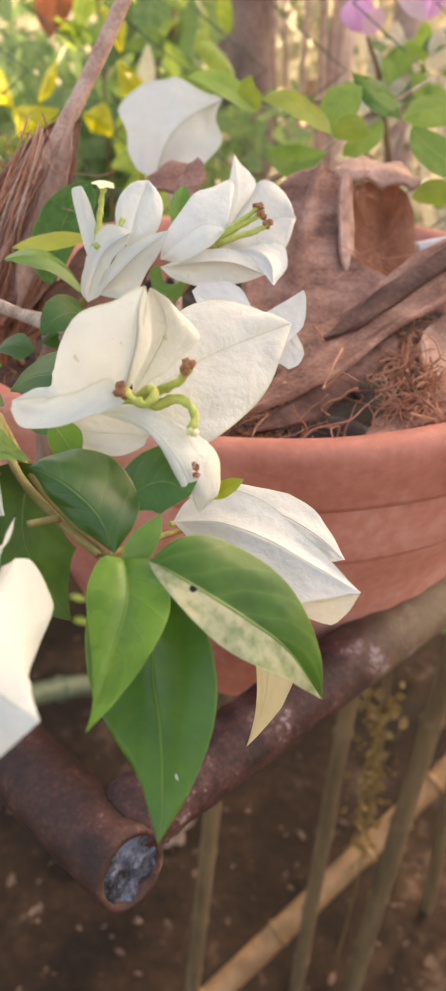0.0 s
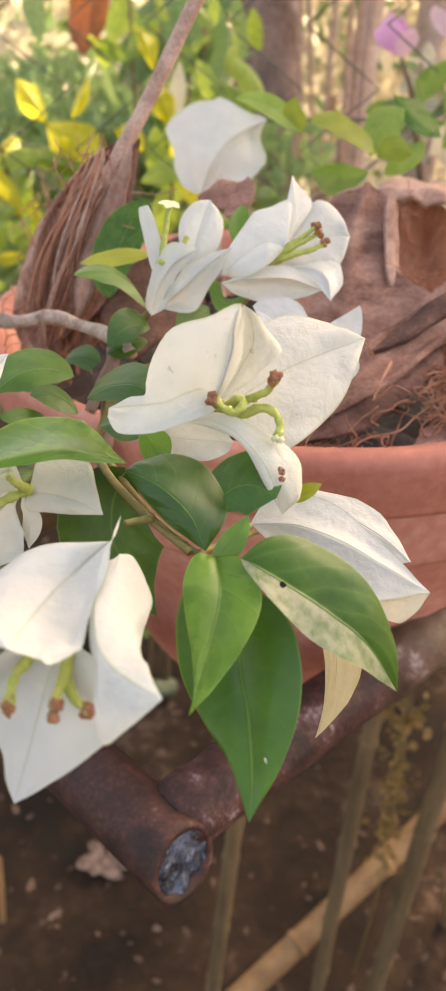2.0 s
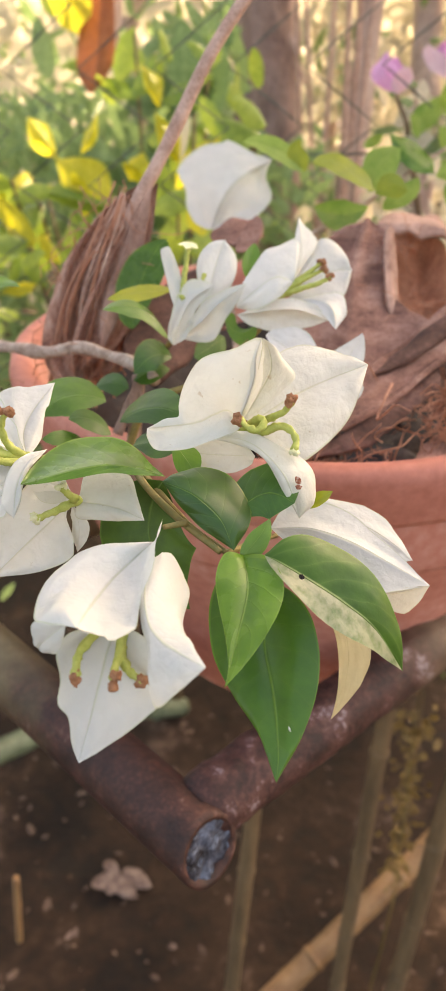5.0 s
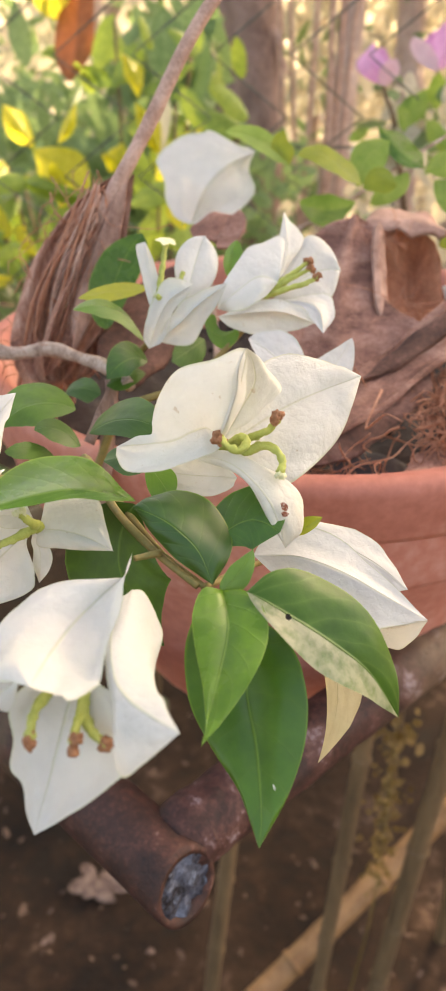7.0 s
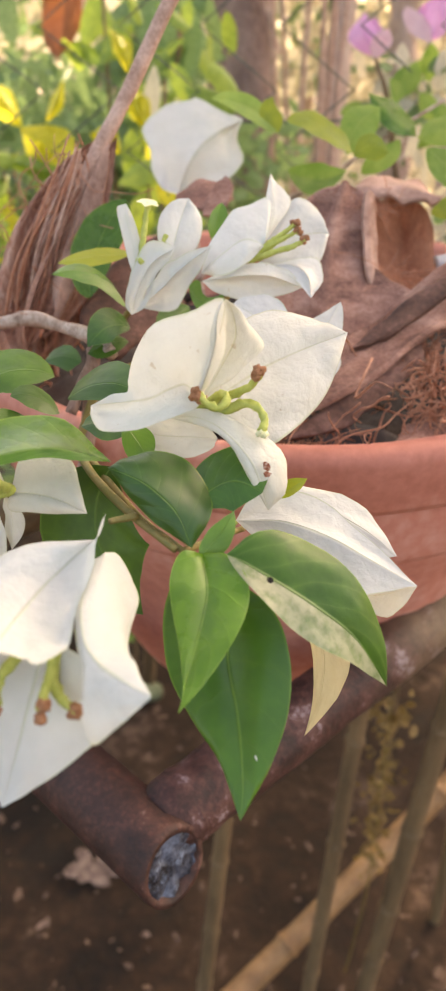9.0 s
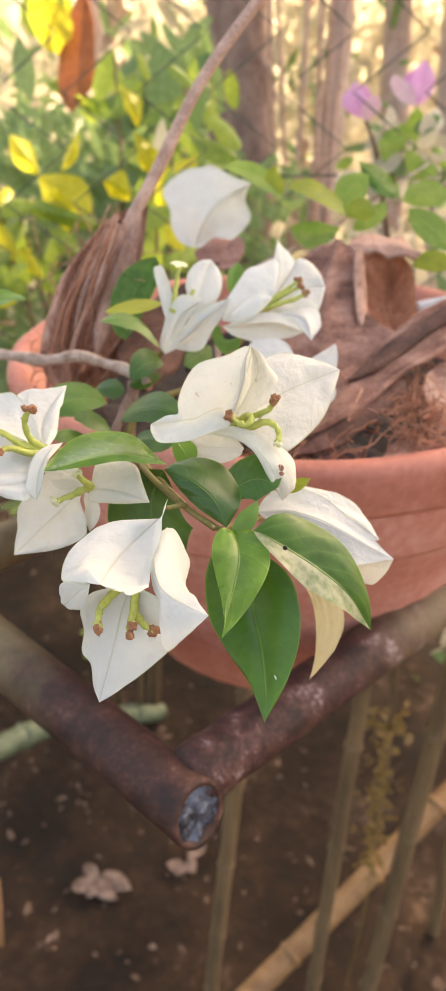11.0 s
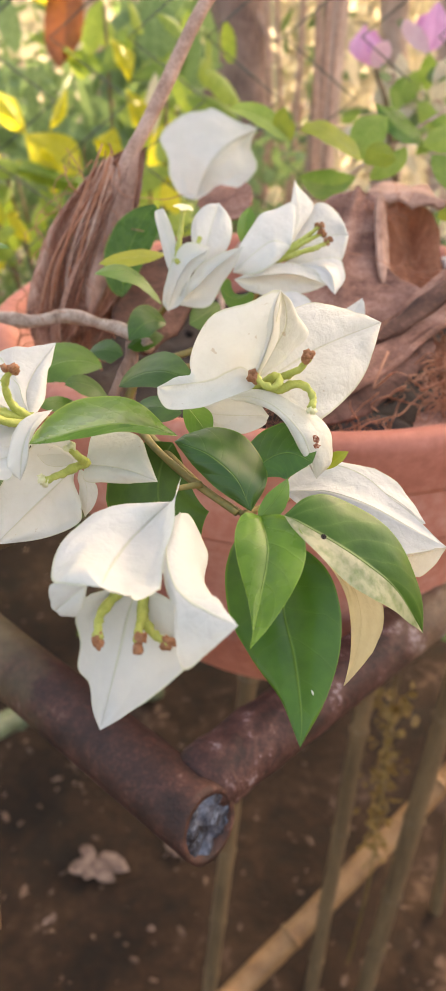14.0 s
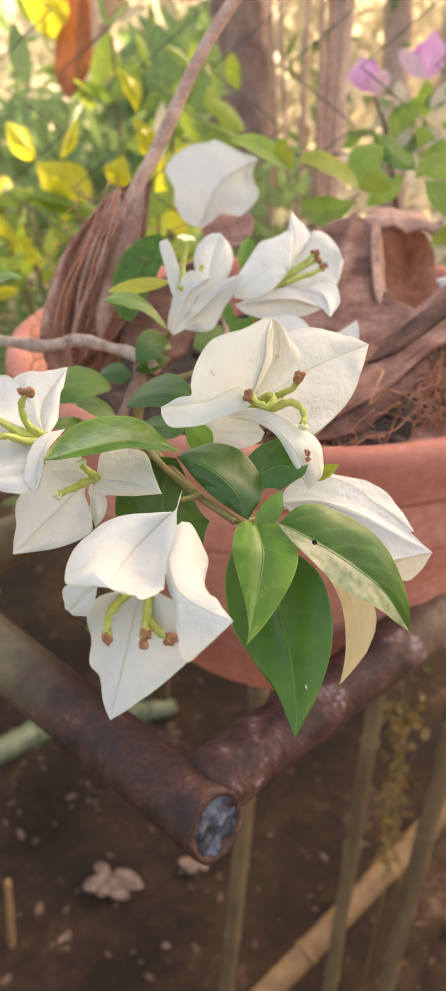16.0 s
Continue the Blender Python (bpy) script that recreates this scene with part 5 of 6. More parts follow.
petal(flower, "bract", BRACT_WHITE, [(-0.0731, 0.1162, 1.3333), (-0.0768, 0.1158, 1.3305), (-0.0800, 0.1171, 1.3266), (-0.0831, 0.1193, 1.3221)],
      [(-0.0731, 0.1162, 1.3333), (-0.0802, 0.1183, 1.3328), (-0.0837, 0.1203, 1.3301), (-0.0843, 0.1199, 1.3253), (-0.0831, 0.1193, 1.3221)],
      [(-0.0731, 0.1162, 1.3333), (-0.0741, 0.1148, 1.3287), (-0.0767, 0.1154, 1.3237), (-0.0799, 0.1170, 1.3223), (-0.0831, 0.1193, 1.3221)], puff=(0.05, 0.05))

flower = flower_head(PLANT, [([(-0.1006, 0.1950, 1.3430), (-0.1052, 0.1924, 1.3482), (-0.1071, 0.1913, 1.3564), (-0.1042, 0.1904, 1.3631)], 'A'), ([(-0.1006, 0.1948, 1.3425), (-0.1098, 0.1901, 1.3480), (-0.1148, 0.1877, 1.3538), (-0.1216, 0.1845, 1.3579)], 'A'), ([(-0.1006, 0.1940, 1.3412), (-0.1073, 0.1884, 1.3451), (-0.1115, 0.1838, 1.3491), (-0.1159, 0.1788, 1.3502)], 'A')])
petal(flower, "bract", BRACT_WHITE, [(-0.1014, 0.1953, 1.3424), (-0.1122, 0.1947, 1.3492), (-0.1253, 0.1963, 1.3536), (-0.1426, 0.2015, 1.3625)],
      [(-0.1014, 0.1953, 1.3424), (-0.1086, 0.2082, 1.3528), (-0.1163, 0.2165, 1.3572), (-0.1266, 0.2177, 1.3590), (-0.1365, 0.2134, 1.3592), (-0.1426, 0.2015, 1.3625)],
      [(-0.1014, 0.1953, 1.3424), (-0.1084, 0.1809, 1.3370), (-0.1196, 0.1790, 1.3395), (-0.1318, 0.1854, 1.3464), (-0.1426, 0.2015, 1.3625)], puff=(-0.05, -0.05))
petal(flower, "bract", BRACT_WHITE, [(-0.1014, 0.1953, 1.3424), (-0.1048, 0.2082, 1.3468), (-0.1029, 0.2206, 1.3506), (-0.0975, 0.2336, 1.3554)],
      [(-0.1014, 0.1953, 1.3424), (-0.1112, 0.2124, 1.3480), (-0.1179, 0.2238, 1.3538), (-0.1129, 0.2301, 1.3549), (-0.0975, 0.2336, 1.3554)],
      [(-0.1014, 0.1953, 1.3424), (-0.0985, 0.2055, 1.3443), (-0.0983, 0.2155, 1.3497), (-0.0979, 0.2251, 1.3525), (-0.0975, 0.2336, 1.3554)], puff=(-0.04, -0.04))
petal(flower, "bract", BRACT_WHITE, [(-0.1019, 0.1800, 1.3377), (-0.1088, 0.1757, 1.3379), (-0.1159, 0.1727, 1.3387), (-0.1231, 0.1721, 1.3414)],
      [(-0.1019, 0.1800, 1.3377), (-0.1055, 0.1817, 1.3386), (-0.1131, 0.1793, 1.3402), (-0.1184, 0.1763, 1.3409), (-0.1231, 0.1721, 1.3414)],
      [(-0.1019, 0.1800, 1.3377), (-0.1037, 0.1724, 1.3343), (-0.1061, 0.1697, 1.3335), (-0.1131, 0.1697, 1.3353), (-0.1231, 0.1721, 1.3414)], puff=(0.05, 0.05))
petal(flower, "bract", BRACT_WHITE, [(-0.0936, 0.1960, 1.3458), (-0.0986, 0.1850, 1.3446), (-0.1007, 0.1771, 1.3406), (-0.1014, 0.1713, 1.3325)],
      [(-0.0936, 0.1960, 1.3458), (-0.1017, 0.1888, 1.3431), (-0.1042, 0.1822, 1.3395), (-0.1045, 0.1757, 1.3340), (-0.1014, 0.1713, 1.3325)],
      [(-0.0936, 0.1960, 1.3458), (-0.0960, 0.1853, 1.3453), (-0.0985, 0.1787, 1.3415), (-0.0997, 0.1745, 1.3361), (-0.1014, 0.1713, 1.3325)], puff=(0.1, 0.1))

flower = flower_head(PLANT, [([(-0.0830, 0.1846, 1.3315), (-0.0885, 0.1779, 1.3315), (-0.0942, 0.1715, 1.3321)], 'C'), ([(-0.0830, 0.1846, 1.3315), (-0.0835, 0.1802, 1.3359), (-0.0861, 0.1783, 1.3405)], 'C')])
petal(flower, "bract", BRACT_CREAM, [(-0.0845, 0.1873, 1.3307), (-0.0932, 0.1861, 1.3222), (-0.1047, 0.1838, 1.3119), (-0.1163, 0.1804, 1.3014)],
      [(-0.0845, 0.1873, 1.3307), (-0.0961, 0.1950, 1.3339), (-0.1039, 0.1955, 1.3304), (-0.1131, 0.1912, 1.3205), (-0.1148, 0.1860, 1.3113), (-0.1163, 0.1804, 1.3014)],
      [(-0.0845, 0.1873, 1.3307), (-0.0870, 0.1840, 1.3248), (-0.0845, 0.1811, 1.3177), (-0.0855, 0.1788, 1.3115), (-0.0978, 0.1788, 1.3052), (-0.1163, 0.1804, 1.3014)], puff=(-0.05, -0.05))
petal(flower, "bract", BRACT_CREAM, [(-0.0829, 0.1848, 1.3305), (-0.0748, 0.1836, 1.3305), (-0.0664, 0.1791, 1.3309), (-0.0577, 0.1713, 1.3315)],
      [(-0.0829, 0.1848, 1.3305), (-0.0808, 0.1952, 1.3367), (-0.0726, 0.1958, 1.3379), (-0.0646, 0.1910, 1.3378), (-0.0613, 0.1811, 1.3346), (-0.0577, 0.1713, 1.3315)],
      [(-0.0829, 0.1848, 1.3305), (-0.0831, 0.1815, 1.3265), (-0.0761, 0.1801, 1.3263), (-0.0664, 0.1764, 1.3282), (-0.0577, 0.1713, 1.3315)], puff=(-0.04, -0.04))
petal(flower, "bract", BRACT_CREAM, [(-0.0853, 0.1864, 1.3291), (-0.0827, 0.1826, 1.3225), (-0.0841, 0.1813, 1.3119)],
      [(-0.0853, 0.1864, 1.3291), (-0.0858, 0.1859, 1.3222), (-0.0854, 0.1834, 1.3157), (-0.0841, 0.1813, 1.3119)],
      [(-0.0853, 0.1864, 1.3291), (-0.0794, 0.1832, 1.3236), (-0.0800, 0.1820, 1.3174), (-0.0841, 0.1813, 1.3119)], nu=20, nv=10)
petal(flower, "bract", BRACT_CREAM, [(-0.0852, 0.1902, 1.3298), (-0.0949, 0.1946, 1.3311), (-0.1040, 0.1978, 1.3326)],
      [(-0.0852, 0.1902, 1.3298), (-0.0908, 0.1981, 1.3354), (-0.0980, 0.2008, 1.3360), (-0.1040, 0.1978, 1.3326)],
      [(-0.0852, 0.1902, 1.3298), (-0.0905, 0.1900, 1.3272), (-0.0977, 0.1922, 1.3268), (-0.1040, 0.1978, 1.3326)], nu=20, nv=10)

flower = flower_head(PLANT, [([(-0.0041, 0.3611, 1.3515), (0.0036, 0.3628, 1.3582), (0.0112, 0.3645, 1.3629), (0.0167, 0.3660, 1.3674)], 'A'), ([(-0.0041, 0.3608, 1.3509), (0.0050, 0.3597, 1.3550), (0.0142, 0.3600, 1.3574), (0.0212, 0.3609, 1.3608)], 'A'), ([(-0.0040, 0.3624, 1.3517), (0.0051, 0.3626, 1.3579), (0.0137, 0.3639, 1.3619), (0.0180, 0.3651, 1.3640)], 'A')])
petal(flower, "bract", BRACT_WHITE, [(0.0020, 0.3621, 1.3577), (-0.0074, 0.3615, 1.3606), (-0.0175, 0.3575, 1.3552), (-0.0278, 0.3541, 1.3470)],
      [(0.0020, 0.3621, 1.3577), (0.0058, 0.3862, 1.3742), (-0.0054, 0.3838, 1.3717), (-0.0138, 0.3796, 1.3680), (-0.0225, 0.3674, 1.3584), (-0.0278, 0.3541, 1.3470)],
      [(0.0020, 0.3621, 1.3577), (-0.0046, 0.3548, 1.3528), (-0.0127, 0.3513, 1.3485), (-0.0199, 0.3515, 1.3465), (-0.0278, 0.3541, 1.3470)], puff=(0.08, 0.08))
petal(flower, "bract", BRACT_WHITE, [(0.0008, 0.3651, 1.3549), (0.0063, 0.3747, 1.3660), (0.0073, 0.3856, 1.3751), (0.0062, 0.3956, 1.3846)],
      [(0.0008, 0.3651, 1.3549), (0.0018, 0.3728, 1.3665), (0.0041, 0.3866, 1.3768), (0.0062, 0.3956, 1.3846)],
      [(0.0008, 0.3651, 1.3549), (0.0111, 0.3797, 1.3648), (0.0168, 0.3891, 1.3735), (0.0112, 0.3948, 1.3793), (0.0062, 0.3956, 1.3846)], nu=28, nv=14)
petal(flower, "bract", BRACT_WHITE, [(-0.0022, 0.3647, 1.3500), (0.0124, 0.3759, 1.3539), (0.0250, 0.3836, 1.3578), (0.0358, 0.3856, 1.3576)],
      [(-0.0022, 0.3647, 1.3500), (0.0089, 0.3848, 1.3635), (0.0188, 0.3956, 1.3728), (0.0303, 0.3951, 1.3681), (0.0358, 0.3856, 1.3576)],
      [(-0.0022, 0.3647, 1.3500), (0.0118, 0.3663, 1.3471), (0.0238, 0.3678, 1.3461), (0.0311, 0.3736, 1.3484), (0.0358, 0.3856, 1.3576)], puff=(-0.06, -0.06))
petal(flower, "bract", BRACT_WHITE, [(0.0054, 0.3618, 1.3492), (0.0162, 0.3553, 1.3502), (0.0221, 0.3487, 1.3467), (0.0233, 0.3419, 1.3388)],
      [(0.0054, 0.3618, 1.3492), (0.0173, 0.3649, 1.3510), (0.0293, 0.3665, 1.3501), (0.0301, 0.3547, 1.3433), (0.0233, 0.3419, 1.3388)],
      [(0.0054, 0.3618, 1.3492), (0.0123, 0.3529, 1.3479), (0.0173, 0.3486, 1.3444), (0.0233, 0.3419, 1.3388)], puff=(0.06, 0.03), nu=28, nv=14)
petal(flower, "bract", BRACT_CREAM, [(-0.0276, 0.3485, 1.3452), (-0.0112, 0.3455, 1.3483), (0.0040, 0.3462, 1.3480), (0.0197, 0.3482, 1.3418)],
      [(-0.0276, 0.3485, 1.3452), (-0.0106, 0.3565, 1.3516), (0.0009, 0.3565, 1.3519), (0.0122, 0.3529, 1.3498), (0.0197, 0.3482, 1.3418)],
      [(-0.0276, 0.3485, 1.3452), (-0.0205, 0.3446, 1.3405), (-0.0051, 0.3454, 1.3362), (0.0103, 0.3475, 1.3382), (0.0197, 0.3482, 1.3418)], puff=(0.05, 0.08))

flower = flower_head(PLANT, [([(-0.0566, 0.3548, 1.3528), (-0.0546, 0.3592, 1.3638), (-0.0523, 0.3647, 1.3768)], 'S'), ([(-0.0489, 0.3548, 1.3527), (-0.0464, 0.3580, 1.3580), (-0.0443, 0.3612, 1.3633)], 'G')])
petal(flower, "bract", BRACT_WHITE, [(-0.0615, 0.3489, 1.3287), (-0.0577, 0.3458, 1.3416), (-0.0506, 0.3459, 1.3541), (-0.0393, 0.3514, 1.3601)],
      [(-0.0615, 0.3489, 1.3287), (-0.0639, 0.3470, 1.3353), (-0.0606, 0.3505, 1.3498), (-0.0544, 0.3554, 1.3606), (-0.0457, 0.3550, 1.3622), (-0.0393, 0.3514, 1.3601)],
      [(-0.0615, 0.3489, 1.3287), (-0.0539, 0.3433, 1.3353), (-0.0488, 0.3459, 1.3480), (-0.0420, 0.3485, 1.3549), (-0.0393, 0.3514, 1.3601)], puff=(0.1, 0.06))
petal(flower, "bract", BRACT_WHITE, [(-0.0568, 0.3488, 1.3327), (-0.0463, 0.3421, 1.3434), (-0.0376, 0.3432, 1.3518), (-0.0228, 0.3515, 1.3607)],
      [(-0.0568, 0.3488, 1.3327), (-0.0531, 0.3453, 1.3428), (-0.0450, 0.3472, 1.3526), (-0.0345, 0.3492, 1.3584), (-0.0228, 0.3515, 1.3607)],
      [(-0.0568, 0.3488, 1.3327), (-0.0483, 0.3454, 1.3310), (-0.0395, 0.3441, 1.3330), (-0.0330, 0.3454, 1.3435), (-0.0270, 0.3479, 1.3523), (-0.0228, 0.3515, 1.3607)], puff=(0.08, 0.1))
petal(flower, "bract", BRACT_WHITE, [(-0.0431, 0.3626, 1.3493), (-0.0399, 0.3716, 1.3613), (-0.0370, 0.3804, 1.3688), (-0.0341, 0.3860, 1.3748)],
      [(-0.0431, 0.3626, 1.3493), (-0.0488, 0.3694, 1.3592), (-0.0476, 0.3785, 1.3693), (-0.0401, 0.3847, 1.3744), (-0.0341, 0.3860, 1.3748)],
      [(-0.0431, 0.3626, 1.3493), (-0.0345, 0.3658, 1.3511), (-0.0285, 0.3721, 1.3583), (-0.0276, 0.3805, 1.3671), (-0.0341, 0.3860, 1.3748)], puff=(-0.05, -0.05))
petal(flower, "bract", BRACT_WHITE, [(-0.0588, 0.3512, 1.3449), (-0.0590, 0.3552, 1.3561), (-0.0616, 0.3612, 1.3667), (-0.0645, 0.3665, 1.3760)],
      [(-0.0588, 0.3512, 1.3449), (-0.0625, 0.3553, 1.3542), (-0.0654, 0.3609, 1.3661), (-0.0672, 0.3654, 1.3740), (-0.0645, 0.3665, 1.3760)],
      [(-0.0588, 0.3512, 1.3449), (-0.0557, 0.3561, 1.3558), (-0.0574, 0.3618, 1.3658), (-0.0619, 0.3671, 1.3751), (-0.0645, 0.3665, 1.3760)], nu=24, nv=10)

flower = flower_head(PLANT, [], (0.0109, 0.3178, 1.3222))
blade(flower, "bract", BRACT_WHITE, (0.0109, 0.3178, 1.3222), (-0.0015, 0.3289, 1.3329), (-0.0130, 0.3367, 1.3381), (0.0076, 0.3357, 1.3403), (-0.0053, 0.3208, 1.3273), a=0.5, b=0.85)
blade(flower, "bract", BRACT_WHITE, (0.0155, 0.3174, 1.3176), (0.0285, 0.3288, 1.3288), (0.0363, 0.3370, 1.3386), (0.0353, 0.3246, 1.3257), (0.0187, 0.3277, 1.3308), a=0.5, b=1.0)
blade(flower, "bract", BRACT_WHITE, (0.0134, 0.3318, 1.3260), (0.0252, 0.3252, 1.3191), (0.0294, 0.3172, 1.3096), (0.0348, 0.3260, 1.3203), (0.0159, 0.3211, 1.3160), a=0.4, b=0.5)

flower = flower_head(PLANT, [], (-0.0573, 0.6158, 1.3325))
petal(flower, "bract", BRACT_WHITE, [(-0.0499, 0.6090, 1.3339), (-0.0395, 0.6083, 1.3574), (-0.0236, 0.6211, 1.3723), (0.0004, 0.6412, 1.3821)],
      [(-0.0499, 0.6090, 1.3339), (-0.0624, 0.6132, 1.3370), (-0.0704, 0.6248, 1.3491), (-0.0720, 0.6345, 1.3623), (-0.0790, 0.6476, 1.3772), (-0.0621, 0.6553, 1.3912), (-0.0418, 0.6551, 1.3955), (-0.0331, 0.6545, 1.3966), (-0.0160, 0.6481, 1.3898), (0.0004, 0.6412, 1.3821)],
      [(-0.0499, 0.6090, 1.3339), (-0.0368, 0.6070, 1.3348), (-0.0216, 0.6054, 1.3384), (-0.0067, 0.6138, 1.3476), (0.0005, 0.6243, 1.3582), (-0.0038, 0.6340, 1.3713), (0.0004, 0.6412, 1.3821)], puff=(0.04, 0.07), rag=0.03)

flower = flower_head(PLANT_PINK, [], (0.1635, 1.0109, 1.4068))
blade(flower, "bract", BRACT_PINK, (0.1635, 1.0109, 1.4068), (0.1493, 1.0143, 1.4284), (0.1512, 1.0360, 1.4506), (0.1331, 1.0357, 1.4289), (0.1703, 1.0215, 1.4259), a=0.5, b=0.6)
blade(flower, "bract", BRACT_BLUSH, (0.1651, 1.0100, 1.4054), (0.1691, 1.0132, 1.4212), (0.1763, 1.0145, 1.4341), (0.1560, 1.0079, 1.4215), (0.1816, 1.0176, 1.4195), a=0.5, b=0.6)
blade(flower, "bract", BRACT_PINK, (0.1640, 1.0220, 1.4061), (0.1587, 1.0386, 1.4251), (0.1672, 1.0493, 1.4444), (0.1488, 1.0409, 1.4286), (0.1801, 1.0380, 1.4251), a=0.5, b=0.6)

flower = flower_head(PLANT_PINK, [], (0.2314, 1.0290, 1.4218))
blade(flower, "bract", BRACT_PINK, (0.2314, 1.0290, 1.4218), (0.2369, 1.0377, 1.4477), (0.2412, 1.0582, 1.4739), (0.2233, 1.0502, 1.4488), (0.2539, 1.0417, 1.4454), a=0.5, b=0.6)
blade(flower, "bract", BRACT_BLUSH, (0.2281, 1.0283, 1.4204), (0.2119, 1.0384, 1.4375), (0.2032, 1.0491, 1.4561), (0.1989, 1.0396, 1.4389), (0.2251, 1.0405, 1.4418), a=0.5, b=0.6)
blade(flower, "bract", BRACT_PINK, (0.2325, 1.0401, 1.4212), (0.2291, 1.0581, 1.4427), (0.2311, 1.0687, 1.4615), (0.2158, 1.0584, 1.4427), (0.2441, 1.0577, 1.4427), a=0.5, b=0.6)
blade(PLANT, "blemish", MARK_DARK, (-0.0076, 0.1499, 1.3246), (-0.0068, 0.1495, 1.3243), (-0.0059, 0.1495, 1.3240), (-0.0065, 0.1499, 1.3250), (-0.0070, 0.1491, 1.3237), a=0.3, b=0.5, rip=0.3)
blade(PLANT, "blemish", MARK_RED, (-0.0072, 0.1794, 1.3435), (-0.0066, 0.1782, 1.3426), (-0.0056, 0.1780, 1.3415), (-0.0058, 0.1785, 1.3431), (-0.0074, 0.1782, 1.3419), a=0.3, b=0.5, rip=0.3)
blade(PLANT, "blemish", MARK_RED, (-0.0076, 0.1778, 1.3407), (-0.0066, 0.1771, 1.3406), (-0.0052, 0.1775, 1.3406), (-0.0064, 0.1777, 1.3414), (-0.0066, 0.1770, 1.3398), a=0.3, b=0.5, rip=0.3)
blade(PLANT, "blemish", MARK_PALE, (-0.0112, 0.1248, 1.2853), (-0.0109, 0.1241, 1.2847), (-0.0105, 0.1239, 1.2837), (-0.0106, 0.1242, 1.2849), (-0.0111, 0.1242, 1.2844), a=0.5, b=0.6)

r3 = random.Random(21)
for i in range(84):
    c = Vector((r3.gauss(0.225, 0.035), r3.uniform(0.97, 1.08), r3.uniform(1.31, 1.405)))
    d = Vector((r3.uniform(-1, 1), r3.uniform(-0.6, 0.3), r3.uniform(-0.6, 0.7))).normalized()
    e = d.cross(Vector((r3.uniform(-0.4, 0.4), -1, 0.6))).normalized()
    s = r3.uniform(0.012, 0.022)
    blade(PLANT_PINK, "leaf", (FAR_GOLD_HAZED, GRASSY, LEAF_SUNLIT, FAR_HAZED)[i % 4], c - d * s, c + Vector((0, 0, 0.004)), c + d * s, c + e * s * 0.55, c - e * s * 0.55, a=0.45, b=0.7, nu=6, nv=4)

# ---- wire fence ----
FENCE_Y, PITCH, RISE = 1.0, 0.09, 0.13
fence = thing("wire_fence", "dull grey chain-link wire fence behind the pot", "fence", at=(0, FENCE_Y, GROUND))
count = 11
for i in range(-14, 15):
    bm = bmesh.new()
    pts = []
    for k in range(count * 2 + 1):
        x = 0.006 + i * PITCH + (PITCH / 2 - 0.001) * (1 if k % 2 else -1)
        pts.append((x, FENCE_Y + (0.0016 if k % 2 else -0.0016), 1.048 + k * RISE / 2))
    tube(bm, pts, 0.0012, 0.0012, 6, 2)
    part("wire", bm, WIRE, fence)
for x0, z in ((0.0, 1.345), (-1.3, 0.865)):
    bm = bmesh.new()
    tube(bm, [(x0, FENCE_Y + 0.004, z - 0.005), (0.3, FENCE_Y + 0.004, z - 0.002), (1.3, FENCE_Y + 0.004, z + 0.015)], 0.0016, 0.0016, 6, 6, 0.05)
    part("line_wire", bm, WIRE, fence)
for x in (-1.3, 1.3):
    bm = bmesh.new()
    tube(bm, [(x, FENCE_Y + 0.02, GROUND - 0.05), (x, FENCE_Y + 0.02, 0.9), (x, FENCE_Y + 0.02, 2.0)], 0.03, 0.028, 12, 6, 0.1, x)
    part("post", bm, BAMBOO_GREY, fence)
bm = bmesh.new()
tube(bm, [(0.128, 0.5175, 1.3035), (0.14, 0.518, 1.3055), (0.1622, 0.5193, 1.3094), (0.24, 0.53, 1.32)], 0.0075, 0.0075, 14, 5, 0.03)
tagged(part("plastic_rod", bm, PVC), "pale blue-grey plastic rod lying across the husks", "rod")

# ---- bamboo stakes and poles on the ground ----
def cane(points, r, mat, label, name="bamboo_stake", joints=6):
    bm = bmesh.new()
    tube(bm, points, r, r * 0.9, 14, 20, 0.04, r * 90 + points[0][0])
    stick = tagged(part(name, bm, mat), label, "bamboo", "bamboo poles by the pot stand")
    line = curve_points(points, 20)
    for k in range(joints):
        at = line[int((k + 0.5) / joints * (len(line) - 1))]
        way = (line[int((k + 0.5) / joints * (len(line) - 1)) + 1] - at).normalized()
        bm = bmesh.new()
        tube(bm, [at - way * 0.006, at - way * 0.002, at + way * 0.002, at + way * 0.006], r * 1.02, r * 1.02, 14, 3, 0.05, k, ((0.5, 0.25, 0.12),))
        part("joint", bm, mat, stick)
    return stick


cane([(-0.069, 0.680, GROUND - 0.03), (-0.028, 0.680, 0.300), (0.014, 0.680, 0.850)], 0.0125, BAMBOO_GREY, "thin weathered upright bamboo stake in the earth")
cane([(0.128, 0.700, GROUND - 0.03), (0.149, 0.700, 0.300), (0.175, 0.700, 0.950)], 0.0125, BAMBOO_GREY, "brown upright bamboo stake in the earth")
cane([(0.235, 0.720, GROUND - 0.03), (0.266, 0.720, 0.300), (0.305, 0.720, 0.950)], 0.0155, BAMBOO_GREY, "grey-brown upright bamboo stake leaning slightly")
cane([(0.437, 0.900, GROUND - 0.03), (0.442, 0.910, -0.422), (0.411, 0.930, 0.950)], 0.013, BAMBOO_GREY, "grey-brown upright bamboo stake beside the fence")
cane([(-0.512, 0.900, GROUND - 0.03), (-0.531, 0.900, -0.392), (-0.484, 0.900, 0.020)], 0.007, BAMBOO, "thin straw-coloured bamboo stake in the earth")
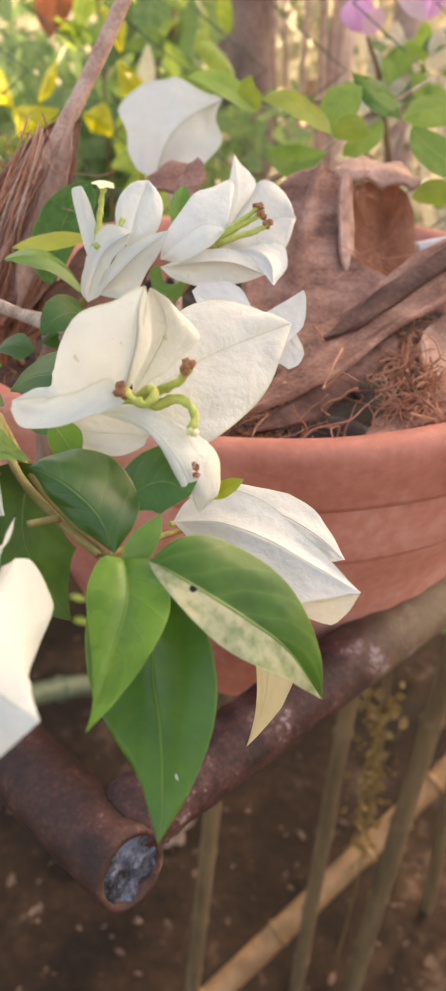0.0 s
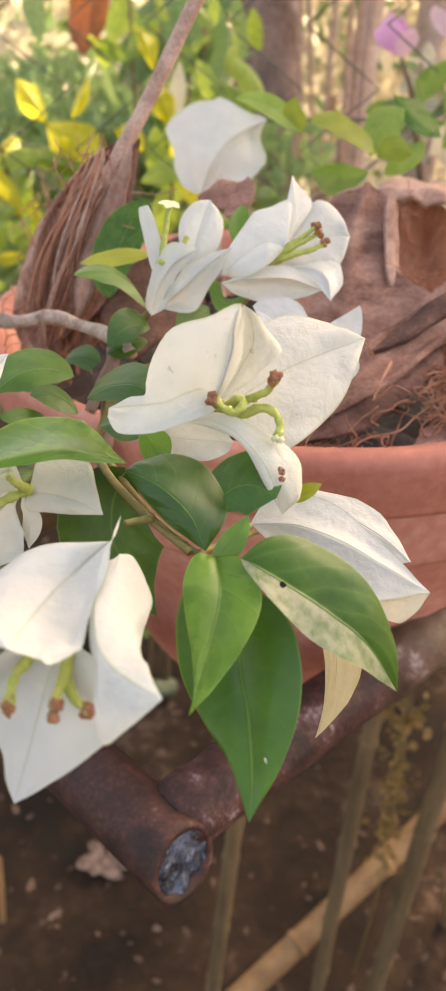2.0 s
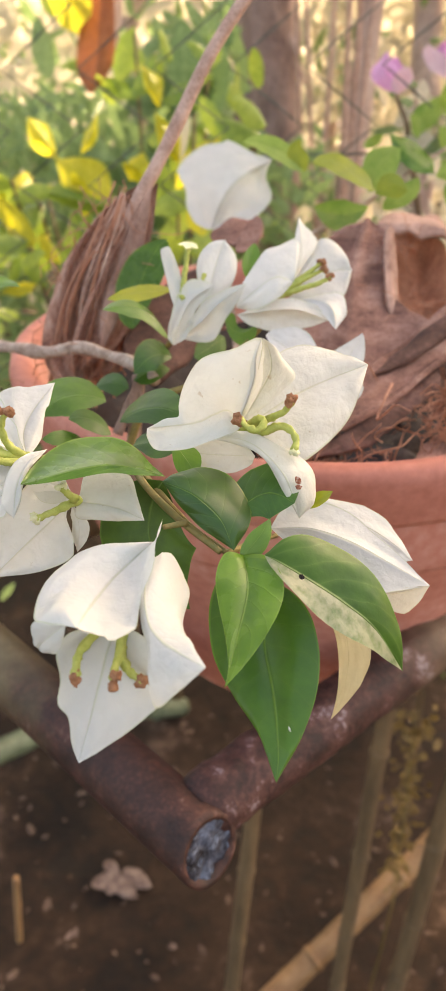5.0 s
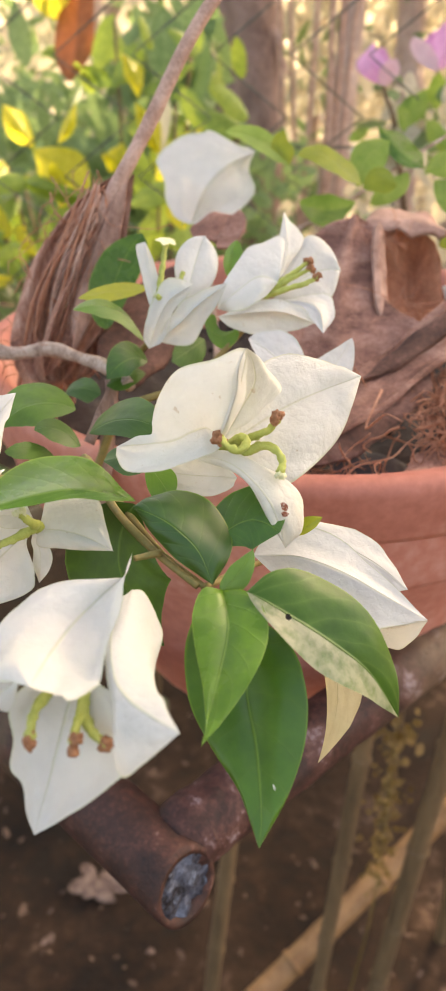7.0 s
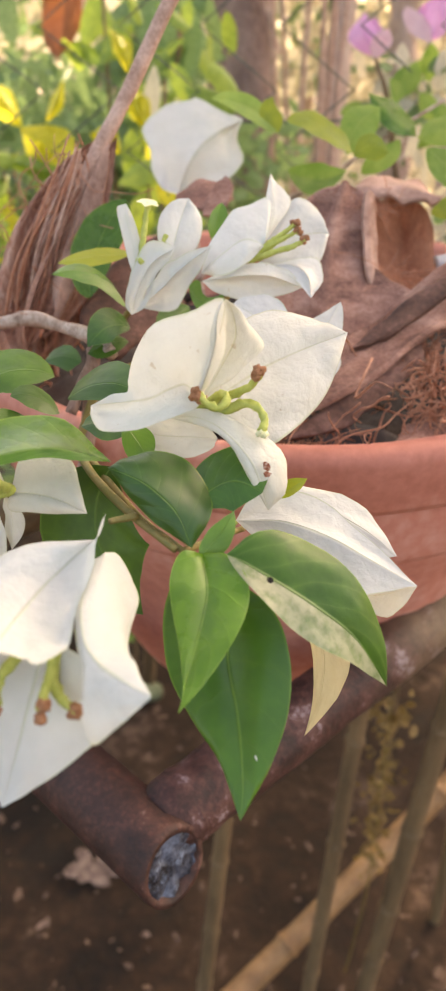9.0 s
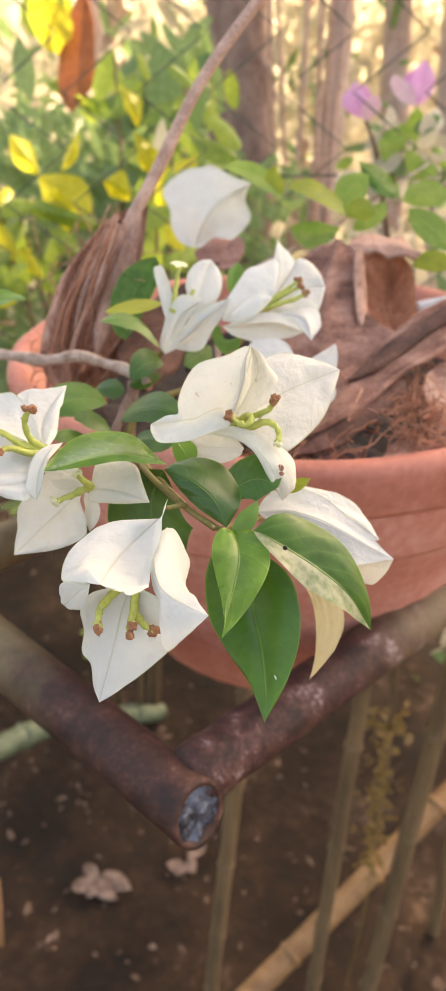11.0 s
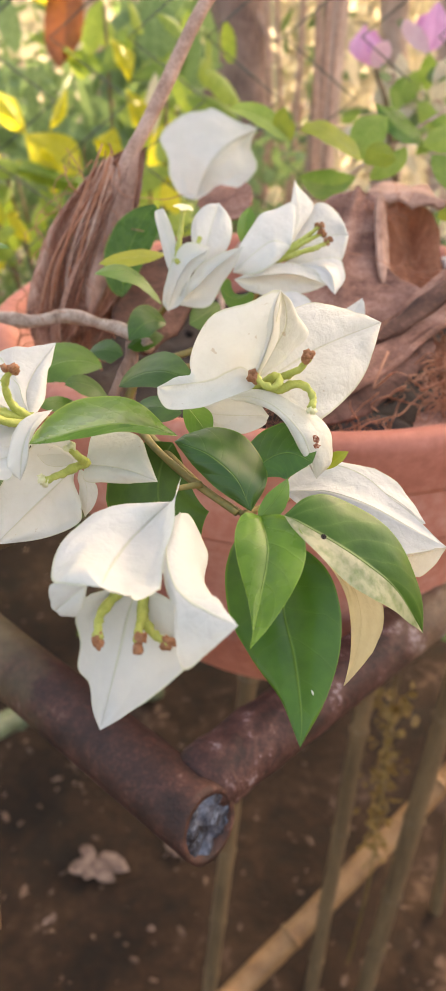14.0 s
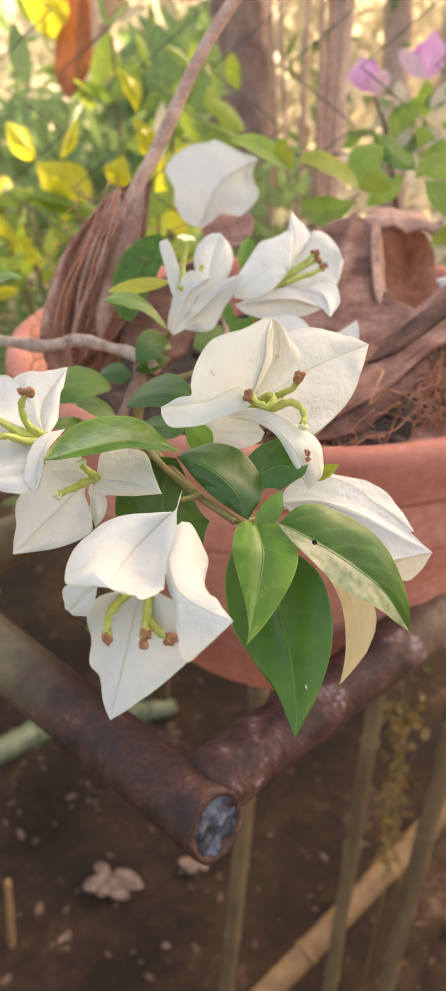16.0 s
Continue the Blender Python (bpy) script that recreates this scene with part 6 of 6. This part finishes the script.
cane([(-0.17, 0.60, GROUND + 0.02), (0.0306, 0.7397, -0.0961), (0.3628, 0.961, 0.0676), (0.60, 1.12, 0.20)], 0.024, BAMBOO, "straw-coloured bamboo pole slanting up from the earth", "bamboo_pole")
cane([(-0.75, 0.87, GROUND + 0.42), (-0.553, 1.1177, 0.1378), (-0.4114, 1.2962, 0.0539), (-0.20, 1.56, GROUND + 0.02)], 0.028, GREEN_POLE, "dull green bamboo pole lying behind the stand", "bamboo_pole", 5)
bm = bmesh.new()
low, high = Vector((0.244, 0.800, 0.185)), Vector((0.235, 0.800, 0.572))
for i in range(230):
    k = rng.random()
    c = low.lerp(high, k) + Vector((rng.gauss(0, 0.013 + 0.010 * max(0, k - 0.75) * 4), rng.gauss(0, 0.02), rng.gauss(0, 0.012)))
    d = Vector((rng.uniform(-1, 1), rng.uniform(-1, 0.4), rng.uniform(-0.5, 0.8))).normalized()
    e = d.cross(Vector((0, -1, 0.5))).normalized()
    z = rng.uniform(0.003, 0.0075) + 0.004 * (k > 0.9)
    sheet(bm, c - d * z, c, c + d * z, c + e * z * 0.7, c - e * z * 0.7, 0.5, 0.5, nu=4, nv=3, seed=i)
tube(bm, [(low.x - 0.02, low.y, GROUND - 0.02), (low.x - 0.005, low.y, 0.0), low, high], 0.0016, 0.001, 6, 6, 0.3)
tagged(part("creeping_weed", bm, MOSS), "small yellow-green weed climbing from the earth", "weed", kind="stuff")

sprig = thing("weed_sprig", "small fresh green weed growing from bare earth", "weed", at=(-0.344, 1.727, GROUND))
for i in range(9):
    a = rng.uniform(0, 6.283)
    root = Vector((-0.344, 1.727, GROUND + 0.01))
    top = root + Vector((0.05 * math.cos(a), 0.05 * math.sin(a), rng.uniform(0.06, 0.17)))
    bm = bmesh.new()
    tube(bm, [root, (root + top) / 2 + Vector((0, 0, 0.015)), top], 0.0022, 0.0012, 6, 4, 0.2, i)
    part("stem", bm, MOSS, sprig)
    d = Vector((math.cos(a), math.sin(a), 0.35)).normalized()
    e = d.cross(Vector((0, 0, 1))).normalized()
    z = rng.uniform(0.022, 0.036)
    blade(sprig, "leaf", LEAF_YOUNG if i % 2 else LEAF_SUNLIT, top, top + d * z + Vector((0, 0, 0.006)), top + d * 2 * z, top + d * z + e * z * 0.6, top + d * z - e * z * 0.6, a=0.45, b=0.7, nu=8, nv=4)

# ---- yellow croton shrub behind the fence ----
croton = thing("croton_shrub", "yellow and green croton shrub behind the wire fence", "shrub", at=(-0.27, 1.55, GROUND))
r4 = random.Random(4)
stems = []
for i in range(9):
    x, y = r4.uniform(-0.52, -0.05), r4.uniform(1.45, 1.75)
    top = Vector((x, y, r4.uniform(1.05, 1.55)))
    pts = [(-0.27 + (x + 0.27) * 0.3, 1.55, GROUND - 0.03), ((x - 0.27) / 2 + 0.02, (y + 1.55) / 2, 0.5), tuple(top)]
    bm = bmesh.new()
    tube(bm, pts, 0.007, 0.003, 8, 6, 0.2, i)
    part("stem", bm, BAMBOO_GREY, croton)
    stems.append(top)
for i in range(90):
    s0 = stems[i % 9]
    c = s0 + Vector((r4.gauss(0, 0.05), r4.gauss(0, 0.06), -abs(r4.gauss(0, 0.13))))
    d = Vector((r4.uniform(-1, 1), r4.uniform(-1, 0.4), r4.uniform(-0.3, 1.2))).normalized()
    e = d.cross(Vector((r4.uniform(-0.5, 0.5), -1, r4.uniform(0.2, 1)))).normalized()
    s = r4.uniform(0.028, 0.055)
    blade(croton, "leaf", CROTON if i % 9 < 1 else CROTON_GREEN, c - d * s, c + Vector((0, 0, 0.01)), c + d * s, c + e * s * 0.42, c - e * s * 0.42, a=0.5, b=0.6, cup=-0.1, nu=8, nv=4)
blade(croton, "leaf", CROTON, (-0.2755, 1.4788, 1.1969), (-0.3115, 1.4826, 1.2425), (-0.3718, 1.5252, 1.2743), (-0.2867, 1.5193, 1.2680), (-0.3460, 1.4867, 1.2075), a=0.5, b=0.6)
blade(croton, "leaf", CROTON, (-0.1783, 1.5661, 1.3560), (-0.1868, 1.5649, 1.3943), (-0.2113, 1.6071, 1.4270), (-0.1703, 1.5928, 1.4037), (-0.2034, 1.5847, 1.3878), a=0.5, b=0.7)
blade(croton, "leaf", CROTON, (-0.1407, 1.5141, 1.2659), (-0.1580, 1.5139, 1.3054), (-0.1857, 1.5621, 1.3486), (-0.1399, 1.5441, 1.3189), (-0.1767, 1.5319, 1.2956), a=0.5, b=0.7)
blade(croton, "leaf", CROTON, (-0.1935, 1.4976, 1.2341), (-0.2187, 1.4919, 1.2635), (-0.2478, 1.5170, 1.2659), (-0.2085, 1.5268, 1.2850), (-0.2335, 1.5017, 1.2394), a=0.5, b=0.6)
blade(croton, "leaf", CROTON, (-0.3693, 1.5263, 1.2764), (-0.3945, 1.5262, 1.3157), (-0.4267, 1.5668, 1.3452), (-0.3868, 1.5567, 1.3294), (-0.4177, 1.5384, 1.2954), a=0.5, b=0.6)
blade(croton, "leaf", CROTON, (-0.3266, 1.5282, 1.2817), (-0.3020, 1.5237, 1.3157), (-0.2928, 1.5662, 1.3506), (-0.2934, 1.5422, 1.3082), (-0.3176, 1.5489, 1.3188), a=0.5, b=0.8)
blade(croton, "leaf", CROTON, (-0.1449, 1.4903, 1.2235), (-0.1069, 1.4919, 1.2688), (-0.0646, 1.5360, 1.3084), (-0.0775, 1.5064, 1.2554), (-0.1319, 1.5211, 1.2787), a=0.5, b=0.6)
blade(croton, "leaf", CROTON_GREEN, (-0.2489, 1.4739, 1.1895), (-0.3179, 1.4651, 1.2111), (-0.4127, 1.4975, 1.2233), (-0.3273, 1.5024, 1.2361), (-0.3219, 1.4759, 1.1895), a=0.5, b=0.7)
blade(croton, "leaf", CROTON_GREEN, (-0.2922, 1.4463, 1.1386), (-0.3185, 1.4414, 1.1693), (-0.3487, 1.4766, 1.1895), (-0.3038, 1.4694, 1.1789), (-0.3407, 1.4549, 1.1513), a=0.5, b=0.7)
blade(croton, "leaf", CROTON, (-0.1271, 1.4718, 1.1917), (-0.1113, 1.4624, 1.2165), (-0.1118, 1.5002, 1.2426), (-0.0878, 1.4857, 1.2183), (-0.1328, 1.4870, 1.2182), a=0.5, b=0.6)
blade(croton, "leaf", CROTON, (-0.0881, 1.3444, 1.1714), (-0.1048, 1.3571, 1.1932), (-0.1079, 1.3701, 1.2159), (-0.0877, 1.3611, 1.2011), (-0.1196, 1.3564, 1.1912), a=0.5, b=0.6)
blade(croton, "leaf", CROTON_GREEN, (-0.3536, 1.8248, 1.6020), (-0.3840, 1.8033, 1.5624), (-0.4004, 1.7718, 1.5059), (-0.3413, 1.7957, 1.5512), (-0.4255, 1.8076, 1.5681), a=0.5, b=0.5)
blade(croton, "leaf", CROTON, (-0.3649, 1.8411, 1.6303), (-0.3530, 1.7961, 1.5512), (-0.3489, 1.7531, 1.4754), (-0.3118, 1.7822, 1.5286), (-0.3920, 1.7971, 1.5511), a=0.5, b=0.6)
blade(croton, "leaf", GRASSY, (-0.1303, 1.6686, 1.3365), (-0.1357, 1.7103, 1.4100), (-0.1409, 1.7616, 1.5004), (-0.0836, 1.7153, 1.4213), (-0.1706, 1.7176, 1.4213), a=0.5, b=0.6)
blade(croton, "leaf", GRASSY, (-0.0982, 1.6518, 1.3082), (-0.0752, 1.6895, 1.3761), (-0.0571, 1.7337, 1.4553), (-0.0492, 1.6888, 1.3761), (-0.1010, 1.6966, 1.3874), a=0.5, b=0.7)
blade(croton, "leaf", GRASSY, (-0.4313, 1.8239, 1.3934), (-0.4483, 1.8583, 1.4534), (-0.4571, 1.8925, 1.5135), (-0.4235, 1.8577, 1.4534), (-0.4718, 1.8590, 1.4534), a=0.5, b=0.7)
blade(croton, "leaf", FAR_GOLD_HAZED, (-0.1443, 1.5142, 1.2659), (-0.1350, 1.5439, 1.3189), (-0.1306, 1.5738, 1.3720), (-0.1192, 1.5435, 1.3190), (-0.1521, 1.5444, 1.3189), a=0.5, b=0.7)

petal(croton, "leaf", CROTON, [(-0.3956, 1.7730, 1.5960), (-0.3630, 1.7382, 1.5455), (-0.3442, 1.7059, 1.4787)],
      [(-0.3956, 1.7730, 1.5960), (-0.4023, 1.7532, 1.5405), (-0.3721, 1.7184, 1.4899), (-0.3442, 1.7059, 1.4787)],
      [(-0.3956, 1.7730, 1.5960), (-0.3255, 1.7498, 1.5568), (-0.3131, 1.7244, 1.5121), (-0.3442, 1.7059, 1.4787)], nu=16, nv=10)

hanging = thing("dry_leaf", "curled rust-red dead leaf hanging in the shrub", "dead leaf", at=(-0.2964, 1.8018, 1.5845))
blade(hanging, "leaf", RUST_LEAF, (-0.2964, 1.8018, 1.5845), (-0.3032, 1.7385, 1.4721), (-0.3201, 1.6837, 1.3743), (-0.3519, 1.7404, 1.4528), (-0.2713, 1.7740, 1.4754), a=0.4, b=0.6, cup=0.25, rip=0.08)
blade(hanging, "leaf", DRYSTRIP, (-0.3022, 1.8027, 1.6061), (-0.2686, 1.7640, 1.5392), (-0.2713, 1.7091, 1.4420), (-0.2764, 1.7598, 1.5313), (-0.2636, 1.7724, 1.5339), a=0.3, b=0.6, cup=0.2)
bm = bmesh.new()
tube(bm, [(-0.2964, 1.8018, 1.5845), (-0.3022, 1.8027, 1.6061), (-0.27, 1.76, 1.80), (-0.25, 1.78, 2.0)], 0.0035, 0.005, 8, 6, 0.2)
part("stalk", bm, TWIG, hanging)

# ---- trees and undergrowth beyond ----
def tree(points, r0, r1, seed, label, limbs=3, crown=0, bark=None):
    bark = bark or BARK_HAZED
    base = thing("tree", label, "tree", "trees beyond the fence", at=points[0])
    bm = bmesh.new()
    tube(bm, points, r0, r1, 18, 10, 0.16, seed)
    part("trunk", bm, bark, base)
    r5 = random.Random(int(seed * 10))
    ends = []
    for i in range(limbs):
        a = Vector(points[-1]) - Vector((0, 0, r5.uniform(0.0, 1.2)))
        e = a + Vector((r5.uniform(-1.4, 1.4), r5.uniform(-1.2, 1.2), r5.uniform(0.6, 1.6)))
        bm = bmesh.new()
        tube(bm, [a - Vector((0, 0, 0.1)), (a + e) / 2 + Vector((0, 0, 0.15)), e], r1 * 0.6, r1 * 0.15, 8, 6, 0.2, i)
        part("limb", bm, bark, base)
        ends.append(e)
    if crown:
        bm = bmesh.new()
        for i in range(crown):
            c = r5.choice(ends) + Vector((r5.gauss(0, 0.6), r5.gauss(0, 0.6), r5.gauss(0, 0.45)))
            d = Vector((r5.uniform(-1, 1), r5.uniform(-1, 1), r5.uniform(-0.8, 0.4))).normalized()
            e = d.orthogonal()
            s = r5.uniform(0.05, 0.11)
            sheet(bm, c - d * s, c, c + d * s, c + e * s * 0.4, c - e * s * 0.4, 0.5, 0.6, nu=3, nv=2, seed=i)
        part("crown", bm, GRASSY, base)
    return base


bm = bmesh.new()
r6 = random.Random(63)
for i in range(170):
    c = Vector((r6.uniform(-0.035, 0.192), r6.uniform(1.95, 2.25), r6.uniform(0.841, 1.227) + r6.gauss(0, 0.03)))
    d = Vector((r6.uniform(-1, 1), r6.uniform(-0.6, 0.4), r6.uniform(-0.4, 0.9))).normalized()
    e = d.cross(Vector((r6.uniform(-0.4, 0.4), -1, 0.5))).normalized()
    z = r6.uniform(0.016, 0.036)
    sheet(bm, c - d * z, c + Vector((0, 0, 0.005)), c + d * z, c + e * z * 0.4, c - e * z * 0.4, 0.5, 0.6, nu=5, nv=3, seed=i)
    if i % 6 == 0:
        tube(bm, [(c.x * 0.8 + 0.01, 2.1, GROUND - 0.02), (c.x * 0.9, 2.1, 0.5), c], 0.003, 0.0015, 5, 5, 0.2, i)
tagged(part("undergrowth", bm, GRASSY), "low pale green undergrowth at the foot of the trunk", "undergrowth", kind="stuff")
burl = tree([(0.12, 2.55, GROUND - 0.05), (0.105, 2.64, 0.8), (0.093, 2.80, 1.24), (0.05, 2.98, 1.70), (0.056, 3.08, 2.4), (0.05, 3.1, 4.2)], 0.055, 0.10, 1.1, "brown tree trunk close behind the fence", 4, 700, BARK)
bm = bmesh.new()
tube(bm, [(0.067, 3.596, 1.948), (0.061, 3.428, 1.753), (0.060, 3.264, 1.564), (0.071, 3.138, 1.421), (0.060, 3.053, 1.311), (0.026, 2.975, 1.213), (-0.014, 2.912, 1.142)], 0.135, 0.06, 24, 8, 0.22, 2.0, ((0.5, 0.16, 0.18), (0.72, 0.1, -0.12)))
part("burl", bm, BARK, burl, "swollen dark brown bark slab on the trunk")
bm = bmesh.new()
tube(bm, [(0.098, 3.029, 1.758), (0.109, 2.956, 1.629), (0.120, 2.893, 1.519), (0.153, 2.836, 1.418), (0.182, 2.789, 1.335)], 0.011, 0.006, 8, 8, 0.2, 5.0)
tagged(part("dry_vine", bm, DRYROD), "dry pale brown vine hanging along the trunk", "vine")
tree([(0.33, 3.1, GROUND - 0.05), (0.40, 3.15, 1.1), (0.47, 3.45, 1.7), (0.52, 3.6, 4.4)], 0.06, 0.04, 2.3, "thin brown leaning tree trunk", 4, 500)
tree([(0.86, 4.2, GROUND - 0.05), (0.88, 4.2, 1.0), (0.92, 4.6, 1.8), (0.95, 4.7, 4.8)], 0.085, 0.06, 3.7, "slender tree trunk in hazy light", 4, 500)
tree([(1.02, 3.65, GROUND - 0.05), (1.03, 3.7, 1.0), (1.06, 4.0, 1.7), (1.1, 4.1, 4.5)], 0.07, 0.05, 4.9, "slender brown tree trunk", 4, 500)
tree([(-0.75, 6.0, GROUND - 0.05), (-0.7, 6.0, 1.5), (-0.72, 6.1, 3.0), (-0.6, 6.1, 5.5)], 0.14, 0.09, 6.1, "far tree trunk in the woods", 5, 700)
tree([(1.9, 7.0, GROUND - 0.05), (1.85, 7.0, 1.5), (1.9, 7.1, 3.0), (2.0, 7.2, 6)], 0.16, 0.1, 7.4, "far tree trunk in the woods", 5, 700)
tree([(0.55, 5.6, GROUND - 0.05), (0.56, 5.6, 1.0), (0.6, 5.8, 1.8), (0.62, 5.9, 5)], 0.05, 0.04, 8.2, "thin pale far tree trunk", 4, 400)


shade = thing("tree", "unseen leafy tree added to shade the pot", "tree", "trees beyond the fence", at=(2.6, 2.6, GROUND))
bm = bmesh.new()
tube(bm, [(2.6, 2.6, GROUND - 0.05), (2.55, 2.6, 1.5), (2.4, 2.65, 2.6), (1.9, 2.7, 3.6)], 0.12, 0.06, 14, 8, 0.15, 9.0)
part("trunk", bm, BARK, shade)
for e in ((1.2, 2.0, 3.4), (1.9, 3.2, 4.1), (1.5, 2.9, 3.3), (2.5, 2.3, 4.0)):
    bm = bmesh.new()
    tube(bm, [(2.4, 2.65, 2.7), ((2.2 + e[0]) / 2, (2.65 + e[1]) / 2, e[2] - 0.15), e], 0.045, 0.01, 8, 6, 0.2, e[0])
    part("limb", bm, BARK, shade)
bm = bmesh.new()
r7 = random.Random(77)
for i in range(4000):
    d = Vector((r7.gauss(0, 1), r7.gauss(0, 1), r7.gauss(0, 1))).normalized() * r7.random() ** 0.4
    c = Vector((1.75 + d.x * 1.15, 2.75 + d.y * 1.15, 3.6 + d.z * 0.8))
    d = Vector((r7.uniform(-1, 1), r7.uniform(-1, 1), r7.uniform(-0.8, 0.4))).normalized()
    e = d.orthogonal()
    s = r7.uniform(0.05, 0.10)
    sheet(bm, c - d * s, c, c + d * s, c + e * s * 0.45, c - e * s * 0.45, 0.5, 0.6, nu=3, nv=2, seed=i)
for i in range(420):
    d = Vector((r7.gauss(0, 1), r7.gauss(0, 1), r7.gauss(0, 1))).normalized() * r7.random() ** 0.4
    c = Vector((2.25 + d.x * 0.36, 3.76 + d.y * 0.42, 3.6 + d.z * 0.3))
    d = Vector((r7.uniform(-1, 1), r7.uniform(-1, 1), r7.uniform(-0.8, 0.4))).normalized()
    e = d.orthogonal()
    s = r7.uniform(0.05, 0.10)
    sheet(bm, c - d * s, c, c + d * s, c + e * s * 0.45, c - e * s * 0.45, 0.5, 0.6, nu=3, nv=2, seed=i)
for i in range(800):
    d = Vector((r7.gauss(0, 1), r7.gauss(0, 1), r7.gauss(0, 1))).normalized() * r7.random() ** 0.4
    c = Vector((1.52 + d.x * 0.40, 2.58 + d.y * 0.55, 3.55 + d.z * 0.3))
    d = Vector((r7.uniform(-1, 1), r7.uniform(-1, 1), r7.uniform(-0.8, 0.4))).normalized()
    e = d.orthogonal()
    s = r7.uniform(0.05, 0.10)
    sheet(bm, c - d * s, c, c + d * s, c + e * s * 0.45, c - e * s * 0.45, 0.5, 0.6, nu=3, nv=2, seed=i)
part("crown", bm, LEAF_DARK, shade)
shade = thing("tree", "second unseen leafy tree added to shade the earth", "tree", "trees beyond the fence", at=(3.5, 5.0, GROUND))
bm = bmesh.new()
tube(bm, [(3.5, 5.0, GROUND - 0.05), (3.48, 5.0, 1.5), (3.35, 4.95, 2.6), (3.0, 4.8, 3.5)], 0.13, 0.06, 14, 8, 0.15, 3.0)
part("trunk", bm, BARK, shade)
for e in ((2.3, 4.3, 3.5), (2.9, 5.3, 4.0), (2.5, 4.9, 3.3), (3.5, 4.5, 4.0)):
    bm = bmesh.new()
    tube(bm, [(3.35, 4.95, 2.7), ((3.2 + e[0]) / 2, (4.9 + e[1]) / 2, e[2] - 0.15), e], 0.045, 0.01, 8, 6, 0.2, e[0])
    part("limb", bm, BARK, shade)
bm = bmesh.new()
for i in range(3800):
    d = Vector((r7.gauss(0, 1), r7.gauss(0, 1), r7.gauss(0, 1))).normalized() * r7.random() ** 0.4
    c = Vector((2.6 + d.x * 1.25, 5.15 + d.y * 1.3, 3.6 + d.z * 0.75))
    d = Vector((r7.uniform(-1, 1), r7.uniform(-1, 1), r7.uniform(-0.8, 0.4))).normalized()
    e = d.orthogonal()
    s = r7.uniform(0.05, 0.10)
    sheet(bm, c - d * s, c, c + d * s, c + e * s * 0.45, c - e * s * 0.45, 0.5, 0.6, nu=3, nv=2, seed=i)
part("crown", bm, LEAF_DARK, shade)


def undergrowth(count, xs, ys, zs, size, mat, label, seed, slim=0.4, low=0.7):
    r6 = random.Random(seed)
    bm = bmesh.new()
    made = 0
    while made < count:
        x, y = r6.uniform(*xs), r6.uniform(*ys)
        out = ((2 * x - xs[0] - xs[1]) / (xs[1] - xs[0])) ** 2 + ((2 * y - ys[0] - ys[1]) / (ys[1] - ys[0])) ** 2
        if out > 0.95 + 0.8 * noise.noise((x * 2, y * 2, seed)):
            continue
        i = made
        made += 1
        z = GROUND + (zs - GROUND) * (0.8 + 0.25 * noise.noise((x * 3, y * 3, seed))) * r6.random() ** low * 1.2
        d = Vector((r6.uniform(-1, 1), r6.uniform(-1, 0.5), r6.uniform(-0.2, 1.3))).normalized()
        e = d.cross(Vector((r6.uniform(-0.6, 0.6), -1, r6.uniform(0, 0.8)))).normalized()
        s = size * r6.uniform(0.6, 1.4)
        c = Vector((x, y, z))
        sheet(bm, c - d * s, c + Vector((0, 0, 0.1 * s)), c + d * s, c + e * s * slim, c - e * s * slim, 0.5, 0.6, nu=4, nv=2, seed=i)
    return tagged(part("undergrowth", bm, mat), label, "undergrowth", kind="stuff")


undergrowth(2400, (-1.5, -0.02), (1.8, 2.7), 1.32, 0.06, GRASSY, "bright green grassy undergrowth behind the croton", 31, 0.16, 0.3)
undergrowth(420, (-0.32, -0.02), (1.75, 2.2), 1.40, 0.06, GRASSY, "upright green leaves beside the trunk", 32, 0.28, 0.3)
undergrowth(1100, (0.1, 1.8), (1.5, 2.8), 1.12, 0.045, FAR_GOLD_HAZED, "dry golden-green undergrowth among the trunks", 33, 0.3)
undergrowth(260, (0.2, 1.6), (1.4, 2.2), 1.05, 0.035, GRASSY, "small green leaves among the trunks", 37, 0.4)
undergrowth(3200, (-0.2, 2.8), (4.4, 5.6), 2.9, 0.06, FAR_GOLD_HAZED, "olive and beige thicket behind the thin trunks", 38, 0.35)
undergrowth(2200, (-3.5, 4.0), (5.5, 8.0), 2.7, 0.10, FAR_HAZED, "hazy pale woodland foliage", 34)
undergrowth(1100, (-4.0, 1.0), (3.5, 5.5), 1.6, 0.08, GRASSY, "green bushes further back", 35, 0.25)
undergrowth(3200, (-9.0, 9.0), (9.0, 14.0), 3.4, 0.2, FAR_HAZED, "far hazy woodland foliage", 36)
undergrowth(1000, (-3.0, 0.1), (3.9, 5.2), 2.5, 0.07, FAR_GOLD_HAZED, "olive thicket behind the green bushes", 39, 0.35)

dry = thing("dry_shrub", "leafless reddish-brown shrub stems among the trunks", "shrub", at=(0.22, 2.25, GROUND))
r11 = random.Random(11)
for i in range(6):
    foot = Vector((0.22 + r11.uniform(-0.06, 0.06), 2.25 + r11.uniform(-0.05, 0.05), GROUND - 0.02))
    top = Vector((0.24 + r11.uniform(-0.14, 0.16), 2.35 + r11.uniform(-0.1, 0.2), r11.uniform(1.7, 2.3)))
    bm = bmesh.new()
    tube(bm, [foot, foot.lerp(top, 0.4) + Vector((r11.uniform(-0.03, 0.03), 0, 0)), foot.lerp(top, 0.75) + Vector((r11.uniform(-0.03, 0.03), 0, 0)), top], r11.uniform(0.008, 0.014), 0.005, 8, 6, 0.2, i)
    part("stem", bm, DRYROD, dry)
